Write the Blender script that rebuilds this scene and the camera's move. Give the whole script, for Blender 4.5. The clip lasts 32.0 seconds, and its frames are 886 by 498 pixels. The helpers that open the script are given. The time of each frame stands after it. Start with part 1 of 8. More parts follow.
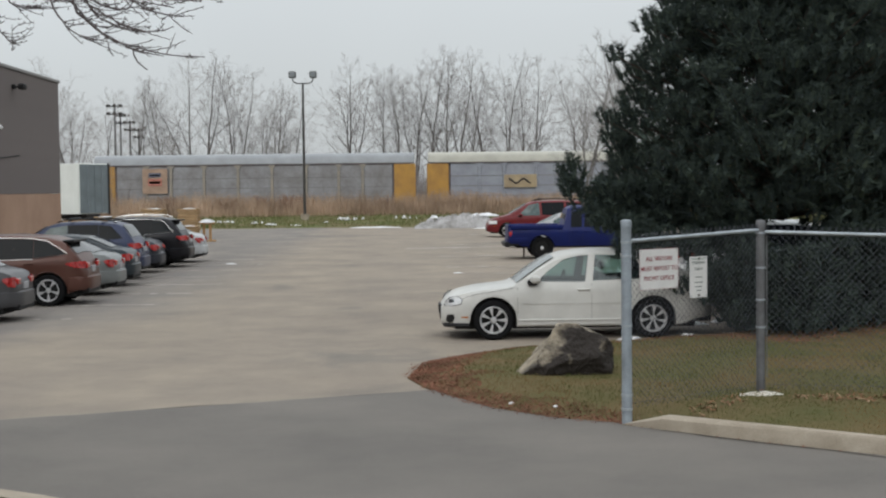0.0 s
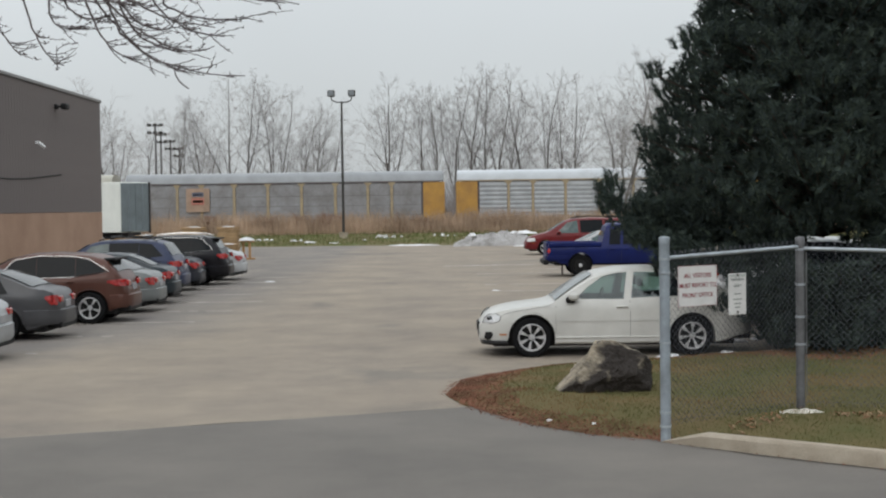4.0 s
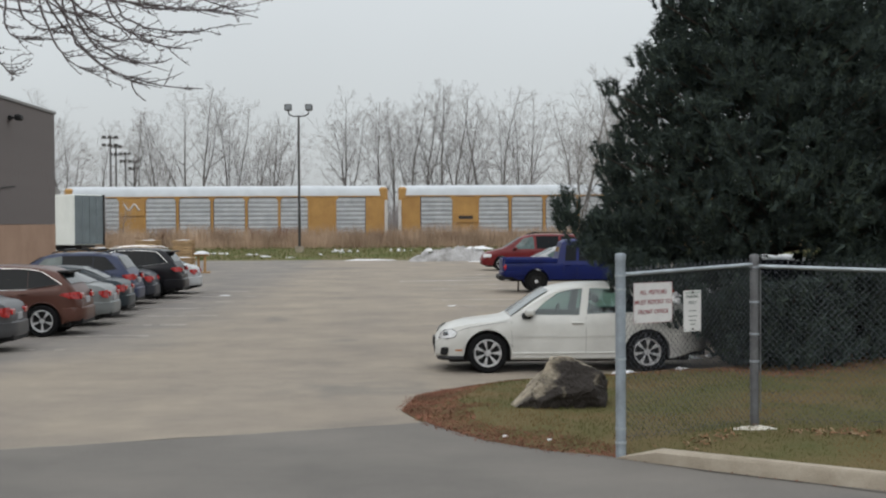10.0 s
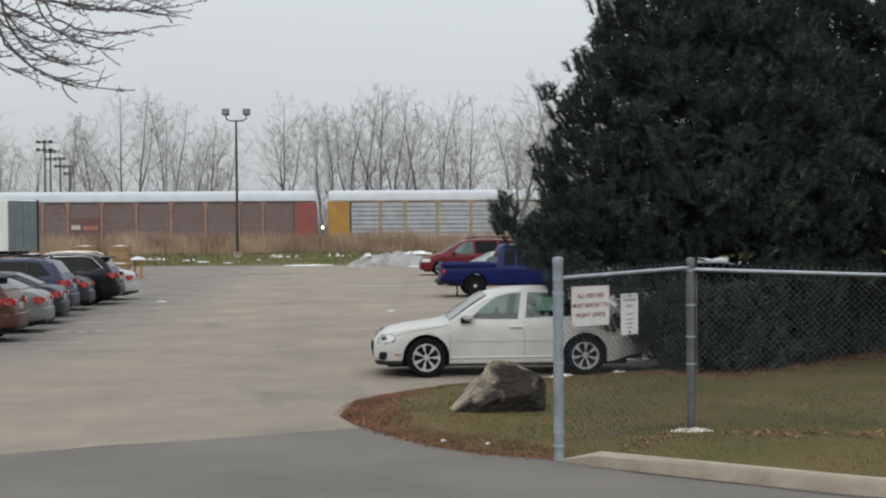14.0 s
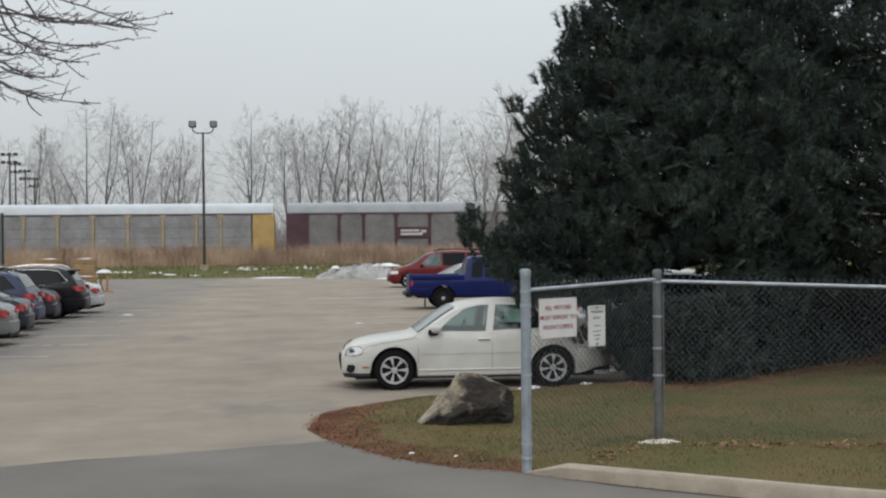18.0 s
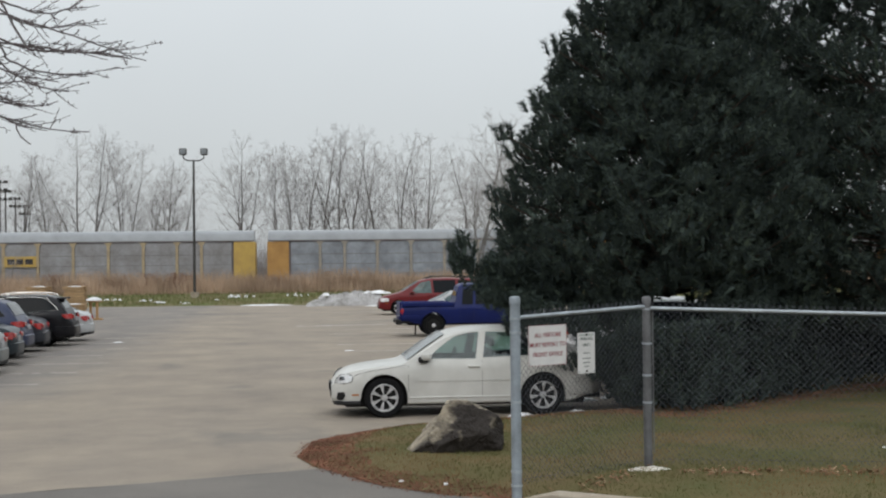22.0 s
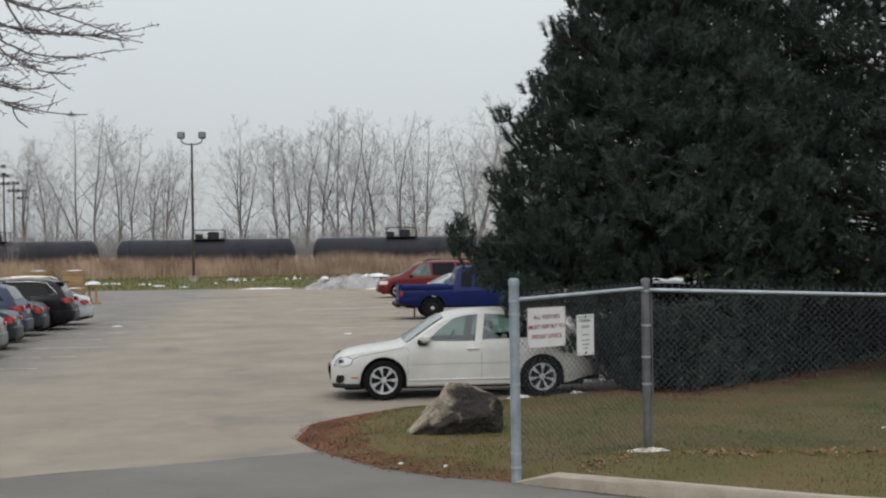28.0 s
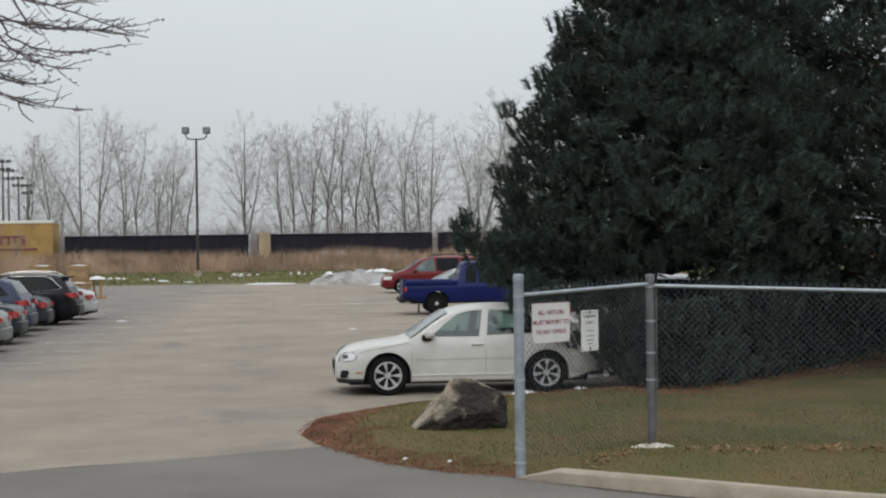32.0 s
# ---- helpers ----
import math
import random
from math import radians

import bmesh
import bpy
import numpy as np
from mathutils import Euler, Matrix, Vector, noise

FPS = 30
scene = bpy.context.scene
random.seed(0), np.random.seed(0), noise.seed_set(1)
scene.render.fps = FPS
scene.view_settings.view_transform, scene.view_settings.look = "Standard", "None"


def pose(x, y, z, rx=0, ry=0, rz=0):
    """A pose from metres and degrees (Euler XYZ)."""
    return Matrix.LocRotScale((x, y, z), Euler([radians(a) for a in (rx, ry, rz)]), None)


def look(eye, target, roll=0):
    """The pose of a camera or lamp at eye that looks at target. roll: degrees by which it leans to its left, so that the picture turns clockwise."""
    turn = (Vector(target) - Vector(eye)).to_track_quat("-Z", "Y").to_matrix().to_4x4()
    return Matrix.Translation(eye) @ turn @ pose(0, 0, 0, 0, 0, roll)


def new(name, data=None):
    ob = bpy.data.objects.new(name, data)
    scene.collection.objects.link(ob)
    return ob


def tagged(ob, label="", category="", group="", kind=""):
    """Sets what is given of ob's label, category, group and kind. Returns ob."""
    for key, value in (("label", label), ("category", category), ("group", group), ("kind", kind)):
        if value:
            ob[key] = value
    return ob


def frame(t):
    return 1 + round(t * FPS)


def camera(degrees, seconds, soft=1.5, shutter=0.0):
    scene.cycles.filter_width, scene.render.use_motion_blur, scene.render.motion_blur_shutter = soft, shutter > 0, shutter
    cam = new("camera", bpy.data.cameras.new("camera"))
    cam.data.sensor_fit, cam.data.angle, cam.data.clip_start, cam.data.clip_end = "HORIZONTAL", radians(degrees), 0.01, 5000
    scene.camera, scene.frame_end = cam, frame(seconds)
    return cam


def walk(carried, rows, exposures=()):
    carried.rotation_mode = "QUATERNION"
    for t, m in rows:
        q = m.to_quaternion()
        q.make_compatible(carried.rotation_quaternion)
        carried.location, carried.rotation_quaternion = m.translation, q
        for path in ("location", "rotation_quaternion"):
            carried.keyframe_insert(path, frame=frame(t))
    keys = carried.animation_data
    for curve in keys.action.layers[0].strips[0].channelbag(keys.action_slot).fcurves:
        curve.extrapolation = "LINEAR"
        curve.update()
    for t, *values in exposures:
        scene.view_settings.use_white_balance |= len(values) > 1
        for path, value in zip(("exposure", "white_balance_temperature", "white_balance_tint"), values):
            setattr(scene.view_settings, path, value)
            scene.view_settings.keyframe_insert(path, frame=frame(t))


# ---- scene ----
# ---- camera: hand-held on one spot, its lens a little long; it pans and tilts ----
cam = camera(36.19, 32.0, soft=2.2)
# seconds, eye in metres, turn in degrees
PATH = [
    (0, -0.010, 0.019, 2.405, 87.426, 0.651, -1.307),
    (0.5, -0.008, 0.003, 2.397, 87.447, 0.580, -0.934),
    (1, -0.002, -0.012, 2.396, 87.429, 0.685, -0.625),
    (1.5, -0.008, -0.005, 2.395, 87.187, 0.692, -0.257),
    (2, -0.011, -0.027, 2.401, 87.131, 0.721, 0.090),
    (2.5, -0.004, -0.016, 2.400, 87.378, 0.823, 0.428),
    (4.5, -0.007, -0.029, 2.399, 88.314, 0.732, 0.146),
    (5, 0.004, -0.015, 2.402, 88.331, 0.668, -0.881),
    (5.5, -0.001, 0.020, 2.394, 87.999, 0.489, -2.591),
    (6, 0.002, 0.017, 2.398, 87.869, 0.509, -3.055),
    (6.5, 0.002, 0.010, 2.396, 88.057, 0.488, -3.128),
    (7, 0.001, 0.016, 2.402, 88.184, 0.528, -2.933),
    (7.5, 0.001, 0.015, 2.406, 88.082, 0.523, -2.627),
    (8, -0.004, 0.004, 2.399, 88.349, 0.326, -2.467),
    (8.5, -0.007, -0.009, 2.401, 88.719, 0.330, -2.434),
    (9, 0.000, 0.000, 2.400, 88.810, 0.350, -2.207),
    (9.5, -0.008, 0.001, 2.398, 88.687, 0.376, -1.821),
    (10, -0.014, -0.015, 2.399, 88.826, 0.316, -1.530),
    (10.5, -0.013, -0.008, 2.399, 88.875, 0.193, -1.788),
    (11, -0.009, -0.013, 2.400, 89.008, 0.294, -1.461),
    (11.5, -0.012, -0.015, 2.403, 88.874, 0.521, -0.652),
    (12, -0.015, -0.034, 2.402, 88.932, 0.669, 0.011),
    (12.5, -0.007, -0.014, 2.398, 88.984, 0.601, -0.214),
    (13, -0.010, -0.020, 2.396, 89.062, 0.473, -0.787),
    (13.5, -0.002, 0.001, 2.395, 89.297, 0.469, -2.821),
    (14, 0.001, 0.018, 2.388, 89.024, 0.432, -4.102),
    (14.5, -0.002, 0.017, 2.392, 88.880, 0.473, -4.462),
    (15, 0.005, 0.017, 2.391, 89.088, 0.333, -4.910),
    (15.5, 0.006, 0.015, 2.391, 89.343, 0.321, -5.232),
    (17.5, 0.009, 0.011, 2.390, 89.573, 0.492, -5.500),
    (18, 0.004, 0.017, 2.392, 89.520, 0.556, -5.461),
    (18.5, 0.004, 0.017, 2.393, 89.416, 0.501, -5.327),
    (19, 0.015, 0.015, 2.393, 89.612, 0.438, -5.604),
    (19.5, 0.013, 0.007, 2.400, 89.972, 0.536, -5.781),
    (20, 0.009, -0.003, 2.395, 90.153, 0.449, -5.858),
    (20.5, 0.010, 0.005, 2.394, 90.378, 0.427, -5.877),
    (21, 0.006, -0.004, 2.396, 90.551, 0.468, -5.957),
    (21.5, 0.013, -0.006, 2.394, 90.643, 0.536, -5.925),
    (22, 0.014, -0.005, 2.396, 90.660, 0.619, -5.853),
    (22.5, 0.012, -0.004, 2.403, 90.575, 0.736, -5.762),
    (23, 0.013, -0.002, 2.396, 90.691, 0.723, -5.904),
    (23.5, 0.004, -0.011, 2.393, 90.935, 0.579, -5.973),
    (24, 0.013, -0.005, 2.392, 90.985, 0.741, -5.868),
    (24.5, 0.003, -0.013, 2.393, 90.925, 0.735, -5.520),
    (26.5, 0.010, -0.009, 2.399, 90.556, 0.738, -5.799),
    (27, 0.004, -0.002, 2.391, 90.266, 0.689, -5.700),
    (27.5, 0.009, -0.005, 2.400, 90.084, 0.781, -5.730),
    (28, 0.016, 0.005, 2.391, 89.935, 0.840, -5.901),
    (28.5, 0.019, 0.006, 2.393, 89.858, 0.886, -6.183),
    (29, 0.017, -0.004, 2.396, 89.926, 0.963, -6.342),
    (29.5, 0.022, 0.004, 2.396, 90.134, 0.888, -6.596),
    (30, 0.017, -0.005, 2.397, 90.256, 0.789, -6.505),
    (30.5, 0.020, -0.001, 2.394, 90.173, 0.799, -6.716),
    (31, 0.015, -0.010, 2.386, 89.969, 0.620, -6.648),
    (31.5, 0.011, -0.003, 2.389, 89.894, 0.641, -6.260),
    (32, 0.012, 0.005, 2.390, 89.748, 0.741, -5.724),
]
walk(cam, [(t, pose(x, y, z, rx, ry, rz)) for t, x, y, z, rx, ry, rz in PATH])

# ---- light: a high winter overcast, brighter overhead than at the horizon ----
SUN_EL, SUN_AZ = 38.0, 205.0
world = bpy.data.worlds.new("overcast_sky")
scene.world = world
world.use_nodes = True
nt = world.node_tree
nt.nodes.clear()
w_out = nt.nodes.new("ShaderNodeOutputWorld")
w_bg = nt.nodes.new("ShaderNodeBackground")
w_sky = nt.nodes.new("ShaderNodeTexSky")
w_sky.sky_type, w_sky.sun_disc = "NISHITA", False
w_sky.sun_elevation, w_sky.sun_rotation = radians(SUN_EL), radians(SUN_AZ)
w_sky.air_density, w_sky.dust_density = 1.0, 3.0
w_dim = nt.nodes.new("ShaderNodeVectorMath")
w_dim.operation = "SCALE"
w_dim.inputs["Scale"].default_value = 0.1
w_co = nt.nodes.new("ShaderNodeTexCoord")
w_sep = nt.nodes.new("ShaderNodeSeparateXYZ")
w_noise = nt.nodes.new("ShaderNodeTexNoise")
w_noise.inputs["Scale"].default_value, w_noise.inputs["Detail"].default_value = 3.0, 4.0
w_up = nt.nodes.new("ShaderNodeMath")      # 1 + 2 sin(height), the standard overcast
w_up.operation = "MULTIPLY_ADD"
w_up.use_clamp = False
w_up.inputs[1].default_value, w_up.inputs[2].default_value = 2.0, 1.0
w_max = nt.nodes.new("ShaderNodeMath")
w_max.operation = "MAXIMUM"
w_max.inputs[1].default_value = 0.0
w_var = nt.nodes.new("ShaderNodeMath")
w_var.operation = "MULTIPLY_ADD"
w_var.inputs[1].default_value, w_var.inputs[2].default_value = 0.16, 0.92
w_mul = nt.nodes.new("ShaderNodeMath")
w_mul.operation = "MULTIPLY"
w_cloud = nt.nodes.new("ShaderNodeVectorMath")
w_cloud.operation = "SCALE"
w_cloud.inputs[0].default_value = (0.545, 0.575, 0.59)
w_mix = nt.nodes.new("ShaderNodeMix")
w_mix.data_type = "RGBA"
w_mix.inputs[0].default_value = 0.9
ln = nt.links.new
ln(w_co.outputs["Generated"], w_sep.inputs[0])
ln(w_co.outputs["Generated"], w_noise.inputs["Vector"])
ln(w_sep.outputs["Z"], w_max.inputs[0])
ln(w_max.outputs[0], w_up.inputs[0])
ln(w_noise.outputs[0], w_var.inputs[0])
ln(w_up.outputs[0], w_mul.inputs[0])
ln(w_var.outputs[0], w_mul.inputs[1])
ln(w_mul.outputs[0], w_cloud.inputs["Scale"])
ln(w_sky.outputs[0], w_dim.inputs[0])
ln(w_dim.outputs[0], w_mix.inputs[6])
ln(w_cloud.outputs[0], w_mix.inputs[7])
ln(w_mix.outputs[2], w_bg.inputs[0])
w_bg.inputs[1].default_value = 1.0
ln(w_bg.outputs[0], w_out.inputs[0])

sun = new("sun", bpy.data.lights.new("sun", "SUN"))
sun.data.energy, sun.data.angle, sun.data.color = 0.5, radians(40), (1.0, 0.97, 0.93)
_az, _el = radians(SUN_AZ), radians(SUN_EL)
sun.matrix_world = look((0, 0, 60), Vector((0, 0, 60)) - Vector((math.sin(_az) * math.cos(_el), math.cos(_az) * math.cos(_el), math.sin(_el))))
scene.view_settings.exposure = 0.0


# ---- materials ----
MATS = {}


def mat(name, color, rough=0.6, metal=0.0, vary=0.25, scale=6.0, fine=60.0, bump=0.0, tint=None, coat=0.0, spec=0.5, per=0.0):
    """A surface with broad stains, fine grain and relief. tint: the second colour of the stains; per: change from object to object."""
    if name in MATS:
        return MATS[name]
    m = bpy.data.materials.new(name)
    m.use_nodes = True
    t = m.node_tree
    b = t.nodes["Principled BSDF"]
    b.inputs["Roughness"].default_value, b.inputs["Metallic"].default_value = rough, metal
    b.inputs["Coat Weight"].default_value, b.inputs["Specular IOR Level"].default_value = coat, spec
    co = t.nodes.new("ShaderNodeTexCoord")
    c0 = Vector(color)
    c1 = Vector(tint) if tint else c0 * (1 - vary)
    n1 = t.nodes.new("ShaderNodeTexNoise")
    n1.inputs["Scale"].default_value, n1.inputs["Detail"].default_value, n1.inputs["Roughness"].default_value = scale, 6, 0.6
    n2 = t.nodes.new("ShaderNodeTexNoise")
    n2.inputs["Scale"].default_value, n2.inputs["Detail"].default_value = fine, 3
    r1 = t.nodes.new("ShaderNodeValToRGB")
    r1.color_ramp.elements[0].position, r1.color_ramp.elements[1].position = 0.35, 0.68
    r1.color_ramp.elements[0].color, r1.color_ramp.elements[1].color = (*c1, 1), (*c0, 1)
    mm = t.nodes.new("ShaderNodeMath")
    mm.operation = "MULTIPLY_ADD"
    mm.inputs[1].default_value, mm.inputs[2].default_value = vary, 1 - vary / 2
    sc = t.nodes.new("ShaderNodeVectorMath")
    sc.operation = "SCALE"
    k = t.links.new
    k(co.outputs["Object"], n1.inputs["Vector"])
    k(co.outputs["Object"], n2.inputs["Vector"])
    k(n1.outputs[0], r1.inputs[0])
    k(n2.outputs[0], mm.inputs[0])
    k(r1.outputs[0], sc.inputs[0])
    k(mm.outputs[0], sc.inputs["Scale"])
    last = sc.outputs[0]
    if per:
        oi = t.nodes.new("ShaderNodeObjectInfo")
        pm = t.nodes.new("ShaderNodeMath")
        pm.operation = "MULTIPLY_ADD"
        pm.inputs[1].default_value, pm.inputs[2].default_value = per, 1 - per / 2
        ps = t.nodes.new("ShaderNodeVectorMath")
        ps.operation = "SCALE"
        k(oi.outputs["Random"], pm.inputs[0])
        k(last, ps.inputs[0])
        k(pm.outputs[0], ps.inputs["Scale"])
        last = ps.outputs[0]
    k(last, b.inputs["Base Color"])
    if bump:
        bp = t.nodes.new("ShaderNodeBump")
        bp.inputs["Strength"].default_value, bp.inputs["Distance"].default_value = bump, 0.02
        k(n2.outputs[0], bp.inputs["Height"])
        k(bp.outputs[0], b.inputs["Normal"])
    MATS[name] = m
    return m


def island_mat(name, colors, rough=0.7, spec=0.3, patches=0.0):
    """For joined rests (leaves, blades, chips): each loose piece takes its own colour from a ramp; patches: how many tonal patches to the metre."""
    m = bpy.data.materials.new(name)
    m.use_nodes = True
    t = m.node_tree
    b = t.nodes["Principled BSDF"]
    b.inputs["Roughness"].default_value, b.inputs["Specular IOR Level"].default_value = rough, spec
    g = t.nodes.new("ShaderNodeNewGeometry")
    r = t.nodes.new("ShaderNodeValToRGB")
    while len(r.color_ramp.elements) < len(colors):
        r.color_ramp.elements.new(0.5)
    for i, c in enumerate(colors):
        r.color_ramp.elements[i].position = i / (len(colors) - 1)
        r.color_ramp.elements[i].color = (*c, 1)
    t.links.new(g.outputs["Random Per Island"], r.inputs[0])
    last = r.outputs[0]
    if patches:
        co = t.nodes.new("ShaderNodeTexCoord")
        n = t.nodes.new("ShaderNodeTexNoise")
        n.inputs["Scale"].default_value, n.inputs["Detail"].default_value = patches, 2.0
        q = t.nodes.new("ShaderNodeMapRange")
        q.inputs["From Min"].default_value, q.inputs["From Max"].default_value = 0.35, 0.65
        q.inputs["To Min"].default_value, q.inputs["To Max"].default_value = 0.7, 1.3
        sc = t.nodes.new("ShaderNodeVectorMath")
        sc.operation = "SCALE"
        t.links.new(co.outputs["Object"], n.inputs["Vector"])
        t.links.new(n.outputs[0], q.inputs["Value"])
        t.links.new(last, sc.inputs[0])
        t.links.new(q.outputs[0], sc.inputs["Scale"])
        last = sc.outputs[0]
    t.links.new(last, b.inputs["Base Color"])
    MATS[name] = m
    return m


# ---- mesh helpers ----
class Geo:
    """Loose vertices and faces, gathered piece by piece."""

    def __init__(self):
        self.v, self.f = [], []

    def add(self, v, f):
        n = len(self.v)
        self.v += [tuple(p) for p in v]
        self.f += [tuple(i + n for i in q) for q in f]
        return self

    def box(self, x0, x1, y0, y1, z0, z1, b=0.0):
        if b <= 0:
            v = [(x, y, z) for z in (z0, z1) for y in (y0, y1) for x in (x0, x1)]
            return self.add(v, [(0, 2, 3, 1), (4, 5, 7, 6), (0, 1, 5, 4), (2, 6, 7, 3), (0, 4, 6, 2), (1, 3, 7, 5)])
        b = min(b, (x1 - x0) * 0.45, (y1 - y0) * 0.45, (z1 - z0) * 0.45)
        v, idx = [], {}
        lo, hi = (x0, y0, z0), (x1, y1, z1)
        for sx in (0, 1):
            for sy in (0, 1):
                for sz in (0, 1):
                    s = (sx, sy, sz)
                    for ax in range(3):
                        p = [(hi[i] if s[i] else lo[i]) + (0 if i == ax else (-b if s[i] else b)) for i in range(3)]
                        idx[(s, ax)] = len(v)
                        v.append(p)
        f = []
        for ax in range(3):
            u, w = (ax + 1) % 3, (ax + 2) % 3
            for s in (0, 1):
                q = []
                for a, c in ((0, 0), (1, 0), (1, 1), (0, 1)):
                    k = [0, 0, 0]
                    k[ax], k[u], k[w] = s, a, c
                    q.append(idx[(tuple(k), ax)])
                f.append(q if s else q[::-1])
        for ax in range(3):
            u, w = (ax + 1) % 3, (ax + 2) % 3
            for a in (0, 1):
                for c in (0, 1):
                    k0, k1 = [0, 0, 0], [0, 0, 0]
                    k0[u], k0[w], k1[u], k1[w], k1[ax] = a, c, a, c, 1
                    q = [idx[(tuple(k0), u)], idx[(tuple(k1), u)], idx[(tuple(k1), w)], idx[(tuple(k0), w)]]
                    f.append(q if a != c else q[::-1])
        for sx in (0, 1):
            for sy in (0, 1):
                for sz in (0, 1):
                    q = [idx[((sx, sy, sz), i)] for i in range(3)]
                    f.append(q if (sx + sy + sz) % 2 else q[::-1])
        return self.add(v, f)

    def tube(self, pts, radii, n=8, caps=True):
        """A round rod through pts, with a radius at each."""
        pts = [Vector(p) for p in pts]
        if not hasattr(radii, "__len__"):
            radii = [radii] * len(pts)
        rings, up = [], None
        for i, p in enumerate(pts):
            d = (pts[min(i + 1, len(pts) - 1)] - pts[max(i - 1, 0)]).normalized()
            if up is None:
                up = d.orthogonal().normalized()
            up = (up - d * up.dot(d)).normalized()
            side = d.cross(up)
            rings.append([p + radii[i] * (up * math.cos(2 * math.pi * k / n) + side * math.sin(2 * math.pi * k / n)) for k in range(n)])
        v = [q for r in rings for q in r]
        f = [(i * n + k, i * n + (k + 1) % n, (i + 1) * n + (k + 1) % n, (i + 1) * n + k) for i in range(len(pts) - 1) for k in range(n)]
        if caps:
            f += [tuple(range(n))[::-1], tuple((len(pts) - 1) * n + k for k in range(n))]
        return self.add(v, f)

    def lathe(self, prof, n=24, axis="y", at=(0, 0, 0)):
        """Turns (radius, along) pairs round an axis."""
        v = []
        for r, a in prof:
            for k in range(n):
                c, s = r * math.cos(2 * math.pi * k / n), r * math.sin(2 * math.pi * k / n)
                p = {"y": (c, a, s), "x": (a, c, s), "z": (c, s, a)}[axis]
                v.append((p[0] + at[0], p[1] + at[1], p[2] + at[2]))
        m = len(prof)
        f = [(i * n + k, (i + 1) * n + k, (i + 1) * n + (k + 1) % n, i * n + (k + 1) % n) for i in range(m - 1) for k in range(n)]
        return self.add(v, f)

    def slab(self, outline, z0, z1):
        """An upright prism over an outline of (x, y)."""
        n = len(outline)
        v = [(x, y, z0) for x, y in outline] + [(x, y, z1) for x, y in outline]
        f = [tuple(range(n))[::-1], tuple(range(n, 2 * n))] + [(i, (i + 1) % n, n + (i + 1) % n, n + i) for i in range(n)]
        return self.add(v, f)

    def grid(self, rows):
        """A sheet through rows of points."""
        n = len(rows[0])
        return self.add([p for r in rows for p in r], [(i * n + k, i * n + k + 1, (i + 1) * n + k + 1, (i + 1) * n + k) for i in range(len(rows) - 1) for k in range(n - 1)])

    def moved(self, m):
        self.v = [tuple(m @ Vector(p)) for p in self.v]
        return self

    def mesh(self, name, smooth=None, fix=True):
        me = bpy.data.meshes.new(name)
        me.from_pydata(self.v, [], self.f)
        if fix and len(self.f) < 30000:
            bm = bmesh.new()
            bm.from_mesh(me)
            bmesh.ops.recalc_face_normals(bm, faces=bm.faces)
            bm.to_mesh(me)
            bm.free()
        if smooth:
            me.shade_smooth()
            me.set_sharp_from_angle(angle=radians(smooth))
        me.update()
        return me


def part(name, geo, material, parent=None, label="", smooth=None, m=None):
    me = geo if isinstance(geo, bpy.types.Mesh) else geo.mesh(name, smooth)
    if material and not me.materials:
        me.materials.append(material)
    ob = new(name, me)
    ob.parent = parent
    if m is not None:
        ob.matrix_basis = m
    if label:
        tagged(ob, label)
    return ob


def thing(name, m, label, category, group="", kind=""):
    ob = new(name)
    ob.empty_display_size = 0.3
    ob.matrix_basis = m
    return tagged(ob, label, category, group, kind)


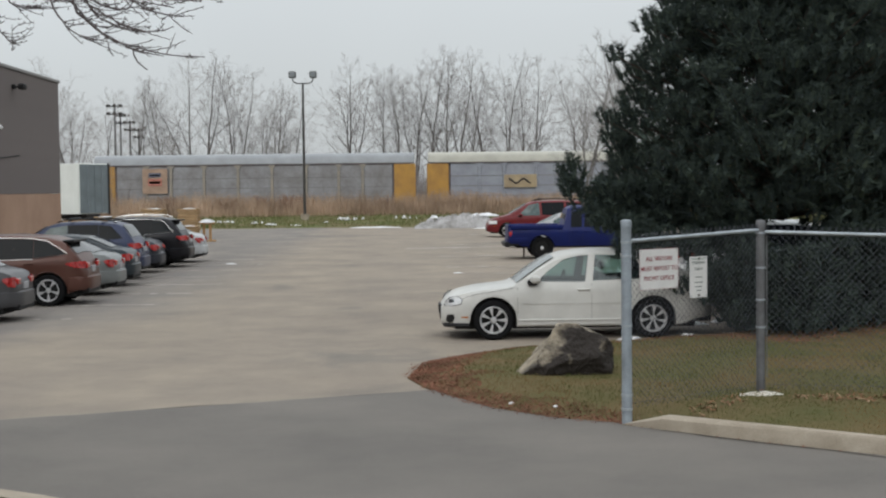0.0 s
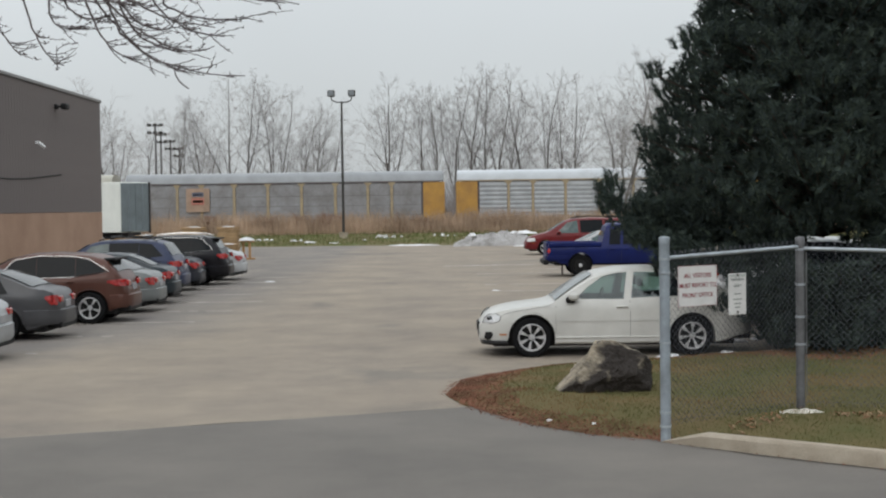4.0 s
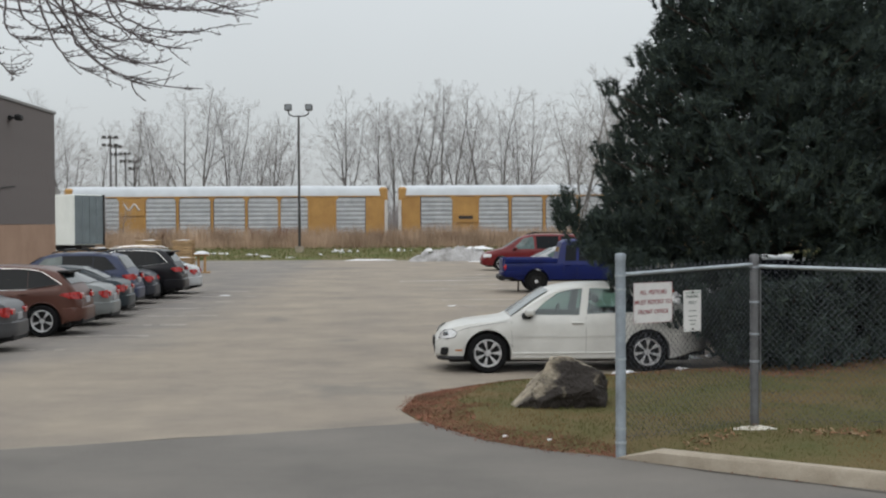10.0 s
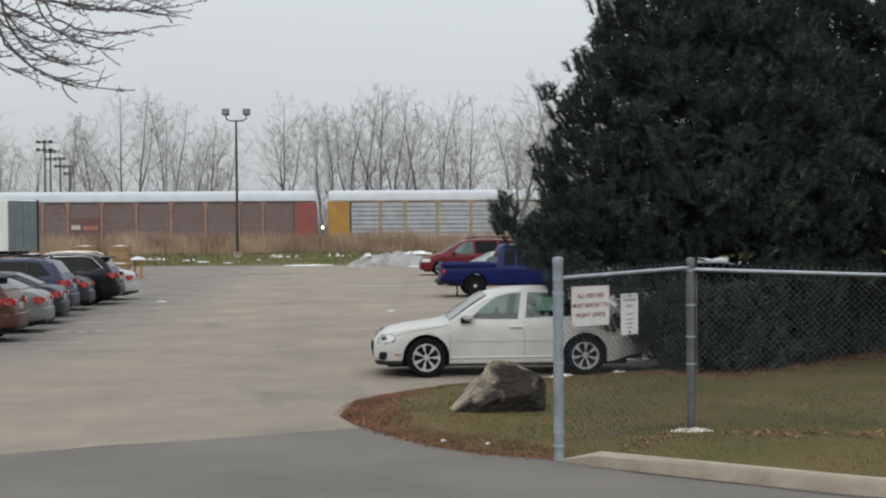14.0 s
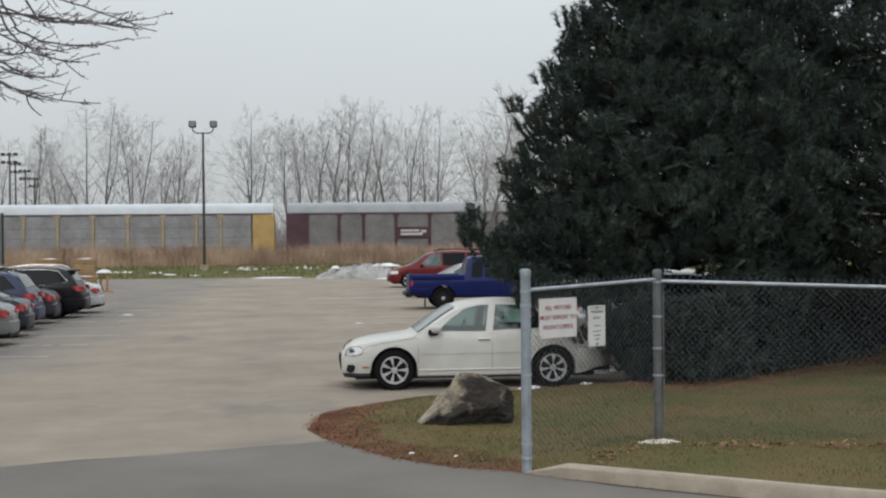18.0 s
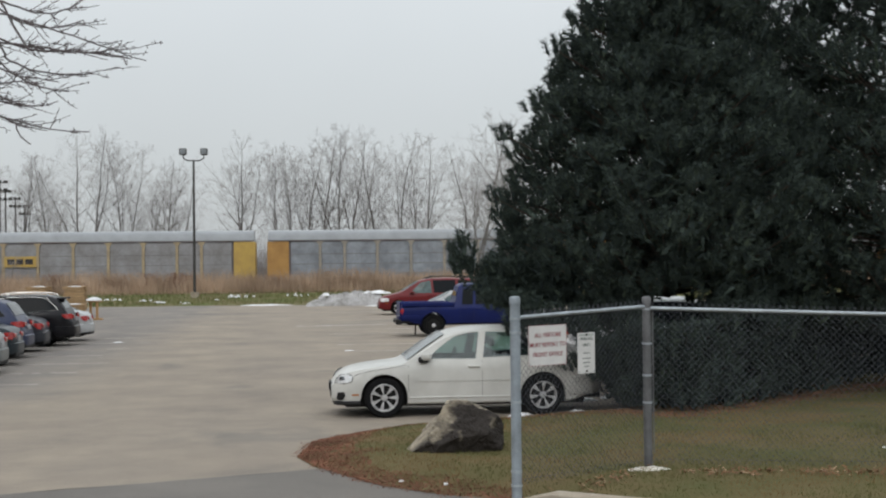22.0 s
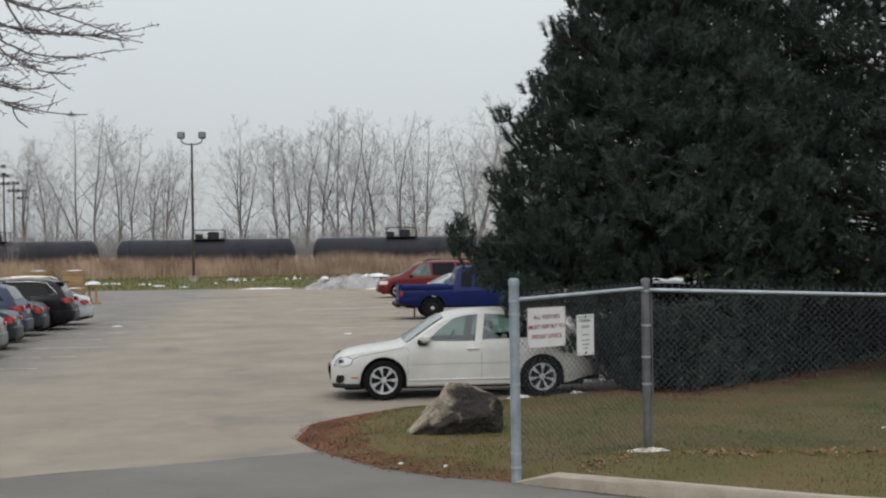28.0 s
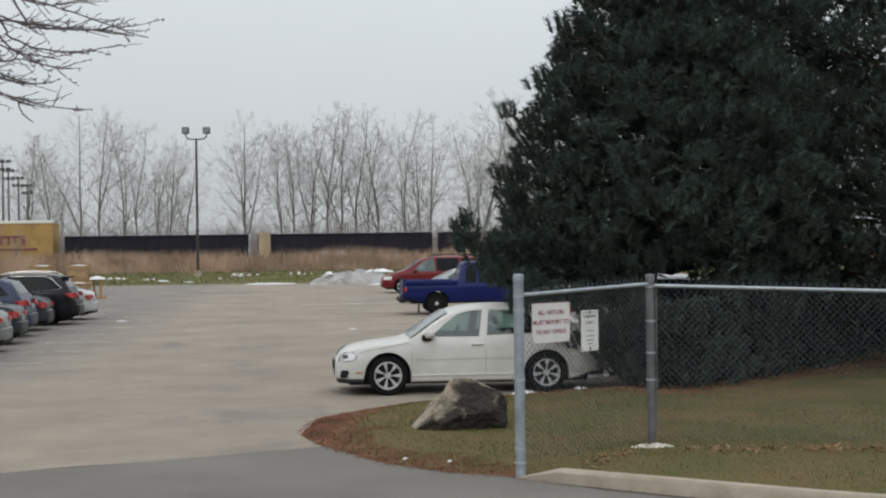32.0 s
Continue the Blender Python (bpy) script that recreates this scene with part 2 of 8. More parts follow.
ASPHALT_OLD = mat("old_asphalt", (0.300, 0.256, 0.208), 0.92, 0, 0.3, 0.55, 45, 0.3, tint=(0.236, 0.205, 0.174), spec=0.2)
def wear_asphalt(m):
    """Greyer asphalt in the row of stalls, mottling, faint wheel streaks and old damp spots with ragged edges."""
    t = m.node_tree
    b = t.nodes["Principled BSDF"]
    k = t.links.new
    co = t.nodes.new("ShaderNodeTexCoord")
    sp = t.nodes.new("ShaderNodeSeparateXYZ")
    k(co.outputs["Object"], sp.inputs[0])

    def grain(scale, detail, stretch=(1, 1, 1)):
        mp = t.nodes.new("ShaderNodeMapping")
        mp.inputs["Scale"].default_value = stretch
        n = t.nodes.new("ShaderNodeTexNoise")
        n.inputs["Scale"].default_value, n.inputs["Detail"].default_value, n.inputs["Roughness"].default_value = scale, detail, 0.62
        k(co.outputs["Object"], mp.inputs[0])
        k(mp.outputs[0], n.inputs["Vector"])
        return n.outputs[0]

    def times(src, fac, lo, hi, a, b2):
        """Multiplies the colour by a ramp of two tints."""
        r = t.nodes.new("ShaderNodeValToRGB")
        r.color_ramp.elements[0].position, r.color_ramp.elements[1].position = lo, hi
        r.color_ramp.elements[0].color, r.color_ramp.elements[1].color = (*a, 1), (*b2, 1)
        k(fac, r.inputs[0])
        mu = t.nodes.new("ShaderNodeMix")
        mu.data_type, mu.blend_type = "RGBA", "MULTIPLY"
        mu.inputs[0].default_value = 1.0
        k(src, mu.inputs[6])
        k(r.outputs[0], mu.inputs[7])
        return mu.outputs[2]
    last = b.inputs["Base Color"].links[0].from_socket
    last = times(last, grain(1.0, 4, (0.5, 0.07, 1)), 0.38, 0.62, (0.95, 0.95, 0.96), (1.04, 1.035, 1.02))
    last = times(last, grain(0.34, 7), 0.36, 0.64, (0.92, 0.915, 0.92), (1.07, 1.06, 1.04))
    last = times(last, grain(2.6, 5), 0.38, 0.66, (0.955, 0.955, 0.96), (1.035, 1.035, 1.03))
    last = times(last, grain(110, 2), 0.3, 0.7, (0.82, 0.82, 0.82), (1.16, 1.16, 1.16))
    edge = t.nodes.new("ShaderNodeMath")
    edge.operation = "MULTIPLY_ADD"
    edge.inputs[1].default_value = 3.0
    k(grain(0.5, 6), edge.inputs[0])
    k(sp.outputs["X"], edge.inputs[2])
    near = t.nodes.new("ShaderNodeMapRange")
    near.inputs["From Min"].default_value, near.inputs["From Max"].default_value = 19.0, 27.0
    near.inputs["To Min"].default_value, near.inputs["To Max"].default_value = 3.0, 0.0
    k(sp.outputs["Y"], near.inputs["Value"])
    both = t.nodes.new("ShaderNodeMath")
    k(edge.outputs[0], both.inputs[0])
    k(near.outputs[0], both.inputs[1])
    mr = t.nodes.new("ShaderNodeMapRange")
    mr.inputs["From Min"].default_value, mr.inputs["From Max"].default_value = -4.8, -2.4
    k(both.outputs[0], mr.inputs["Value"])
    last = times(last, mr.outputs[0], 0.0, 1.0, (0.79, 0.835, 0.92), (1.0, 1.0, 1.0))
    # damp spots: place and reach along x and y
    for x, y, rx, ry in ((-0.6, 19.4, 3.6, 2.6), (1.6, 22.3, 4.2, 2.4), (-1.3, 27.4, 0.8, 1.4), (0.7, 31.0, 1.1, 1.2), (-2.0, 43.0, 1.2, 2.2), (1.5, 46.5, 2.4, 1.6), (-3.2, 33.5, 1.1, 2.4), (4.0, 58.0, 6.0, 4.0), (-4.0, 70.0, 6.0, 6.0)):
        mp = t.nodes.new("ShaderNodeMapping")
        mp.vector_type = "POINT"
        mp.inputs["Location"].default_value = (-x / rx, -y / ry, 0)
        mp.inputs["Scale"].default_value = (1 / rx, 1 / ry, 0)
        ln = t.nodes.new("ShaderNodeVectorMath")
        ln.operation = "LENGTH"
        k(co.outputs["Object"], mp.inputs[0])
        k(mp.outputs[0], ln.inputs[0])
        rg_ = t.nodes.new("ShaderNodeMath")
        rg_.operation = "MULTIPLY_ADD"
        rg_.inputs[1].default_value = 1.1
        k(grain(1.6, 6), rg_.inputs[0])
        k(ln.outputs["Value"], rg_.inputs[2])
        last = times(last, rg_.outputs[0], 0.75, 1.0, (0.84, 0.86, 0.89), (1.0, 1.0, 1.0)) if rx < 2.5 else times(last, rg_.outputs[0], 0.65, 1.1, (0.79, 0.815, 0.86), (1.0, 1.0, 1.0))
    k(last, b.inputs["Base Color"])


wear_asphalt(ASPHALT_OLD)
ASPHALT_NEW = mat("newer_asphalt", (0.170, 0.154, 0.138), 0.88, 0, 0.3, 0.45, 70, 0.35, tint=(0.125, 0.115, 0.105), spec=0.3)
GRASS_SOIL = mat("grass_soil", (0.078, 0.084, 0.034), 0.95, 0, 0.55, 0.7, 30, 0.4, tint=(0.132, 0.098, 0.05), spec=0.1)
DRY_SOIL = mat("dry_thatch", (0.25, 0.185, 0.13), 0.95, 0, 0.5, 0.6, 12, 0.8, tint=(0.17, 0.12, 0.085), spec=0.1)
VERGE = mat("verge_grass", (0.10, 0.12, 0.04), 0.95, 0, 0.5, 0.35, 9, 0.8, tint=(0.16, 0.125, 0.07), spec=0.1)
BALLAST = mat("ballast", (0.2, 0.19, 0.18), 0.95, 0, 0.5, 2, 25, 0.8)
CONCRETE = mat("concrete", (0.385, 0.335, 0.268), 0.9, 0, 0.35, 2.2, 60, 0.35, tint=(0.27, 0.228, 0.175))
STEEL_GALV = mat("galvanised_steel", (0.42, 0.46, 0.50), 0.5, 0.55, 0.3, 5, 40, 0.1)
RUBBER = mat("tyre_rubber", (0.011, 0.011, 0.012), 0.9, 0, 0.3, 8, 90, 0.2, spec=0.12)
BLACK_PLASTIC = mat("black_plastic", (0.016, 0.016, 0.017), 0.65, 0, 0.3, 10, 120, spec=0.25)
DARK_GAP = mat("dark_underside", (0.012, 0.012, 0.012), 0.95, 0, 0.2)
ALLOY = mat("alloy_rim", (0.6, 0.6, 0.61), 0.35, 0.35, 0.2, 12, 60)
CHROME = mat("chrome", (0.75, 0.75, 0.75), 0.12, 1.0, 0.1)
CAR_GLASS = mat("car_glass", (0.008, 0.010, 0.012), 0.05, 0, 0.15, 3, 10, spec=0.12)
REAR_GLASS = mat("car_glass_rear", (0.02, 0.025, 0.027), 0.05, 0, 0.15, 3, 10, spec=0.5)
# opaque: the pale teal stands in for daylight seen through the cabin
GLASS_PALE_OPAQUE = mat("car_glass_light", (0.085, 0.125, 0.125), 0.06, 0, 0.3, 2.2, 8, tint=(0.035, 0.055, 0.055), spec=0.5)
GLASS_SEE = bpy.data.materials.new("car_glass_see_through")
GLASS_SEE.use_nodes = True
_t = GLASS_SEE.node_tree
_t.nodes.remove(_t.nodes["Principled BSDF"])
_a, _g, _m = _t.nodes.new("ShaderNodeBsdfTransparent"), _t.nodes.new("ShaderNodeBsdfGlossy"), _t.nodes.new("ShaderNodeMixShader")
_a.inputs[0].default_value = (0.48, 0.66, 0.64, 1)
_g.inputs["Color"].default_value, _g.inputs["Roughness"].default_value = (0.9, 0.95, 0.95, 1), 0.03
_m.inputs[0].default_value = 0.10
_t.links.new(_a.outputs[0], _m.inputs[1])
_t.links.new(_g.outputs[0], _m.inputs[2])
_t.links.new(_m.outputs[0], _t.nodes["Material Output"].inputs[0])
CABIN = mat("cabin_trim", (0.035, 0.037, 0.038), 0.85, 0, 0.3, 5, 50)
TAIL_RED = mat("tail_lamp_red", (0.48, 0.022, 0.02), 0.2, 0, 0.5, 14, 60, tint=(0.2, 0.01, 0.01), coat=0.6, spec=0.4)
HEAD_CLEAR = mat("head_lamp_clear", (0.74, 0.75, 0.76), 0.12, 0.1, 0.3, 25, 60, coat=1.0)
AMBER = mat("amber_lens", (0.5, 0.16, 0.02), 0.25, 0, 0.2, 20, 60, coat=1.0)
PLATE_WHITE = mat("white_plate", (0.36, 0.36, 0.38), 0.5, 0, 0.2)
SNOW = mat("old_snow", (0.78, 0.79, 0.82), 0.8, 0, 0.2, 4, 30, 0.6, tint=(0.55, 0.54, 0.54))
DIRTY_SNOW = mat("dirty_snow", (0.42, 0.41, 0.41), 0.9, 0, 0.5, 1.6, 9, 1.0, tint=(0.22, 0.21, 0.2))

# ---- ground, paving and the grass corner ----
def ground_height(y):
    return float(np.interp(y, [-2000, 82, 84.5, 98, 103, 109, 113.5, 122.5, 127, 150, 4000], [-0.07, -0.07, -0.02, 0.38, 0.5, 0.55, -0.95, -0.95, -0.4, -0.3, -0.3]))


def build_ground():
    ys = [-400, -60, 40, 82, 84.5, 88, 92, 95, 98, 100.5, 103, 106, 109, 111, 113.5, 115.5, 120.5, 122.5, 127, 150, 220, 400, 900, 2500]
    xs = [-2500, -600, -200] + [x * 4.0 for x in range(-18, 19)] + [200, 600, 2500]
    g = Geo()
    rows = []
    for y in ys:
        rows.append([(x, y, ground_height(y) + (0.09 * noise.noise((x * 0.21, y * 0.3, 0)) if 85 < y < 112 and abs(x) < 150 else 0)) for x in xs])
    g.grid(rows)
    me = g.mesh("ground")
    for mm in (VERGE, DRY_SOIL, BALLAST):
        me.materials.append(mm)
    for p in me.polygons:
        y = p.center.y
        p.material_index = 2 if 113 < y < 123 else (0 if y < 101.5 else 1)
    ob = tagged(new("ground", me), "grass verge and dry field ground running out to the horizon", "ground", kind="structure")
    return ob


build_ground()

SEAM = [(-40.0, 1.7), (-30, 5.25), (-12, 11.7), (-8.0, 13.15), (-4.16, 14.49), (-2.23, 15.17), (-0.1, 15.96)]
lot = Geo().slab(SEAM + [(0.6, 16.3), (3.0, 18.5), (60, 22), (60, 83.2), (4.8, 83.0), (0, 83.6), (-6, 85.2), (-13.2, 87.6), (-45, 90), (-45, 1.7)], -0.3, 0.0)
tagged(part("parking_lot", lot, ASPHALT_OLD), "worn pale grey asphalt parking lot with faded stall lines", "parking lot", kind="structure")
drive = Geo().slab(list(reversed(SEAM)) + [(-40, -30), (60, -30), (60, 20.5), (3.2, 17.6), (0.6, 16.25)], -0.3, 0.006)
tagged(part("driveway", drive, ASPHALT_NEW), "darker newer asphalt driveway before the lot", "driveway", kind="structure")

ISLAND = [(-0.1, 17.1), (0.0, 17.8), (0.08, 18.4), (0.5, 19.15), (1.25, 19.9), (2.05, 20.2), (3.3, 20.7), (4.7, 21.3), (7, 22.9), (9.4, 25.6), (13, 31), (40, 44), (40, 1), (9, 8.8), (6.5, 10.27), (4.45, 11.63),
          (3.3, 12.5), (2.42, 13.28), (2.05, 13.6), (1.44, 13.97), (0.83, 14.66), (0.42, 15.5), (0.1, 16.3)]


def inside(px, py, poly):
    c = False
    for (x0, y0), (x1, y1) in zip(poly, poly[1:] + poly[:1]):
        if (y0 > py) != (y1 > py) and px < (x1 - x0) * (py - y0) / (y1 - y0) + x0:
            c = not c
    return c


def edge_far(px, py, poly):
    best = 99.0
    for (x0, y0), (x1, y1) in zip(poly, poly[1:] + poly[:1]):
        dx, dy = x1 - x0, y1 - y0
        k = max(0, min(1, ((px - x0) * dx + (py - y0) * dy) / (dx * dx + dy * dy)))
        best = min(best, math.hypot(px - x0 - k * dx, py - y0 - k * dy))
    return best


def island_z(px, py):
    d = edge_far(px, py, ISLAND)
    k = min(1, d / 0.9)
    return 0.012 + 0.135 * k * k * (3 - 2 * k) + 0.02 * noise.noise((px * 1.1, py * 1.1, 3))


def build_island():
    fine = []
    for (x0, y0), (x1, y1) in zip(ISLAND, ISLAND[1:] + ISLAND[:1]):
        n = max(1, int(math.hypot(x1 - x0, y1 - y0) / 0.35))
        n = min(n, 20)
        fine += [(x0 + (x1 - x0) * i / n, y0 + (y1 - y0) * i / n) for i in range(n)]
    cx, cy = 6.5, 17.0
    rows = []
    for s in (1.0, 0.985, 0.96, 0.93, 0.89, 0.84, 0.78, 0.7, 0.6, 0.48, 0.35, 0.2, 0.08, 0.001):
        rows.append([(cx + (x - cx) * s, cy + (y - cy) * s, 0.0 if s == 1 else island_z(cx + (x - cx) * s, cy + (y - cy) * s)) for x, y in fine + fine[:1]])
    g = Geo().grid(rows)
    return tagged(part("grass_island", g, GRASS_SOIL, smooth=60), "patchy winter grass corner with a mulch edge", "lawn", kind="structure")


build_island()

# concrete kerb along the lawn by the driveway; its end slopes down to the paving
KERB_LINE = [(2.08, 13.52), (2.42, 13.2), (3.3, 12.43), (4.45, 11.55), (6.5, 10.2), (9.0, 8.7), (14, 6.2)]


def kerb(line, width, tops, name, label):
    g = Geo()
    rows = []
    for i, (x, y) in enumerate(line):
        a, b = Vector(line[max(i - 1, 0)]), Vector(line[min(i + 1, len(line) - 1)])
        d = (b - a).normalized()
        nrm = Vector((-d.y, d.x))
        h = tops[i]
        prof = [(0.0, -0.1), (0.0, h * 0.8), (0.025, h), (width - 0.02, h), (width, h * 0.85), (width, -0.1)]
        rows.append([(x + nrm.x * u, y + nrm.y * u, z) for u, z in prof])
    g.grid(rows)
    n = len(rows[0])
    g.f += [tuple(range(n)), tuple(len(g.v) - n + i for i in range(n))]
    return tagged(part(name, g, CONCRETE, smooth=40), label, "kerb", kind="structure")


kerb(KERB_LINE, 0.16, [0.015, 0.14, 0.155, 0.155, 0.155, 0.155, 0.155], "kerb", "weathered pale concrete kerb along the lawn")
kerb([(-2.1, 9.55), (-2.54, 9.89), (-2.95, 10.2), (-3.57, 10.58), (-5.0, 11.15), (-9, 12.2)], -0.15, [0.1] * 6, "kerb", "pale concrete kerb round the opposite lawn corner")
left_lawn = Geo().slab([(-2.2, 9.4), (-2.64, 9.74), (-3.05, 10.05), (-3.64, 10.43), (-5.05, 11.0), (-9, 12.05), (-9, 6), (-2, 6)], -0.1, 0.09)
tagged(part("lawn_corner", left_lawn, GRASS_SOIL), "small green lawn corner behind its kerb", "lawn", kind="structure")


# faded stall lines on the lot
LINE_PAINT = mat("worn_line_paint", (0.47, 0.445, 0.41), 0.85, 0, 0.4, 1.6, 40, tint=(0.27, 0.235, 0.2))


def stall_line(x0, x1, y, w=0.16, tilt=0.0, wear=-0.4):
    g = Geo()
    n = int((x1 - x0) / 0.2)
    for i in range(n):          # worn through in places
        xa, xb = x0 + (x1 - x0) * i / n, x0 + (x1 - x0) * (i + 1) / n
        if noise.noise((xa * 0.9, y * 3.1, 2)) + random.uniform(-0.25, 0.25) < wear + 0.25 * i / n:
            continue
        ya, yb = y + tilt * i / n, y + tilt * (i + 1) / n
        e = [random.uniform(-0.025, 0.025) for _ in range(4)]
        g.add([(xa, ya - w / 2 + e[0], 0.006), (xb, yb - w / 2 + e[1], 0.006), (xb, yb + w / 2 + e[2], 0.006), (xa, ya + w / 2 + e[3], 0.006)], [(0, 1, 2, 3)])
    return tagged(part("stall_line", g, LINE_PAINT), "worn white painted stall line", "line", "stall lines", "structure")


for k in range(9):
    stall_line(-11.5, -5.2 + 0.35 * math.sin(k * 2.1), 22.8 + 3.03 * k, wear=0.2 if k == 0 else (-0.1 if k == 1 else -0.5))
for y in (27.0, 30.2, 38.0, 41.2, 47.8, 51.0, 57.4, 60.6, 69.5):
    stall_line(1.2 + 0.5 * math.sin(y), 7.0, y)
stall_line(-0.3, 6.0, 54.2, 0.5, 1.2, -0.6)


def crack(points, width, material, name="pavement_crack", label="dark sealed crack in the asphalt"):
    """A thin uneven strip on the paving."""
    g = Geo()
    rows = [[], []]
    for (x0, y0), (x1, y1) in zip(points, points[1:]):
        n = max(2, int(math.hypot(x1 - x0, y1 - y0) / 0.25))
        d = Vector((x1 - x0, y1 - y0)).normalized()
        for i in range(n):
            u = i / n
            k = 0.06 * noise.noise((x0 + (x1 - x0) * u, (y0 + (y1 - y0) * u) * 2, 9))
            w = width * random.uniform(0.5, 1.3)
            cx, cy = x0 + (x1 - x0) * u - d.y * k * 2, y0 + (y1 - y0) * u + d.x * k * 2
            rows[0].append((cx - d.y * w / 2, cy + d.x * w / 2, 0.0065))
            rows[1].append((cx + d.y * w / 2, cy - d.x * w / 2, 0.0065))
    return tagged(part(name, g.grid(rows), material), label, "crack", kind="structure")


CRACK = mat("crack_tar", (0.23, 0.2, 0.168), 0.9, 0, 0.4, 2, 30, tint=(0.25, 0.218, 0.187))
crack([(x, y + 0.01) for x, y in SEAM[2:]], 0.035, CRACK, "paving_seam", "dark open seam between old and newer asphalt")
crack([(-2.6, 24.2), (-0.4, 25.1), (1.6, 24.7)], 0.022, CRACK)
crack([(-4.2, 35.5), (-0.8, 36.6), (2.2, 36.2), (4.5, 37.1)], 0.03, CRACK)
crack([(-4.8, 52.0), (0.4, 53.2), (5.0, 51.8)], 0.04, CRACK)
crack([(x - 0.01, y - 0.03) for x, y in KERB_LINE[1:6]], 0.06, mat("gutter_dirt", (0.055, 0.046, 0.04), 0.95, 0, 0.4), "gutter_seam", "dark dirt-filled seam along the foot of the kerb")


# ---- the grey building by the left row ----
BRICK_TAN = mat("tan_brick", (0.38, 0.245, 0.17), 0.9, 0, 0.3, 0.5, 14, 0.3, tint=(0.30, 0.185, 0.125))
METAL_GREY = mat("grey_cladding", (0.165, 0.143, 0.137), 0.8, 0, 0.12, 0.25, 3, tint=(0.146, 0.128, 0.124), spec=0.2)
COPING = mat("coping_metal", (0.2, 0.195, 0.19), 0.45, 0.2, 0.2)
WALL_X, WALL_Y = -14.9, 57.9
building = thing("warehouse", pose(WALL_X, WALL_Y, 0), "grey metal-clad warehouse with a tan brick base", "building")
part("brick_base", Geo().box(-30, 0, -50, 0, -0.2, 2.36, 0.02), BRICK_TAN, building, "tan brick base wall")
up = Geo()
up.box(-29.95, -0.03, -49.95, -0.03, 2.364, 7.0)
part("cladding_core", up, METAL_GREY, building, "grey metal cladding")
rib = Geo().box(0.0, 0.03, -0.292, 0.0, 2.37, 6.98, 0.003).mesh("cladding_panel")
rib.materials.append(METAL_GREY)
for k in range(150):
    part("cladding_panel", rib, None, building, m=pose(-0.028, -0.03 - 0.3 * k, 0))
rib2 = Geo().box(-0.292, 0.0, 0.0, 0.03, 2.37, 6.98, 0.003).mesh("cladding_panel")
rib2.materials.append(METAL_GREY)
for k in range(40):
    part("cladding_panel", rib2, None, building, m=pose(-0.03 - 0.3 * k, -0.028, 0))
part("coping", Geo().box(-30.05, 0.06, -50.05, 0.06, 7.0, 7.13, 0.02), COPING, building, "pale metal roof coping")
fl = Geo()
fl.box(0.0, 0.12, -6.75, -6.5, 6.28, 6.45, 0.02)
fl.tube([(0.1, -6.62, 6.36), (0.3, -6.62, 6.38)], 0.03, 6)
wall_lamp = part("wall_floodlight", fl, BLACK_PLASTIC, building, "dark wall-mounted floodlight")
part("lamp_head", Geo().box(0.25, 0.5, -6.85, -6.4, 6.26, 6.48, 0.05), BLACK_PLASTIC, wall_lamp)
CAMERA_WHITE = mat("camera_white", (0.85, 0.85, 0.86), 0.5, 0, 0.1)
cam_w = part("security_camera", Geo().box(0.1, 0.16, -9.5, -9.35, 4.84, 4.92, 0.01), CAMERA_WHITE, building, "white security camera on a bracket")
part("camera_body", Geo().tube([(0.18, -9.42, 4.9), (0.34, -9.2, 4.72)], 0.06, 10), CAMERA_WHITE, cam_w)
cable = Geo().tube([(0.025, -30 + 2.0 * k, 3.75 + 0.22 * math.sin(k * 0.55) - 0.0 * k) for k in range(13)], 0.02, 5)
part("cable", cable, BLACK_PLASTIC, building, "dark cable sagging along the wall")

# ---- the freight train behind the lot ----
TRACK_Y, RAIL_Z, SPEED = 118.0, -0.3, 14.44
RAIL_STEEL = mat("rail_steel", (0.16, 0.12, 0.1), 0.5, 0.6, 0.3)
TIE_WOOD = mat("tie_wood", (0.09, 0.075, 0.06), 0.95, 0, 0.4)
for s in (-0.75, 0.75):
    tagged(part("rail", Geo().box(-260, 560, TRACK_Y + s - 0.035, TRACK_Y + s + 0.035, RAIL_Z - 0.17, RAIL_Z, 0.01), RAIL_STEEL), "brown steel rail of the railway track", "rail", "railway track", "structure")
ties = Geo()
for k in range(120):
    g0 = Geo().box(-0.11, 0.11, TRACK_Y - 1.3, TRACK_Y + 1.3, RAIL_Z - 0.35, RAIL_Z - 0.174, 0.0).moved(pose(-36 + 0.6 * k, 0, 0))
    ties.add(g0.v, g0.f)
tagged(part("railway_ties", ties, TIE_WOOD), "dark wooden railway ties bedded in ballast", "railway ties", kind="structure")

# panel, post and roof colours are lightened to carry the haze of distance
PALE_YELLOW = mat("rail_pale_yellow", (0.50, 0.35, 0.13), 0.65, 0, 0.35, 0.9, 12, 0.1, tint=(0.41, 0.27, 0.10))
YELLOW = mat("rail_yellow", (0.506, 0.282, 0.057), 0.6, 0, 0.35, 0.9, 12, 0.1, tint=(0.380, 0.207, 0.057))
BRIGHT_YELLOW = mat("rail_bright_yellow", (0.52, 0.355, 0.085), 0.6, 0, 0.3, 0.9, 12, tint=(0.42, 0.28, 0.08))
ORANGE_YELLOW = mat("rail_orange", (0.45, 0.255, 0.075), 0.65, 0, 0.3, 0.9, 12, tint=(0.36, 0.195, 0.06))
TAN_POST = mat("faded_yellow_post", (0.44, 0.35, 0.21), 0.7, 0, 0.35, 1.5, 12, tint=(0.32, 0.255, 0.17))
GREY_PANEL = mat("grey_rack_panel", (0.32, 0.325, 0.34), 0.6, 0.15, 0.4, 0.7, 5, tint=(0.215, 0.208, 0.205))
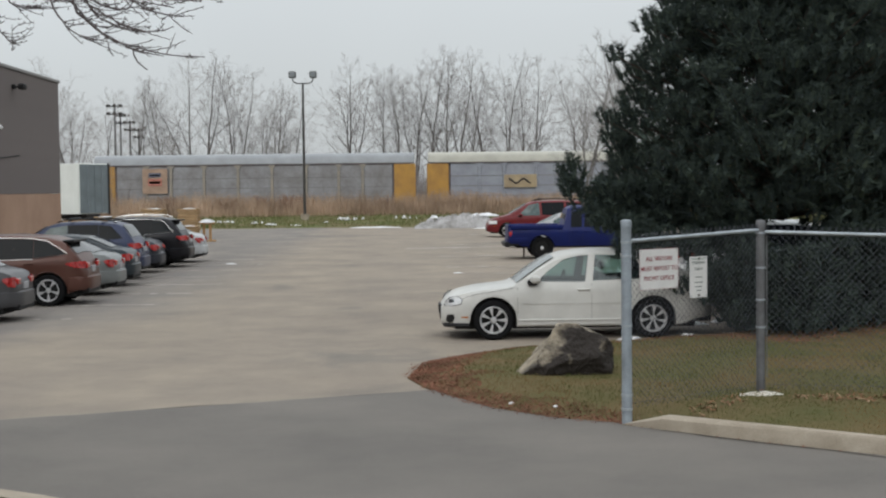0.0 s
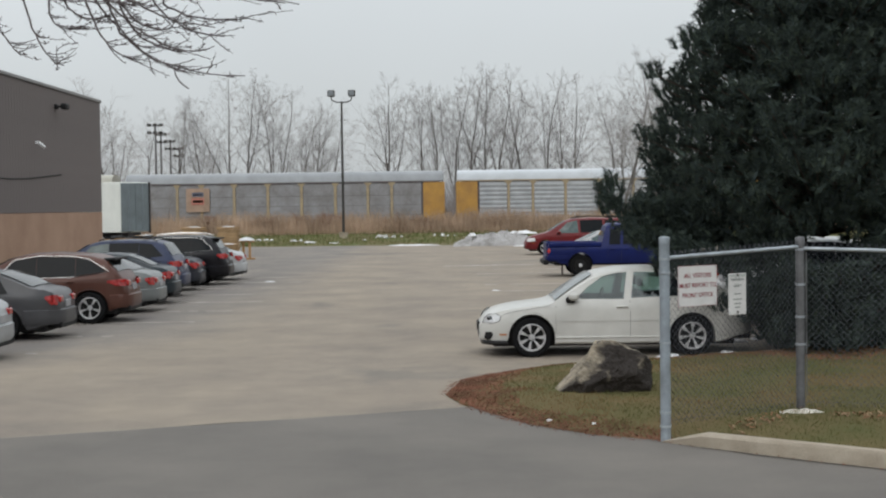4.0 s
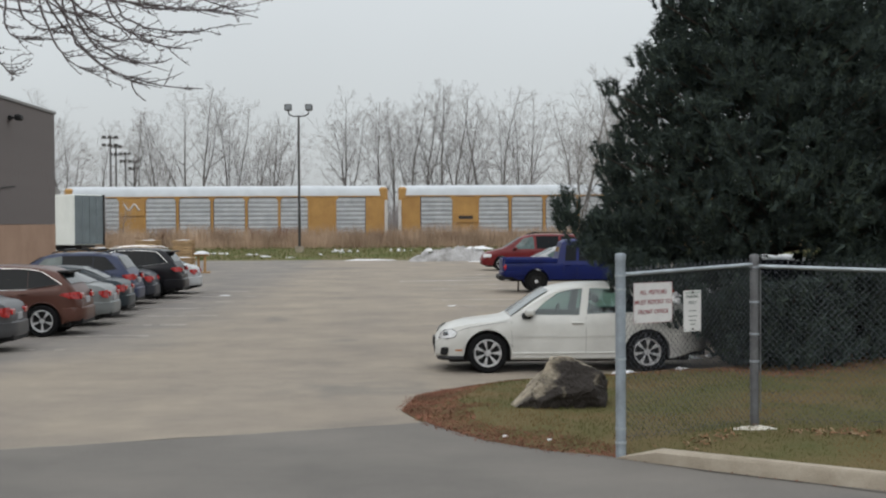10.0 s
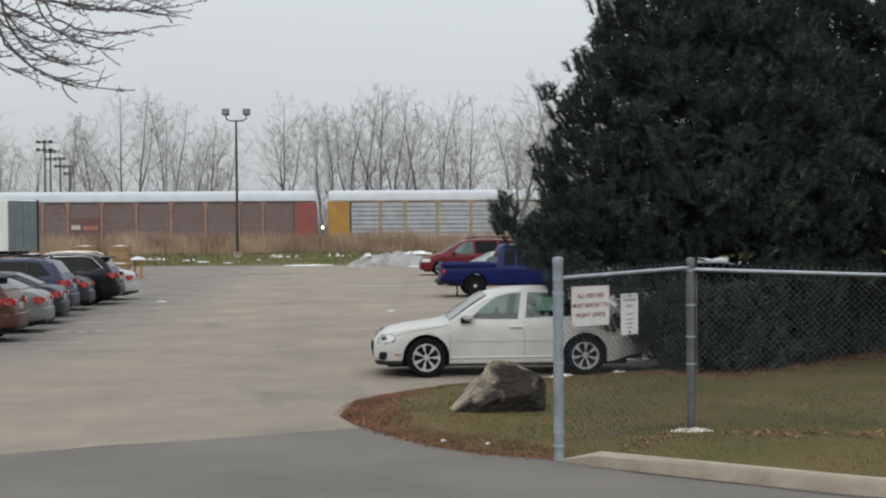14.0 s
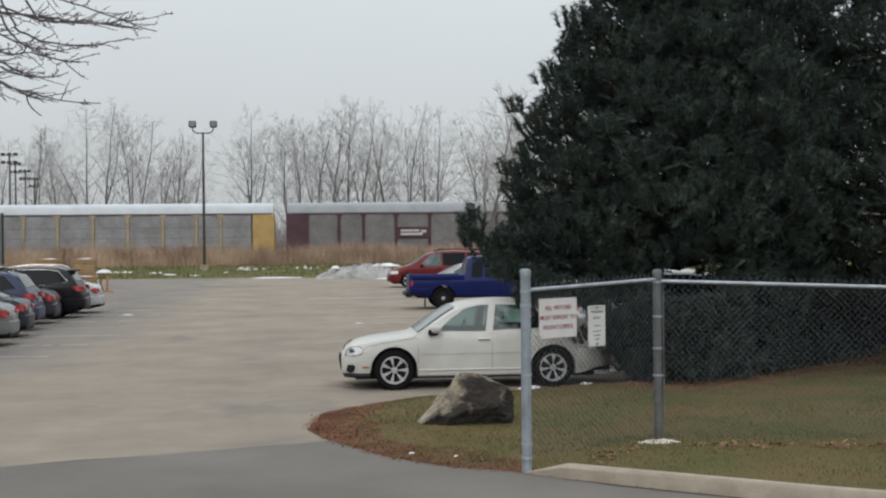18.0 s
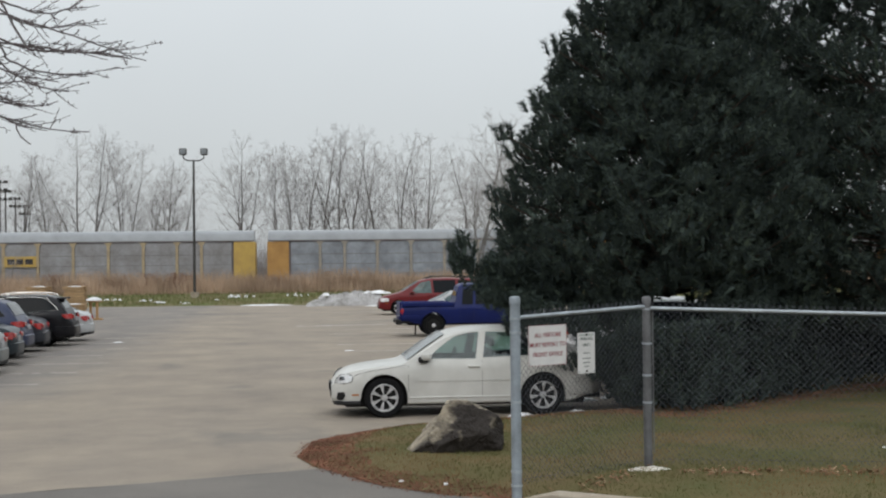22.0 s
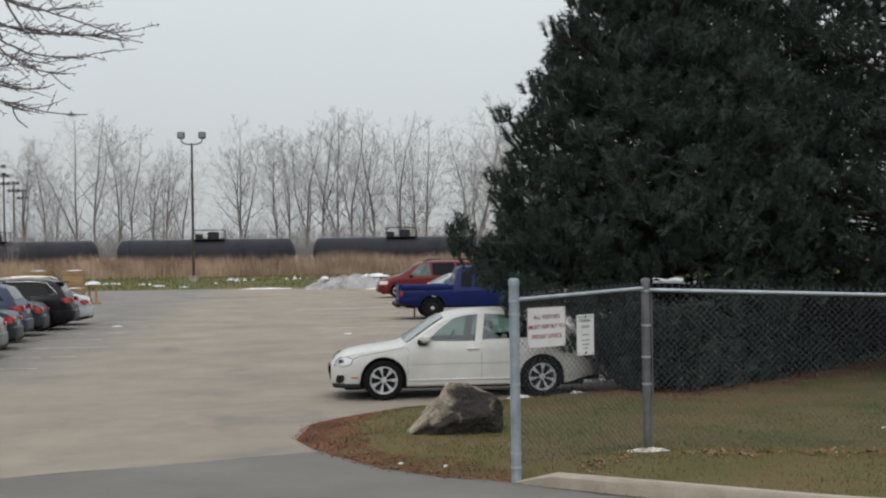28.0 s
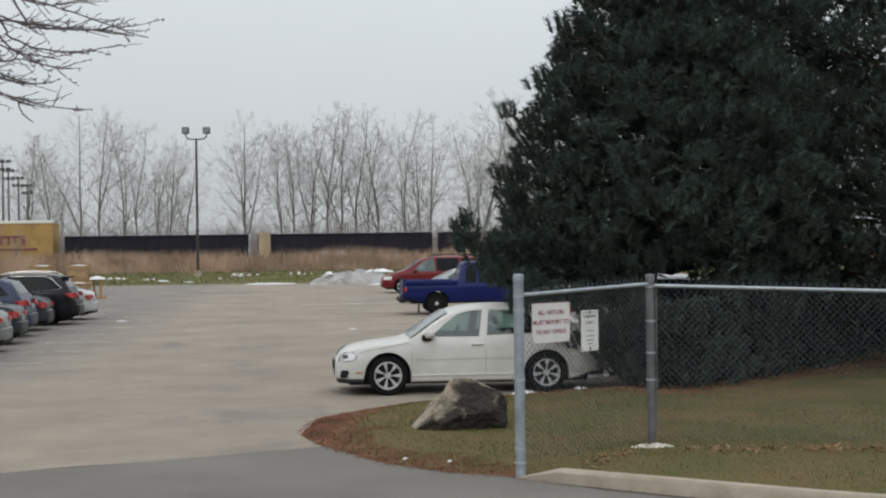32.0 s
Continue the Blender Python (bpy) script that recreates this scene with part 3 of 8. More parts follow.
BLUE_PANEL = mat("blue_grey_rack_panel", (0.31, 0.34, 0.375), 0.6, 0.15, 0.35, 0.7, 5, tint=(0.188, 0.202, 0.222))
LIGHT_PANEL = mat("galvanised_rack_panel", (0.323, 0.350, 0.391), 0.55, 0.15, 0.25, 0.9, 7, tint=(0.263, 0.276, 0.317))
DARK_PANEL = mat("dark_rack_panel", (0.121, 0.114, 0.121), 0.7, 0.1, 0.35, 0.7, 5, tint=(0.155, 0.121, 0.114))
RUST_PANEL = mat("rusty_rack_panel", (0.185, 0.16, 0.16), 0.75, 0.1, 0.4, 0.7, 5, tint=(0.2, 0.13, 0.118))
PANEL_LINE = mat("panel_line", (0.15, 0.145, 0.145), 0.75, 0.1, 0.4, 0.9, 9, tint=(0.22, 0.215, 0.215))
FAINT_POST = mat("worn_tan_post", (0.36, 0.315, 0.25), 0.7, 0, 0.35, 1.5, 12, tint=(0.26, 0.245, 0.22))
SILVER = mat("louvre_silver", (0.50, 0.525, 0.545), 0.5, 0.2, 0.3, 1.2, 9, tint=(0.38, 0.40, 0.42))
LOUVRE_GAP = mat("louvre_gap", (0.2, 0.205, 0.21), 0.6, 0.1, 0.2)
ROOF_WHITE = mat("roof_white", (0.52, 0.55, 0.58), 0.55, 0, 0.15, 0.8, 9)
ROOF_CREAM = mat("roof_cream", (0.44, 0.43, 0.37), 0.6, 0, 0.2, 0.8, 9)
ROOF_GREY = mat("roof_grey", (0.30, 0.315, 0.33), 0.55, 0.1, 0.2, 0.8, 9)
ROOF_PATCHY = mat("roof_patchy", (0.5, 0.52, 0.54), 0.7, 0, 0.4, 1.3, 9, tint=(0.2, 0.19, 0.18))
RED_END = mat("rail_red", (0.34, 0.095, 0.08), 0.65, 0, 0.35, 1.1, 12, tint=(0.25, 0.08, 0.072))
GRIMY_PANEL = mat("grimy_rack_panel", (0.225, 0.215, 0.215), 0.7, 0.1, 0.4, 0.7, 5, tint=(0.16, 0.148, 0.145))
FADED_SIGN = mat("faded_salmon_sign", (0.44, 0.31, 0.225), 0.7, 0, 0.3, 1.5, 12)
RED_POST = mat("faded_red_post", (0.40, 0.245, 0.185), 0.7, 0, 0.35, 1.5, 12)
MAROON = mat("rail_maroon", (0.087, 0.040, 0.053), 0.6, 0, 0.3, 1.1, 12)
TANK_BLACK = mat("tank_black", (0.017, 0.018, 0.026), 0.6, 0, 0.4, 0.6, 6, tint=(0.03, 0.028, 0.034), spec=0.2)
GON_BLACK = mat("gondola_black", (0.015, 0.015, 0.024), 0.7, 0, 0.4, 0.6, 8, tint=(0.026, 0.023, 0.03), spec=0.15)
BOX_YELLOW = mat("boxcar_yellow", (0.42, 0.265, 0.085), 0.65, 0, 0.3, 0.8, 9, tint=(0.31, 0.19, 0.065))
BOX_NAVY = mat("boxcar_navy", (0.02, 0.023, 0.045), 0.6, 0, 0.3, 0.8, 9, spec=0.2)
BOGIE = mat("bogie_iron", (0.035, 0.03, 0.028), 0.9, 0, 0.4, 4, 30)
MARK_WHITE = mat("mark_white", (0.62, 0.6, 0.58), 0.7, 0, 0.3, 3, 20)
MARK_DARK = mat("mark_dark", (0.035, 0.03, 0.03), 0.7, 0, 0.3, 3, 20)
MARK_SLATE = mat("mark_slate", (0.16, 0.17, 0.22), 0.7, 0, 0.3, 3, 20)
PLACARD_RED = mat("placard_red", (0.22, 0.09, 0.082), 0.7, 0, 0.45, 1.6, 14, tint=(0.13, 0.085, 0.08))
MARK_RED = mat("mark_red", (0.22, 0.05, 0.06), 0.7, 0, 0.3, 3, 20)
MARK_PINK = mat("mark_faded_red", (0.5, 0.2, 0.15), 0.7, 0, 0.3, 3, 20)
TRAIN = []


def bogie(car, x):
    """A two-axle truck under a railcar."""
    g = Geo()
    for s in (-1.05, 1.05):
        g.box(x - 1.3, x + 1.3, s - 0.09, s + 0.09, 0.38, 0.72, 0.05)
        g.box(x - 0.35, x + 0.35, s - 0.14, s + 0.14, 0.3, 0.85, 0.05)
    g.box(x - 0.2, x + 0.2, -1.05, 1.05, 0.5, 0.85, 0.04)
    b = part("bogie", g, BOGIE, car)
    for wx in (x - 0.88, x + 0.88):
        w = Geo()
        for s in (-0.78, 0.72):
            w.lathe([(0.0, s), (0.42, s), (0.45, s + 0.02), (0.45, s + 0.11), (0.1, s + 0.12), (0.0, s + 0.12)], 18, "y", (wx, 0, 0.45))
        w.tube([(wx, -0.8, 0.45), (wx, 0.8, 0.45)], 0.08, 8)
        part("wheelset", w, BOGIE, b, smooth=40)


def coupler(car, x, s):
    part("coupler", Geo().box(min(x, x + s * 0.55), max(x, x + s * 0.55), -0.13, 0.13, 0.75, 1.05, 0.05), BOGIE, car)


def mark(car_part, name, x0, x1, z0, z1, material, y=-1.6):
    return part(name, Geo().box(x0, x1, y - 0.02, y, z0, z1, 0.0), material, car_part)


def rail_car(name, label, centre, category="railcar"):
    car = thing(name, pose(centre, TRACK_Y, RAIL_Z), label, category, "freight train")
    TRAIN.append((car, centre))
    return car


def arched_roof(half, z0, z1, w=1.55):
    g = Geo()
    rows = []
    for i in range(9):
        a = math.pi * i / 8
        y = -w * math.cos(a)
        z = z0 + (z1 - z0) * (math.sin(a) ** 0.55 if 0 < i < 8 else 0)
        rows.append([(-half, y, z), (-half + 0.35, y, z), (half - 0.35, y, z), (half, y, z)])
    g.grid(rows)
    n = 4
    g.f += [tuple(i * n for i in range(9)), tuple(i * n + 3 for i in range(9))]
    return g


def autorack(centre, label, roof, panel, post, end, louvre=False, plate=None, layout="A", ladders=None, frame=False):
    """A tall enclosed car carrier, 27.5 m long: roof, end doors, side panels between posts."""
    car = rail_car("autorack_railcar", label, centre)
    H = 13.75
    part("sill", Geo().box(-H, H, -1.5, 1.5, 0.85, 1.25, 0.03), BOGIE, car)
    part("deck_core", Geo().box(-H + 0.5, H - 0.5, -1.42, 1.42, 1.25, 4.95), DARK_PANEL, car)
    part("roof", arched_roof(H - 0.1, 4.92, 5.82), roof, car, smooth=50)
    part("roof_rail", Geo().box(-H + 0.1, H - 0.1, -1.57, -1.5, 4.84, 4.93), end if layout == "B" else (DARK_PANEL if not louvre else post), car)
    for s in (-1, 1):
        a, b = (-H, -H + 1.85) if s < 0 else (H - 1.85, H)
        d = part("end_door", Geo().box(a, b, -1.55, 1.55, 1.0, 4.82, 0.04), end, car)
        for q in (0.55, 1.15):
            part("door_seam", Geo().box(a + q, a + q + 0.05, -1.57, -1.545, 1.1, 4.8), end, d)
        if ladders:
            part("ladder_post", Geo().box(s * (H - 0.1) - 0.13, s * (H - 0.1) + 0.13, -1.7, -1.56, 1.0, 4.55, 0.02), ladders, car)
            part("corner_cap", Geo().box(min(s * (H - 0.7), s * (H + 0.02)), max(s * (H - 0.7), s * (H + 0.02)), -1.58, 1.58, 4.5, 5.65, 0.15), end, car)
        coupler(car, s * H, s)
        bogie(car, s * (H - 3.0))
    if layout == "B":
        edges = [(1.95, 4.7), (6.8, 9.4), (9.75, 12.35), (12.7, 15.3), (15.6, 18.2), (18.3, 20.75), (23.1, 25.6)]
        solids = [(4.75, 6.75), (20.85, 22.95)]
        posts = [4.72, 6.78, 9.57, 12.52, 15.45, 18.25, 20.8, 23.02]
    else:
        posts = [4.5, 6.6, 9.4, 12.3, 15.2, 18.1, 20.9, 22.95]
        cuts = [1.9] + posts + [25.6]
        edges = [(a + 0.12, b - 0.12) for a, b in zip(cuts, cuts[1:])]
        solids = []
    for a, b in edges:
        g = Geo()
        if louvre:
            g.box(a - H, b - H, -1.47, -1.43, 1.3, 4.75)
            p = part("side_panel", g, SILVER, car)
            lv = Geo()
            for k in range(9):
                z = 1.35 + 0.375 * k
                lv.add([(a - H, -1.475, z), (b - H, -1.475, z), (b - H, -1.5, z + 0.14), (a - H, -1.5, z + 0.14), (a - H, -1.48, z + 0.31), (b - H, -1.48, z + 0.31)], [(0, 1, 2, 3), (3, 2, 5, 4)])
            part("louvre", lv, SILVER, p)
            gp = Geo()
            for k in range(9):
                gp.box(a - H, b - H, -1.49, -1.474, 1.29 + 0.375 * k, 1.335 + 0.375 * k)
            part("louvre_gap", gp, LOUVRE_GAP, p)
        else:
            g.box(a - H, b - H, -1.48, -1.43, 1.3, 4.78, 0.02)
            p = part("side_panel", g, panel, car)
            sm = Geo()
            for z in (2.0, 2.85, 3.7):
                sm.box(a - H, b - H, -1.495, -1.482, z, z + 0.055)
            part("panel_seam", sm, PANEL_LINE, p)
    for a, b in solids:
        part("solid_panel", Geo().box(a - H, b - H, -1.53, -1.43, 1.3, 4.8, 0.02), end, car)
    for x in posts:
        part("post", Geo().box(x - H - 0.11, x - H + 0.11, -1.58, -1.45, 1.1, 4.83, 0.02), post, car)
        part("post_bracket", Geo().add([(x - H - 0.32, -1.585, 4.83), (x - H + 0.32, -1.585, 4.83), (x - H + 0.1, -1.585, 4.5), (x - H - 0.1, -1.585, 4.5), (x - H - 0.32, -1.5, 4.83), (x - H + 0.32, -1.5, 4.83), (x - H + 0.1, -1.5, 4.5), (x - H - 0.1, -1.5, 4.5)], [(0, 1, 2, 3), (4, 7, 6, 5), (0, 3, 7, 4), (1, 5, 6, 2), (0, 4, 5, 1), (3, 2, 6, 7)]), post, car)
    if frame:
        part("top_rail", Geo().box(-H + 1.8, H - 1.8, -1.59, -1.5, 4.62, 4.8, 0.02), post, car)
    if plate:
        a, b, z0, z1, pm, marks = plate
        pl = part("placard", Geo().box(a - H, b - H, -1.66, -1.59, z0, z1, 0.01), pm, car, "painted placard with a worn emblem")
        w, h = b - a, z1 - z0
        if len(marks) == 1 and isinstance(marks[0], bpy.types.Material):
            wave = [(a - H + w * (0.14 + 0.68 * k / 24), -1.665, (z0 + z1) / 2 + 0.17 * h * math.cos(2 * math.pi * 1.5 * k / 24)) for k in range(25)]
            part("emblem", Geo().tube(wave, 0.075, 6), marks[0], pl, smooth=50)
            marks = []
        for (u0, u1, v0, v1, mm) in marks:
            mark(pl, "emblem", a - H + u0 * w, a - H + u1 * w, z0 + v0 * h, z0 + v1 * h, mm, -1.662)
    return car


P = 28.48
O1 = 0.81
# a lone material in the list: one wavy ribbon stands in for the railway emblem
worm, worm_white = [MARK_DARK], [MARK_WHITE]
shield = [(0.25, 0.75, 0.66, 0.84, MARK_SLATE), (0.3, 0.7, 0.71, 0.77, MARK_WHITE), (0.22, 0.78, 0.3, 0.6, MARK_PINK), (0.28, 0.72, 0.4, 0.5, MARK_WHITE)]
shield_w = [(0.2, 0.8, 0.55, 0.85, MARK_DARK), (0.26, 0.74, 0.66, 0.72, MARK_PINK), (0.15, 0.85, 0.16, 0.5, MARK_WHITE)]
bars3 = [(0.1, 0.32, 0.25, 0.75, MARK_DARK), (0.38, 0.6, 0.25, 0.75, MARK_DARK), (0.66, 0.9, 0.25, 0.75, MARK_DARK)]
rack = lambda k: O1 + (k - 1) * P - P / 2
autorack(rack(1), "grey car-carrier railcar with faded yellow posts and doors", ROOF_GREY, GREY_PANEL, FAINT_POST, YELLOW, plate=(4.2, 6.3, 2.5, 4.6, FADED_SIGN, shield))
autorack(rack(2), "plain grey car-carrier railcar with a cream roof and yellow doors", ROOF_CREAM, LIGHT_PANEL, LIGHT_PANEL, YELLOW, plate=(6.6, 9.4, 2.7, 3.8, TAN_POST, worm))
autorack(rack(3), "grey car-carrier railcar with yellow posts and a placard", ROOF_GREY, GREY_PANEL, TAN_POST, YELLOW, plate=(5.3, 7.3, 2.5, 4.5, FADED_SIGN, shield))
autorack(rack(4), "silver louvred car-carrier railcar with a white roof and yellow doors", ROOF_WHITE, SILVER, TAN_POST, YELLOW, louvre=True)
autorack(rack(5), "dark-panelled car-carrier railcar in a yellow frame", ROOF_PATCHY, DARK_PANEL, TAN_POST, BRIGHT_YELLOW, plate=(4.65, 6.6, 2.2, 4.6, YELLOW, shield_w), frame=True)
autorack(rack(6), "orange-yellow car-carrier railcar with silver louvres and a white roof", ROOF_WHITE, SILVER, ORANGE_YELLOW, ORANGE_YELLOW, louvre=True, layout="B", ladders=MARK_WHITE, plate=(4.72, 6.78, 3.3, 4.75, ORANGE_YELLOW, worm_white))
autorack(rack(7), "orange-yellow car-carrier railcar with silver louvres and a dark-lettered panel", ROOF_WHITE, SILVER, ORANGE_YELLOW, ORANGE_YELLOW, louvre=True, layout="B", ladders=MARK_WHITE, plate=(4.72, 6.78, 2.6, 3.4, ORANGE_YELLOW, [(0.2, 0.8, 0.35, 0.7, MARK_DARK)]))
autorack(rack(8), "rusty dark car-carrier railcar with red doors and a white roof", ROOF_WHITE, RUST_PANEL, RED_POST, RED_END, plate=(6.75, 9.25, 1.5, 3.6, PLACARD_RED, [(0.06, 0.36, 0.52, 0.7, MARK_WHITE), (0.44, 0.94, 0.5, 0.66, MARK_PINK)]))
autorack(rack(9), "silver louvred car-carrier railcar with faded yellow posts", ROOF_WHITE, SILVER, TAN_POST, YELLOW, louvre=True, plate=(18.3, 20.7, 3.0, 3.25, SILVER, [(0.05, 0.95, 0.1, 0.9, MARK_PINK)]))
autorack(rack(10), "grey car-carrier railcar with yellow posts and a pale roof", ROOF_WHITE, GREY_PANEL, TAN_POST, PALE_YELLOW)
autorack(rack(11), "grey car-carrier railcar with maroon posts and doors", ROOF_GREY, GRIMY_PANEL, MAROON, MAROON, plate=(9.5, 12.2, 2.75, 3.65, MAROON, [(0.1, 0.7, 0.55, 0.75, MARK_WHITE), (0.1, 0.8, 0.2, 0.45, MARK_WHITE), (0.75, 0.92, 0.45, 0.7, MARK_WHITE)]))
autorack(rack(12), "grey car-carrier railcar with bright yellow posts and a lettered placard", ROOF_GREY, GREY_PANEL, TAN_POST, BRIGHT_YELLOW, plate=(6.7, 9.3, 2.85, 3.75, BRIGHT_YELLOW, bars3))
autorack(rack(13), "blue-grey car-carrier railcar with orange doors", ROOF_GREY, BLUE_PANEL, FAINT_POST, ORANGE_YELLOW)
autorack(rack(14), "grey car-carrier railcar with tan posts and orange doors", ROOF_GREY, GREY_PANEL, TAN_POST, ORANGE_YELLOW, plate=(7.0, 9.0, 2.6, 3.2, GREY_PANEL, [(0.1, 0.9, 0.2, 0.8, MARK_DARK)]))


def tank_car(centre, half, dome):
    car = rail_car("tank_car", "black railway tank car with a dome platform on top", centre)
    r, zc = 1.36, 2.32
    prof = [(0.02, -half), (r * 0.55, -half + 0.12), (r * 0.85, -half + 0.32), (r, -half + 0.6), (r, half - 0.6), (r * 0.85, half - 0.32), (r * 0.55, half - 0.12), (0.02, half)]
    tk = part("tank", Geo().lathe(prof, 28, "x", (0, 0, zc)), TANK_BLACK, car, smooth=40)
    bands = Geo()
    for k in range(5):
        x = -half + 1.2 + (2 * half - 2.4) * k / 4
        bands.lathe([(r + 0.0, x - 0.06), (r + 0.03, x - 0.05), (r + 0.03, x + 0.05), (r, x + 0.06)], 28, "x", (0, 0, zc))
    part("tank_band", bands, TANK_BLACK, tk, smooth=40)
    part("dome", Geo().lathe([(0.0, 0.75), (0.45, 0.75), (0.5, 0.68), (0.5, 0.0)], 16, "z", (dome, 0, zc + r - 0.12)), TANK_BLACK, car, smooth=40)
    pf = Geo().box(dome - 1.6, dome + 1.0, -0.9, 0.9, zc + r - 0.02, zc + r + 0.05, 0.01)
    pf.box(dome - 1.5, dome - 0.9, -0.4, 0.4, zc + r + 0.05, zc + r + 0.45, 0.04)
    part("platform", pf, BOGIE, car)
    rl = Geo()
    for x in (dome - 1.6, dome + 1.0):
        for y in (-0.9, 0.9):
            rl.tube([(x, y, zc + r - 0.3), (x, y, zc + r + 0.8)], 0.025, 5)
    for y in (-0.9, 0.9):
        rl.tube([(dome - 1.6, y, zc + r + 0.8), (dome + 1.0, y, zc + r + 0.8)], 0.025, 5)
    part("platform_rail", rl, BOGIE, car)
    part("sill", Geo().box(-half - 0.35, half + 0.35, -0.35, 0.35, 0.78, 1.12, 0.02), BOGIE, car)
    for s in (-1, 1):
        part("end_post", Geo().box(s * (half + 0.1) - 0.06, s * (half + 0.1) + 0.06, -1.42, -1.3, 0.8, 2.2), MARK_WHITE, car)
        coupler(car, s * (half + 0.3), s)
        bogie(car, s * (half - 1.6))


def box_car(centre, half):
    car = rail_car("boxcar", "faded yellow boxcar with a dark blue double door", centre)
    part("body", Geo().box(-half, half, -1.5, 1.5, 1.0, 4.8, 0.05), BOX_YELLOW, car)
    part("roof", arched_roof(half + 0.05, 4.78, 5.05, 1.56), ROOF_CREAM, car, smooth=50)
    rb = Geo().box(-0.04, 0.04, -1.53, -1.49, 1.05, 4.75).mesh("side_rib")
    rb.materials.append(BOX_YELLOW)
    for k in range(24):
        x = -half + 0.4 + (2 * half - 0.8) * k / 23
        if not -2.6 < x < 2.9:
            part("side_rib", rb, None, car, m=pose(x, 0, 0))
    for a, b in ((-2.35, 0.15), (0.2, 2.75)):
        d = part("sliding_door", Geo().box(a, b, -1.62, -1.52, 1.05, 4.72, 0.03), BOX_NAVY, car, "dark blue sliding door")
        mark(d, "emblem", a + 0.75, a + 1.75, 3.55, 3.8, MARK_WHITE, -1.622)
        mark(d, "emblem", a + 1.0, a + 1.5, 3.35, 3.5, MARK_WHITE, -1.622)
    for s in (-1, 1):
        m = pose(-4.6 - 1.9, -1.56, 3.15, 0, 45 * s, 0)
        part("cross_mark", Geo().box(-1.1, 1.1, -0.01 - 0.006 * (s + 1), 0.0, -0.2, 0.2), MARK_RED, car, "faded red painted cross", m=m)
    mk = Geo()
    for x0, x1, z0, z1 in ((5.0, 7.2, 3.6, 3.75), (5.2, 5.35, 3.0, 3.6), (5.8, 5.95, 3.0, 3.6), (6.3, 6.45, 3.1, 3.6), (6.9, 7.2, 3.0, 3.5), (3.6, 8.2, 2.55, 2.68)):
        mk.box(x0, x1, -1.58, -1.55, z0, z1)
    part("lettering", mk, MARK_RED, car)
    ld = Geo()
    for k in range(9):
        ld.box(-half + 0.02, -half + 0.45, -1.6, -1.52, 1.3 + 0.38 * k, 1.42 + 0.38 * k)
    part("ladder", ld, MARK_WHITE, car)
    for s in (-1, 1):
        coupler(car, s * half, s)
        bogie(car, s * (half - 2.4))


def gondola(centre, half, tan_end=False):
    car = rail_car("gondola_railcar", "black open gondola railcar with ribbed sides", centre)
    body = Geo().box(-half, half, -1.5, -1.42, 1.0, 3.58, 0.02)
    body.box(-half, half, 1.42, 1.5, 1.0, 3.58, 0.02)
    part("side", body, GON_BLACK, car)
    part("floor", Geo().box(-half, half, -1.45, 1.45, 0.9, 1.1), GON_BLACK, car)
    part("top_chord", Geo().box(-half, half, -1.58, -1.4, 3.49, 3.65, 0.03), GON_BLACK, car)
    for s in (-1, 1):
        part("end_wall", Geo().box(s * half - 0.06, s * half + 0.06, -1.5, 1.5, 1.0, 3.63, 0.02), MARK_WHITE if s > 0 and not tan_end else GON_BLACK, car)
        coupler(car, s * half, s)
        bogie(car, s * (half - 1.9))
    rb = Geo().box(-0.06, 0.06, -1.6, -1.49, 1.0, 3.53, 0.02).mesh("rib")
    rb.materials.append(GON_BLACK)
    for k in range(15):
        part("rib", rb, None, car, m=pose(-half + 0.3 + (2 * half - 0.6) * k / 14, 0, 0))
    if tan_end:
        part("end_panel", Geo().box(-half, -half + 1.0, -1.66, -1.6, 1.0, 3.8, 0.02), TAN_POST, car, "tan end panel")
        for x in (-half + 5.2, -half + 6.6):
            part("stencil", Geo().box(x, x + 0.8, -1.63, -1.605, 1.75, 2.15), MARK_WHITE, car)
    else:
        part("stencil", Geo().box(-half + 3.2, -half + 4.9, -1.63, -1.605, 1.0, 1.4), MARK_WHITE, car)


G14 = O1 + 13 * P
tank_car(G14 + 8.38, 7.6, -0.9)
tank_car(G14 + 16.75 + 8.3, 7.6, 0.6)
tank_car(G14 + 33.34 + 8.48, 7.7, 0.3)
box_car(G14 + 50.31 + 10.03, 9.5)
gondola(G14 + 70.36 + 8.11, 7.65)
gondola(G14 + 86.58 + 7.76, 7.4, True)
gondola(G14 + 102.1 + 8.0, 7.5)


def motions():
    """The train rolls past at a steady speed."""
    times = [0.0, 0.1, 0.2] + [0.8 * k for k in range(1, 40)] + [31.8, 31.9, 32.0]
    for car, x in TRAIN:
        walk(car, [(t, pose(x - SPEED * t, TRACK_Y, RAIL_Z)) for t in times])

# ---- parked vehicles ----
def profile(pts, soft=0.05):
    """A smooth height or width along a car, from (place, value) pairs."""
    xs, zs = [p[0] for p in pts], [p[1] for p in pts]
    return lambda x: float(np.mean([np.interp(x + d, xs, zs) for d in (-soft, -soft / 2, 0, soft / 2, soft)]))


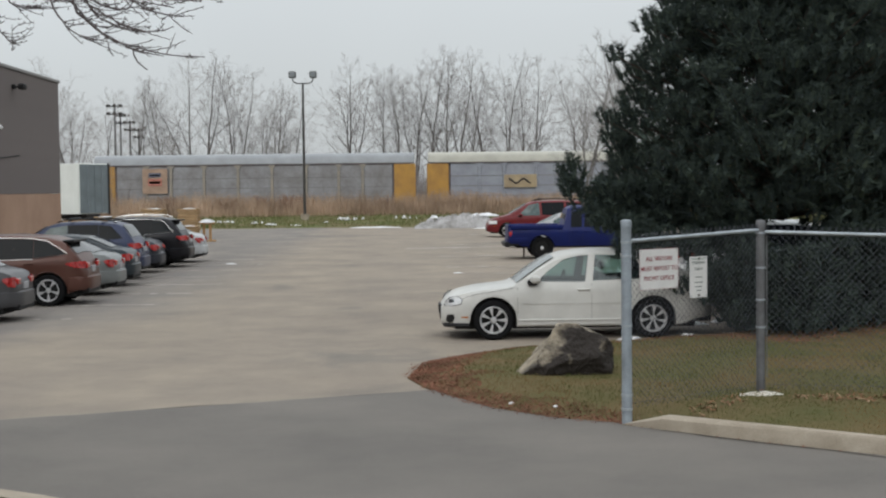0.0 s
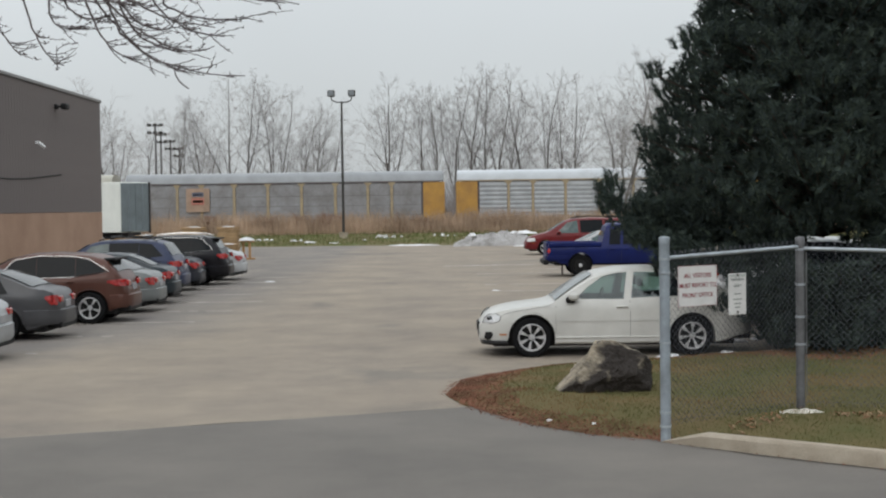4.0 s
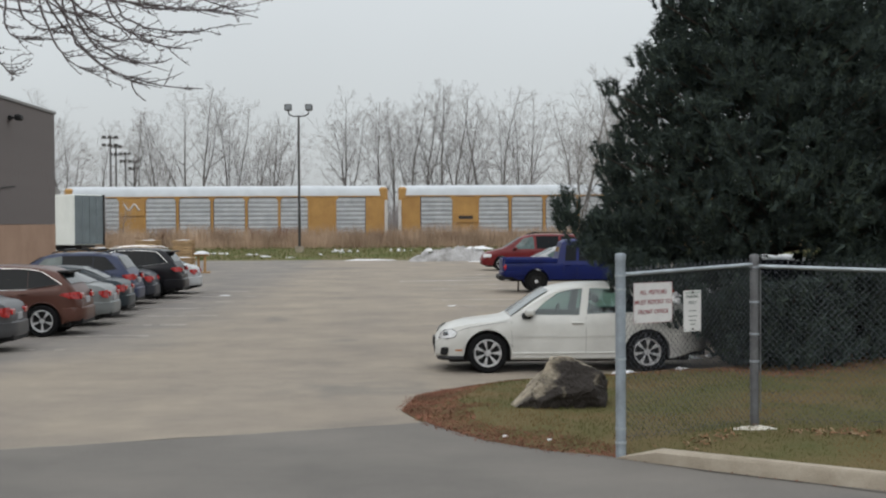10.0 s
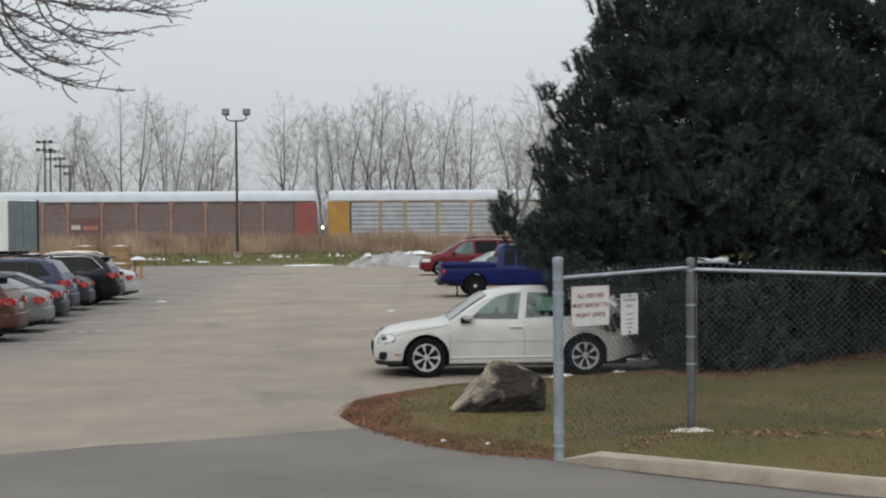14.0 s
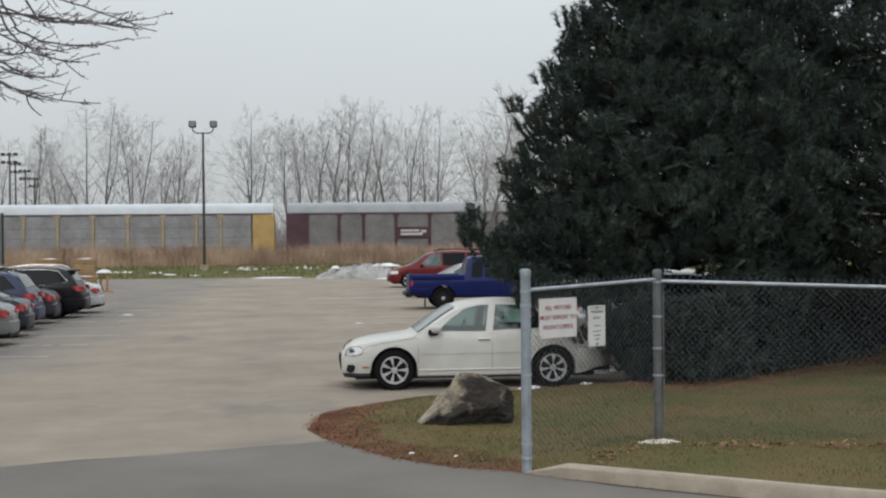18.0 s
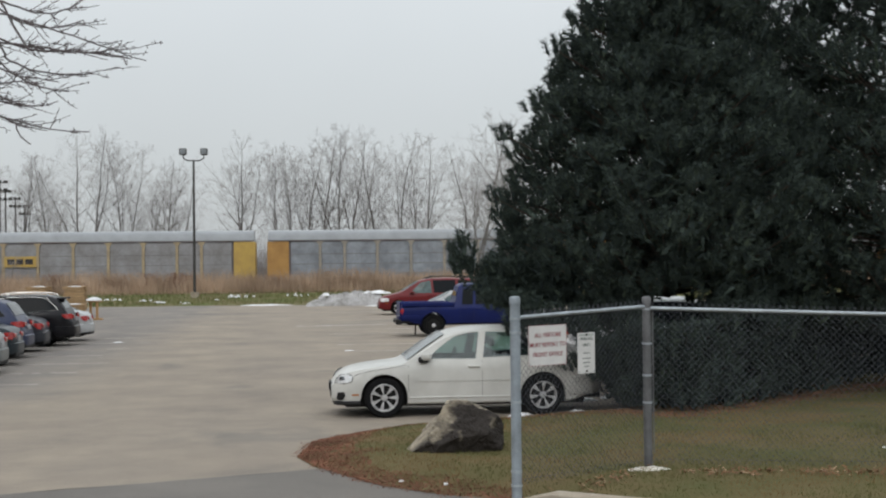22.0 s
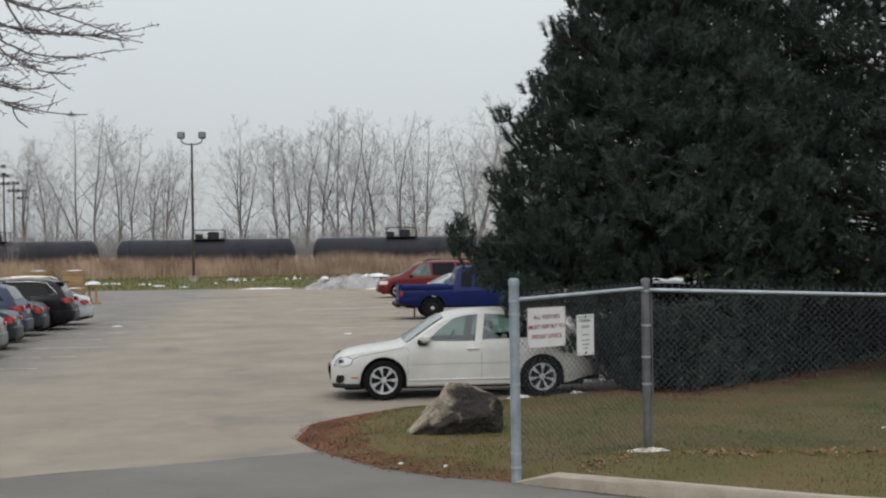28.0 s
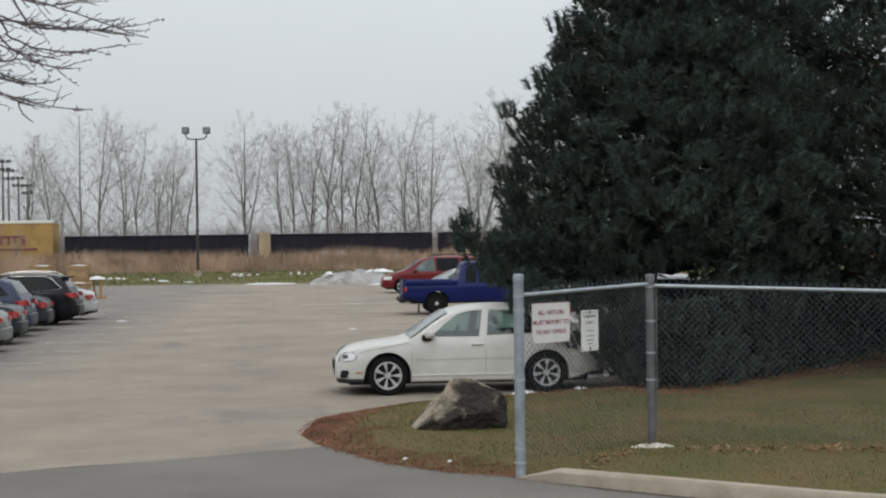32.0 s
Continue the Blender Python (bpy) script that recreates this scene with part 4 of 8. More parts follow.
def wheel(r, width, style, rim_mat, spokes):
    """A wheel about its hub, its face to -y."""
    tyre = Geo().lathe([(r * 0.67, -width / 2 + 0.01), (r * 0.74, -width / 2), (r * 0.93, -width / 2 + 0.005), (r, -width / 2 + 0.035), (r, width / 2 - 0.035), (r * 0.93, width / 2), (r * 0.67, width / 2)], 36, "y").mesh("tyre", 40)
    tyre.materials.append(RUBBER)
    rim = Geo().lathe([(r * 0.695, -width / 2 + 0.002), (r * 0.67, -width / 2 - 0.004), (r * 0.63, -width / 2 + 0.008), (r * 0.61, -width / 2 + 0.05), (r * 0.58, width / 2 - 0.03)], 36, "y").mesh("rim", 40)
    rim.materials.append(rim_mat)
    disc = Geo().lathe([(0.0, -width / 2 + 0.075), (r * 0.61, -width / 2 + 0.075)], 24, "y").mesh("brake_disc")
    disc.materials.append(DARK_GAP)
    hub = Geo().lathe([(0.0, -width / 2 + 0.008), (r * 0.13, -width / 2 + 0.012), (r * 0.17, -width / 2 + 0.05)], 16, "y")
    if spokes == 0:     # a plain pressed-steel disc
        hub.lathe([(r * 0.15, -width / 2 + 0.045), (r * 0.36, -width / 2 + 0.02), (r * 0.5, -width / 2 + 0.03), (r * 0.62, -width / 2 + 0.05)], 28, "y")
    hubm = hub.mesh("hub", 40)
    hubm.materials.append(rim_mat)
    sp = Geo()
    for k in range(min(spokes, 1)):
        a = 0.0
        pair = ((-0.16, 0.16),) if style == "plain" else ((-0.24, -0.03), (0.03, 0.24))
        for u, v in pair:
            ring = []
            for rr, s in ((0.12, 1.0), (0.37, 0.8), (0.645, 1.0)):
                for w in (u, v):
                    b = a + w * s * (0.5 if rr < 0.2 else 1)
                    ring.append((r * rr * math.cos(b), r * rr * math.sin(b)))
            y0, y1 = -width / 2 + 0.012, -width / 2 + 0.05
            vv = [(x, y0 + (0.02 if i < 2 else 0.0), z) for i, (x, z) in enumerate(ring)] + [(x, y1, z) for x, z in ring]
            sp.add(vv, [(0, 1, 3, 2), (2, 3, 5, 4), (0, 2, 8, 6), (2, 4, 10, 8), (1, 7, 9, 3), (3, 9, 11, 5)])
    spm = sp.mesh("spoke") if spokes else None
    if spm:
        spm.materials.append(rim_mat)
    return tyre, rim, disc, hubm, spm


SEDAN = dict(
    L=4.30, W=1.735, fa=0.82, wb=2.525, r=0.315, sill=0.2,
    top=[(0, 0.46), (0.03, 0.56), (0.2, 0.70), (0.45, 0.80), (0.9, 0.885), (1.1, 0.91), (1.22, 0.95), (1.95, 1.30), (2.3, 1.385), (2.7, 1.40), (3.15, 1.36), (3.5, 1.22), (3.85, 1.04), (4.0, 1.02), (4.2, 0.98), (4.3, 0.72)],
    belt=[(0, 0.45), (0.2, 0.67), (0.5, 0.78), (0.9, 0.82), (1.25, 0.86), (2.5, 0.885), (3.9, 0.94), (4.2, 0.93), (4.3, 0.7)],
    width=[(0, 0.5), (0.06, 0.66), (0.2, 0.77), (0.5, 0.84), (1.2, 0.865), (3.2, 0.865), (3.9, 0.83), (4.15, 0.75), (4.25, 0.66), (4.3, 0.5)],
    windows=[[(1.52, 0.915), (1.80, 1.11), (2.10, 1.265), (2.35, 1.325), (2.54, 1.335), (2.58, 0.915)], [(2.68, 0.915), (2.63, 1.335), (2.98, 1.315), (3.25, 1.22), (3.42, 0.94)]],
    shield=(1.25, 1.94), rear=(3.2, 3.82), pillars=True)
SUV = dict(
    lamp=0.34, lamp_low=0.22, L=4.75, W=1.9, fa=0.9, wb=2.85, r=0.365, sill=0.26,
    top=[(0, 0.62), (0.04, 0.9), (0.25, 1.0), (1.2, 1.10), (1.35, 1.14), (2.05, 1.58), (2.35, 1.67), (3.2, 1.70), (4.0, 1.66), (4.25, 1.58), (4.55, 1.15), (4.66, 0.98), (4.75, 0.7)],
    belt=[(0, 0.6), (0.2, 0.95), (1.3, 1.06), (3.0, 1.1), (4.5, 1.14), (4.75, 0.7)],
    width=[(0, 0.6), (0.12, 0.84), (0.5, 0.93), (1.2, 0.95), (3.9, 0.95), (4.4, 0.89), (4.62, 0.8), (4.75, 0.6)],
    windows=[[(1.75, 1.12), (2.15, 1.52), (2.665, 1.60), (2.685, 1.12)], [(2.695, 1.12), (2.675, 1.605), (3.55, 1.61), (3.565, 1.14)], [(3.575, 1.15), (3.56, 1.605), (3.92, 1.57), (4.26, 1.22)]],
    shield=(1.4, 2.0), rear=(4.22, 4.5), pillars=True)
WAGON = dict(
    lamp=0.42, lamp_low=0.2, L=4.8, W=1.9, fa=0.95, wb=3.04, r=0.36, sill=0.24,
    top=[(0, 0.55), (0.04, 0.8), (0.3, 0.93), (1.2, 1.05), (1.4, 1.1), (2.15, 1.50), (2.5, 1.59), (3.1, 1.61), (3.9, 1.555), (4.3, 1.46), (4.62, 1.12), (4.72, 1.0), (4.8, 0.7)],
    belt=[(0, 0.52), (0.2, 0.86), (1.3, 1.0), (3.0, 1.04), (4.5, 1.1), (4.8, 0.72)],
    width=[(0, 0.58), (0.12, 0.82), (0.5, 0.92), (1.2, 0.945), (3.8, 0.945), (4.4, 0.88), (4.65, 0.78), (4.8, 0.58)],
    windows=[[(1.85, 1.06), (2.25, 1.44), (2.755, 1.525), (2.775, 1.06)], [(2.785, 1.06), (2.765, 1.53), (3.64, 1.51), (3.665, 1.08)], [(3.675, 1.09), (3.65, 1.505), (3.95, 1.45), (4.38, 1.18)]],
    shield=(1.45, 2.1), rear=(4.28, 4.58), pillars=True)
VAN = dict(
    L=5.1, W=1.98, fa=0.95, wb=3.03, r=0.335, sill=0.23,
    top=[(0, 0.5), (0.04, 0.72), (0.3, 0.9), (0.95, 1.06), (1.1, 1.1), (1.95, 1.62), (2.3, 1.72), (3.2, 1.755), (4.5, 1.72), (4.75, 1.6), (5.0, 1.1), (5.1, 0.7)],
    belt=[(0, 0.48), (0.25, 0.84), (1.0, 0.98), (3.0, 1.04), (4.9, 1.08), (5.1, 0.7)],
    width=[(0, 0.72), (0.15, 0.88), (0.6, 0.97), (1.3, 0.99), (4.5, 0.98), (4.9, 0.92), (5.1, 0.8)],
    windows=[[(1.5, 1.04), (2.02, 1.55), (2.5, 1.64), (2.55, 1.04)], [(2.65, 1.05), (2.62, 1.65), (3.7, 1.66), (3.75, 1.06)], [(3.85, 1.07), (3.82, 1.65), (4.5, 1.6), (4.75, 1.12)]],
    shield=(1.15, 1.92), rear=(4.78, 4.98), pillars=True)


def lens_patch(S, at, x0, x1, z0, z1, lift=0.012, n=5):
    """A curved piece that lies on a car's side and wraps its corner."""
    rows = []
    for i in range(n + 1):
        x = x0 + (x1 - x0) * i / n
        rows.append([at(S, x, z0 + (z1 - z0) * k / 3, lift) for k in range(4)])
    return Geo().grid(rows)


def tuck(S, z, zs):
    """How far a car's side draws in below its widest line and at the shoulder."""
    u = (z - S["sill"]) / max(zs - S["sill"], 0.1)
    return 1.0 - 0.045 * max(0.0, (0.62 - u) / 0.62) ** 1.4 - 0.03 * max(0.0, (z - zs + 0.12) / 0.12)


def side_at(S, x, z, lift=0.006):
    """The left side of the body at place x from the front and height z: local point."""
    w, zs, zt = S["fw"](x), S["fb"](x), S["ft"](x)
    if z <= zs:
        y = w * tuck(S, z, zs)
    else:
        g = max(zt - zs, 0.02)
        wr = w * (0.95 - 0.2 * min(g / 0.5, 1))
        k = min((z - zs) / (0.88 * g), 1.0)
        y = w * 0.955 + (wr - w * 0.955) * k
    return (S["x0"] - x, y + lift, z)


PANEL_GAP = mat("panel_gap", (0.07, 0.07, 0.068), 0.9, 0, 0.2)


def poly_patch(S, poly, lift):
    """An outlined piece that follows a car's side."""
    cx, cz = sum(p[0] for p in poly) / len(poly), sum(p[1] for p in poly) / len(poly)
    dense = []
    for (xa, za), (xb, zb) in zip(poly, poly[1:] + poly[:1]):
        for q in range(5):
            dense.append((xa + (xb - xa) * q / 5, za + (zb - za) * q / 5))
    return Geo().grid([[side_at(S, cx + (x - cx) * k, cz + (z - cz) * k, up) for x, z in dense + dense[:1]] for k, up in ((1.0, lift), (0.5, lift + 0.002), (0.02, lift + 0.002))])


def hollow(S, body, x0):
    """Cuts the cabin and the window openings out of a closed body."""
    bm = bmesh.new()
    bm.from_mesh(body.data)
    bmesh.ops.remove_doubles(bm, verts=bm.verts, dist=0.0005)
    bmesh.ops.recalc_face_normals(bm, faces=bm.faces)
    bm.to_mesh(body.data)
    bm.free()
    tools = []
    for poly, half in [(S["cabin"], 0.6)] + [(w, 1.2) for w in S["windows"]]:
        n = len(poly)
        vs = [(x0 - x, s * half, z) for s in (-1, 1) for x, z in poly]
        fs = [tuple(range(n)), tuple(range(2 * n - 1, n - 1, -1))] + [(i, n + i, n + (i + 1) % n, (i + 1) % n) for i in range(n)]
        me = bpy.data.meshes.new("opening")
        me.from_pydata(vs, [], fs)
        bm = bmesh.new()
        bm.from_mesh(me)
        bmesh.ops.recalc_face_normals(bm, faces=bm.faces)
        bm.to_mesh(me)
        bm.free()
        me.materials.append(CABIN)
        ob = bpy.data.objects.new("opening", me)
        scene.collection.objects.link(ob)
        md = body.modifiers.new("opening", "BOOLEAN")
        md.operation, md.solver, md.object, md.material_mode = "DIFFERENCE", "EXACT", ob, "TRANSFER"
        tools.append(ob)
    bpy.context.view_layer.update()
    me = bpy.data.meshes.new_from_object(body.evaluated_get(bpy.context.evaluated_depsgraph_get()))
    body.modifiers.clear()
    for ob in tools:
        bpy.data.objects.remove(ob)
    me.shade_smooth()
    me.set_sharp_from_angle(angle=radians(32))
    body.data = me


def build_car(S, name, label, paint, category, glass, rim=ALLOY, spokes=5, style="plain", rack=False, extras=None, glass_front=None):
    """A vehicle about the middle of its wheelbase, its nose to +x: lofted body, glass, lamps, wheels, trim."""
    S = dict(S)
    S["fw"], S["fb"], S["ft"] = profile(S["width"]), profile(S["belt"]), profile(S["top"], 0.07)
    S["x0"] = S["fa"] + S["wb"] / 2
    L, r, fa, ra = S["L"], S["r"], S["fa"], S["fa"] + S["wb"]
    car = thing(name, Matrix(), label, category)
    arch = r + 0.055
    xs = sorted(set([round(L * i / 40, 3) for i in range(41)] + [round(a + arch * math.cos(math.pi * k / 14), 3) for a in (fa, ra) for k in range(15)]))

    def low(x):
        z = S["sill"] + 0.06 * max(0, (0.5 - x) / 0.5) + 0.17 * max(0, (x - L + 0.5) / 0.5)
        for a in (fa, ra):
            if abs(x - a) < arch:
                z = max(z, r + math.sqrt(max(arch * arch - (x - a) ** 2, 0)))
        return z
    rows = []
    for x in xs:
        zb, zs, zt, w = low(x), S["fb"](x), S["ft"](x), S["fw"](x)
        zs = max(zs, zb + 0.06)
        g = max(zt - zs, 0.02)
        wr = w * (0.95 - 0.2 * min(g / 0.5, 1))
        h = zs - zb
        half = [(0.0, zb), (w * 0.84, zb), (w * tuck(S, zb, zs) - 0.03, zb + 0.004)] + [(w * tuck(S, z, zs), z) for z in (zb + 0.03, zb + 0.25 * h, zb + 0.45 * h, zb + 0.62 * h, zb + 0.8 * h, zs - 0.05 * min(1, h))] + [(w * 0.955, zs)]
        for k in (0.45, 0.88):
            half.append((w * 0.955 + (wr - w * 0.955) * k / 0.88, zs + g * k))
        half += [(wr * 0.93, zs + 0.955 * g), (wr * 0.72, zt), (wr * 0.35, zt + 0.012), (0.0, zt + 0.018)]
        ring = [(S["x0"] - x, y, z) for y, z in half] + [(S["x0"] - x, -y, z) for y, z in half[-2:0:-1]]
        rows.append(ring + ring[:1])
    body = Geo().grid(rows)
    n = len(rows[0])
    body.f += [tuple(range(n - 1)), tuple((len(rows) - 1) * n + k for k in range(n - 1))]
    bodyob = part("body", body, paint, car, smooth=38)
    if "cabin" in S:
        hollow(S, bodyob, S["x0"])
        for y in (-0.36, 0.36):
            seat = part("seat", Geo().box(S["x0"] - 2.62, S["x0"] - 2.47, y - 0.22, y + 0.22, 0.5, 1.04, 0.05), CABIN, car, "dark grey front seat")
            part("headrest", Geo().box(S["x0"] - 2.63, S["x0"] - 2.54, y - 0.11, y + 0.11, 1.07, 1.22, 0.03), CABIN, seat)
        part("rear_seat", Geo().box(S["x0"] - 3.3, S["x0"] - 3.1, -0.55, 0.55, 0.5, 1.02, 0.05), CABIN, car)
        wheel_at = [(S["x0"] - 1.95 - 0.05 * math.sin(k * math.pi / 9), 0.36 + 0.18 * math.cos(k * math.pi / 9), 0.9 + 0.17 * math.sin(k * math.pi / 9)) for k in range(19)]
        part("steering_wheel", Geo().tube(wheel_at, 0.014, 6), BLACK_PLASTIC, car)
    under = Geo().box(S["x0"] - L + 0.25, S["x0"] - 0.2, -S["W"] * 0.38, S["W"] * 0.38, S["sill"] - 0.04, S["sill"] + 0.25, 0.03)
    part("underbody", under, DARK_GAP, car)
    for a in (fa, ra):   # wheel wells
        part("wheel_well", Geo().box(S["x0"] - a - r - 0.03, S["x0"] - a + r + 0.03, -S["W"] * 0.40, S["W"] * 0.40, r * 0.9, r + 0.3, 0.02), DARK_GAP, car)
    # glass
    for s in (1, -1):
        for wi, poly in enumerate(S["windows"]):
            g = poly_patch(S, poly, 0.007 if "cabin" not in S else -0.012)
            if s < 0:
                g.v = [(x, -y, z) for x, y, z in g.v]
            part("side_window", g, (glass_front or glass) if wi == 0 else glass, car, smooth=60)
    for nm, (a, b) in (("windshield", S["shield"]), ("rear_window", S["rear"])):
        rows2 = []
        for i in range(7):
            x = a + (b - a) * i / 6
            zt, zs, w = S["ft"](x), S["fb"](x), S["fw"](x)
            gg = max(zt - zs, 0.02)
            wr = w * (0.95 - 0.2 * min(gg / 0.5, 1))
            rows2.append([(S["x0"] - x + (0.012 if nm == "windshield" else -0.012), wr * u, zt + 0.016 - 0.03 * abs(u) ** 3 + 0.014) for u in (-0.86, -0.6, -0.3, 0, 0.3, 0.6, 0.86)])
        part(nm, Geo().grid(rows2), S.get("shield_glass", glass_front or glass) if nm == "windshield" else REAR_GLASS, car, smooth=60)
    # lamps, handles, mirrors, seams
    zt = S["fb"](L - 0.25)
    for s in (1, -1):
        fl = lambda g: Geo().add([(x, s * y, z) for x, y, z in g.v], g.f)
        hz = S["fb"](0.3)
        if "headlight" in S:
            part("headlight", fl(poly_patch(S, S["headlight"], 0.012)), HEAD_CLEAR, car, smooth=60)
        else:
            part("headlight", fl(lens_patch(S, side_at, 0.07, 0.46, hz - 0.2, hz - 0.04, 0.014)), HEAD_CLEAR, car, smooth=60)
        lw = S.get("lamp", 0.24)
        tl = poly_patch(S, [(L - 0.03, zt - S.get("lamp_low", 0.24)), (L - lw * 0.55, zt - S.get("lamp_low", 0.24) + 0.02), (L - lw, zt - 0.1), (L - lw * 0.9, zt - 0.055), (L - 0.03, zt - 0.035)], 0.014)
        part("tail_lamp", fl(tl), TAIL_RED, car, smooth=60)
        part("tail_lens", Geo().box(S["x0"] - L - 0.015, S["x0"] - L + 0.06, min(s * 0.62 * S["fw"](L), s * S["fw"](L)), max(s * 0.62 * S["fw"](L), s * S["fw"](L)), zt - 0.2, zt - 0.07, 0.02), TAIL_RED, car)
        part("side_marker", fl(lens_patch(S, side_at, 0.31, 0.42, hz - 0.295, hz - 0.272, 0.012)), AMBER, car)
        mx = S.get("mirror", S["windows"][0][0][0] + 0.1)
        mz = S["windows"][0][0][1]
        mir = Geo().box(S["x0"] - mx - 0.1, S["x0"] - mx + 0.06, 0.0, 0.17, 0.0, 0.12, 0.035)
        mw = side_at(S, mx, mz, 0.0)[1]
        mir.v = [(x, s * (y + mw), z + mz - 0.02) for x, y, z in mir.v]
        part("door_mirror", mir, paint, car)
        base = Geo().box(S["x0"] - mx - 0.05, S["x0"] - mx + 0.1, 0.0, 0.12, -0.06, 0.03, 0.02)
        base.v = [(x, s * (y + mw - 0.02), z + mz) for x, y, z in base.v]
        part("mirror_foot", base, BLACK_PLASTIC, car)
        for wi, poly in enumerate(S["windows"][:2]):
            hx = max(p[0] for p in poly) - 0.1
            hzz = S["fb"](hx) - 0.1
            hy = side_at(S, hx, hzz, 0.0)[1]
            hd = Geo().box(S["x0"] - hx - 0.1, S["x0"] - hx + 0.1, 0, 0.035, hzz - 0.018, hzz + 0.018, 0.012)
            hd.v = [(x, s * (y + hy), z) for x, y, z in hd.v]
            part("door_handle", hd, paint, car)
            sx = max(p[0] for p in poly) + S.get("gap", 0.05)
            sm = lens_patch(S, side_at, sx - 0.0025, sx + 0.0025, S["sill"] + 0.1, S["fb"](sx) - 0.01, 0.003)
            part("door_seam", fl(sm), PANEL_GAP, car)
        sx = S.get("seam", S["windows"][0][0][0] - 0.1)
        part("door_seam", fl(lens_patch(S, side_at, sx - 0.0025, sx + 0.0025, S["sill"] + 0.1, S["fb"](sx) - 0.01, 0.003)), PANEL_GAP, car)
        for a in (fa, ra):      # rolled wheel-arch lips
            lip = [side_at(S, a + (arch + 0.008) * math.cos(math.pi * k / 16), r + (arch + 0.008) * math.sin(math.pi * k / 16), 0.0) for k in range(17)]
            part("arch_lip", fl(Geo().tube(lip, 0.013, 6)), paint, car, smooth=50)
        part("side_moulding", fl(lens_patch(S, side_at, fa + arch + 0.08, ra - arch - 0.06, 0.565, 0.585, 0.012)), paint, car)
        for i, a in enumerate((fa, ra)):
            wh = wheel(r, 0.21, style, rim, spokes) if (s, i) == (1, 0) else wh
            wp = part("wheel", wh[3], None, car, m=Matrix.Translation((S["x0"] - a, s * (S["W"] / 2 - 0.115), r)) @ (pose(0, 0, 0, 0, 17 * i, 180) if s > 0 else pose(0, 0, 0, 0, 11 * i, 0)))
            for nm, me in zip(("tyre", "rim", "brake_disc"), wh[:3]):
                part(nm, me, None, wp)
            for q in range(spokes):
                part("spoke", wh[4], None, wp, m=pose(0, 0, 0, 0, 360 * q / spokes, 0))
    bz = S["sill"] + 0.1
    part("front_grille", Geo().box(S["x0"] - 0.05, S["x0"] + 0.012, -S["fw"](0) * 0.7, S["fw"](0) * 0.7, bz, bz + 0.12, 0.01), BLACK_PLASTIC, car)
    part("number_plate", Geo().box(S["x0"] - L - 0.02, S["x0"] - L + 0.03, -0.16, 0.16, zt - 0.42 if S["L"] < 4.5 else zt - 0.3, zt - 0.28 if S["L"] < 4.5 else zt - 0.16, 0.005), PLATE_WHITE, car, "plain white number plate")
    xr = ra + arch + 0.03
    plan = [(xr + (L - 0.02 - xr) * k / 8, S["fw"](xr + (L - 0.02 - xr) * k / 8) + 0.022) for k in range(9)] + [(L + 0.045, S["fw"](L) * 0.92), (L + 0.07, S["fw"](L) * 0.5)]
    plan = plan + [(x, -y) for x, y in reversed(plan)]
    lowz, upz = S["sill"] + 0.14, min(S["sill"] + 0.42, zt - 0.26)
    bump = []
    for x, y in plan:
        k = 1 if x < L else 0.99
        bump.append([(S["x0"] - x + (0.03 if x > L - 0.1 else 0.0), y * 0.965, lowz - 0.03), (S["x0"] - x, y, lowz + 0.03), (S["x0"] - x, y * 1.004, (lowz + upz) / 2), (S["x0"] - x, y, upz - 0.03), (S["x0"] - x + (0.06 if x > L - 0.1 else 0.0), y * 0.95, upz)])
    part("rear_bumper", Geo().grid(bump), paint, car, smooth=45)
    part("rear_valance", Geo().box(S["x0"] - L - 0.03, S["x0"] - L + 0.3, -S["fw"](L) * 0.98, S["fw"](L) * 0.98, S["sill"] + 0.03, S["sill"] + 0.16, 0.02), BLACK_PLASTIC, car)
    if rack:
        for s in (1, -1):
            pts = []
            for k in range(9):
                x = S["shield"][1] + 0.35 + (S["rear"][0] - S["shield"][1] - 0.5) * k / 8
                pts.append((S["x0"] - x, s * S["fw"](x) * 0.68, S["ft"](x) + (0.075 if 0 < k < 8 else 0.02)))
            part("roof_rail", Geo().tube(pts, 0.018 if rack == "black" else 0.011, 6), BLACK_PLASTIC if rack == "black" else CHROME, car, smooth=40)
        if rack == "black":
            for x in (S["shield"][1] + 0.7, S["rear"][0] - 0.6):
                part("cross_bar", Geo().box(S["x0"] - x - 0.04, S["x0"] - x + 0.04, -S["fw"](x) * 0.72, S["fw"](x) * 0.72, S["ft"](x) + 0.06, S["ft"](x) + 0.13, 0.02), BLACK_PLASTIC, car)
    if extras:
        extras(S, car)
    return car


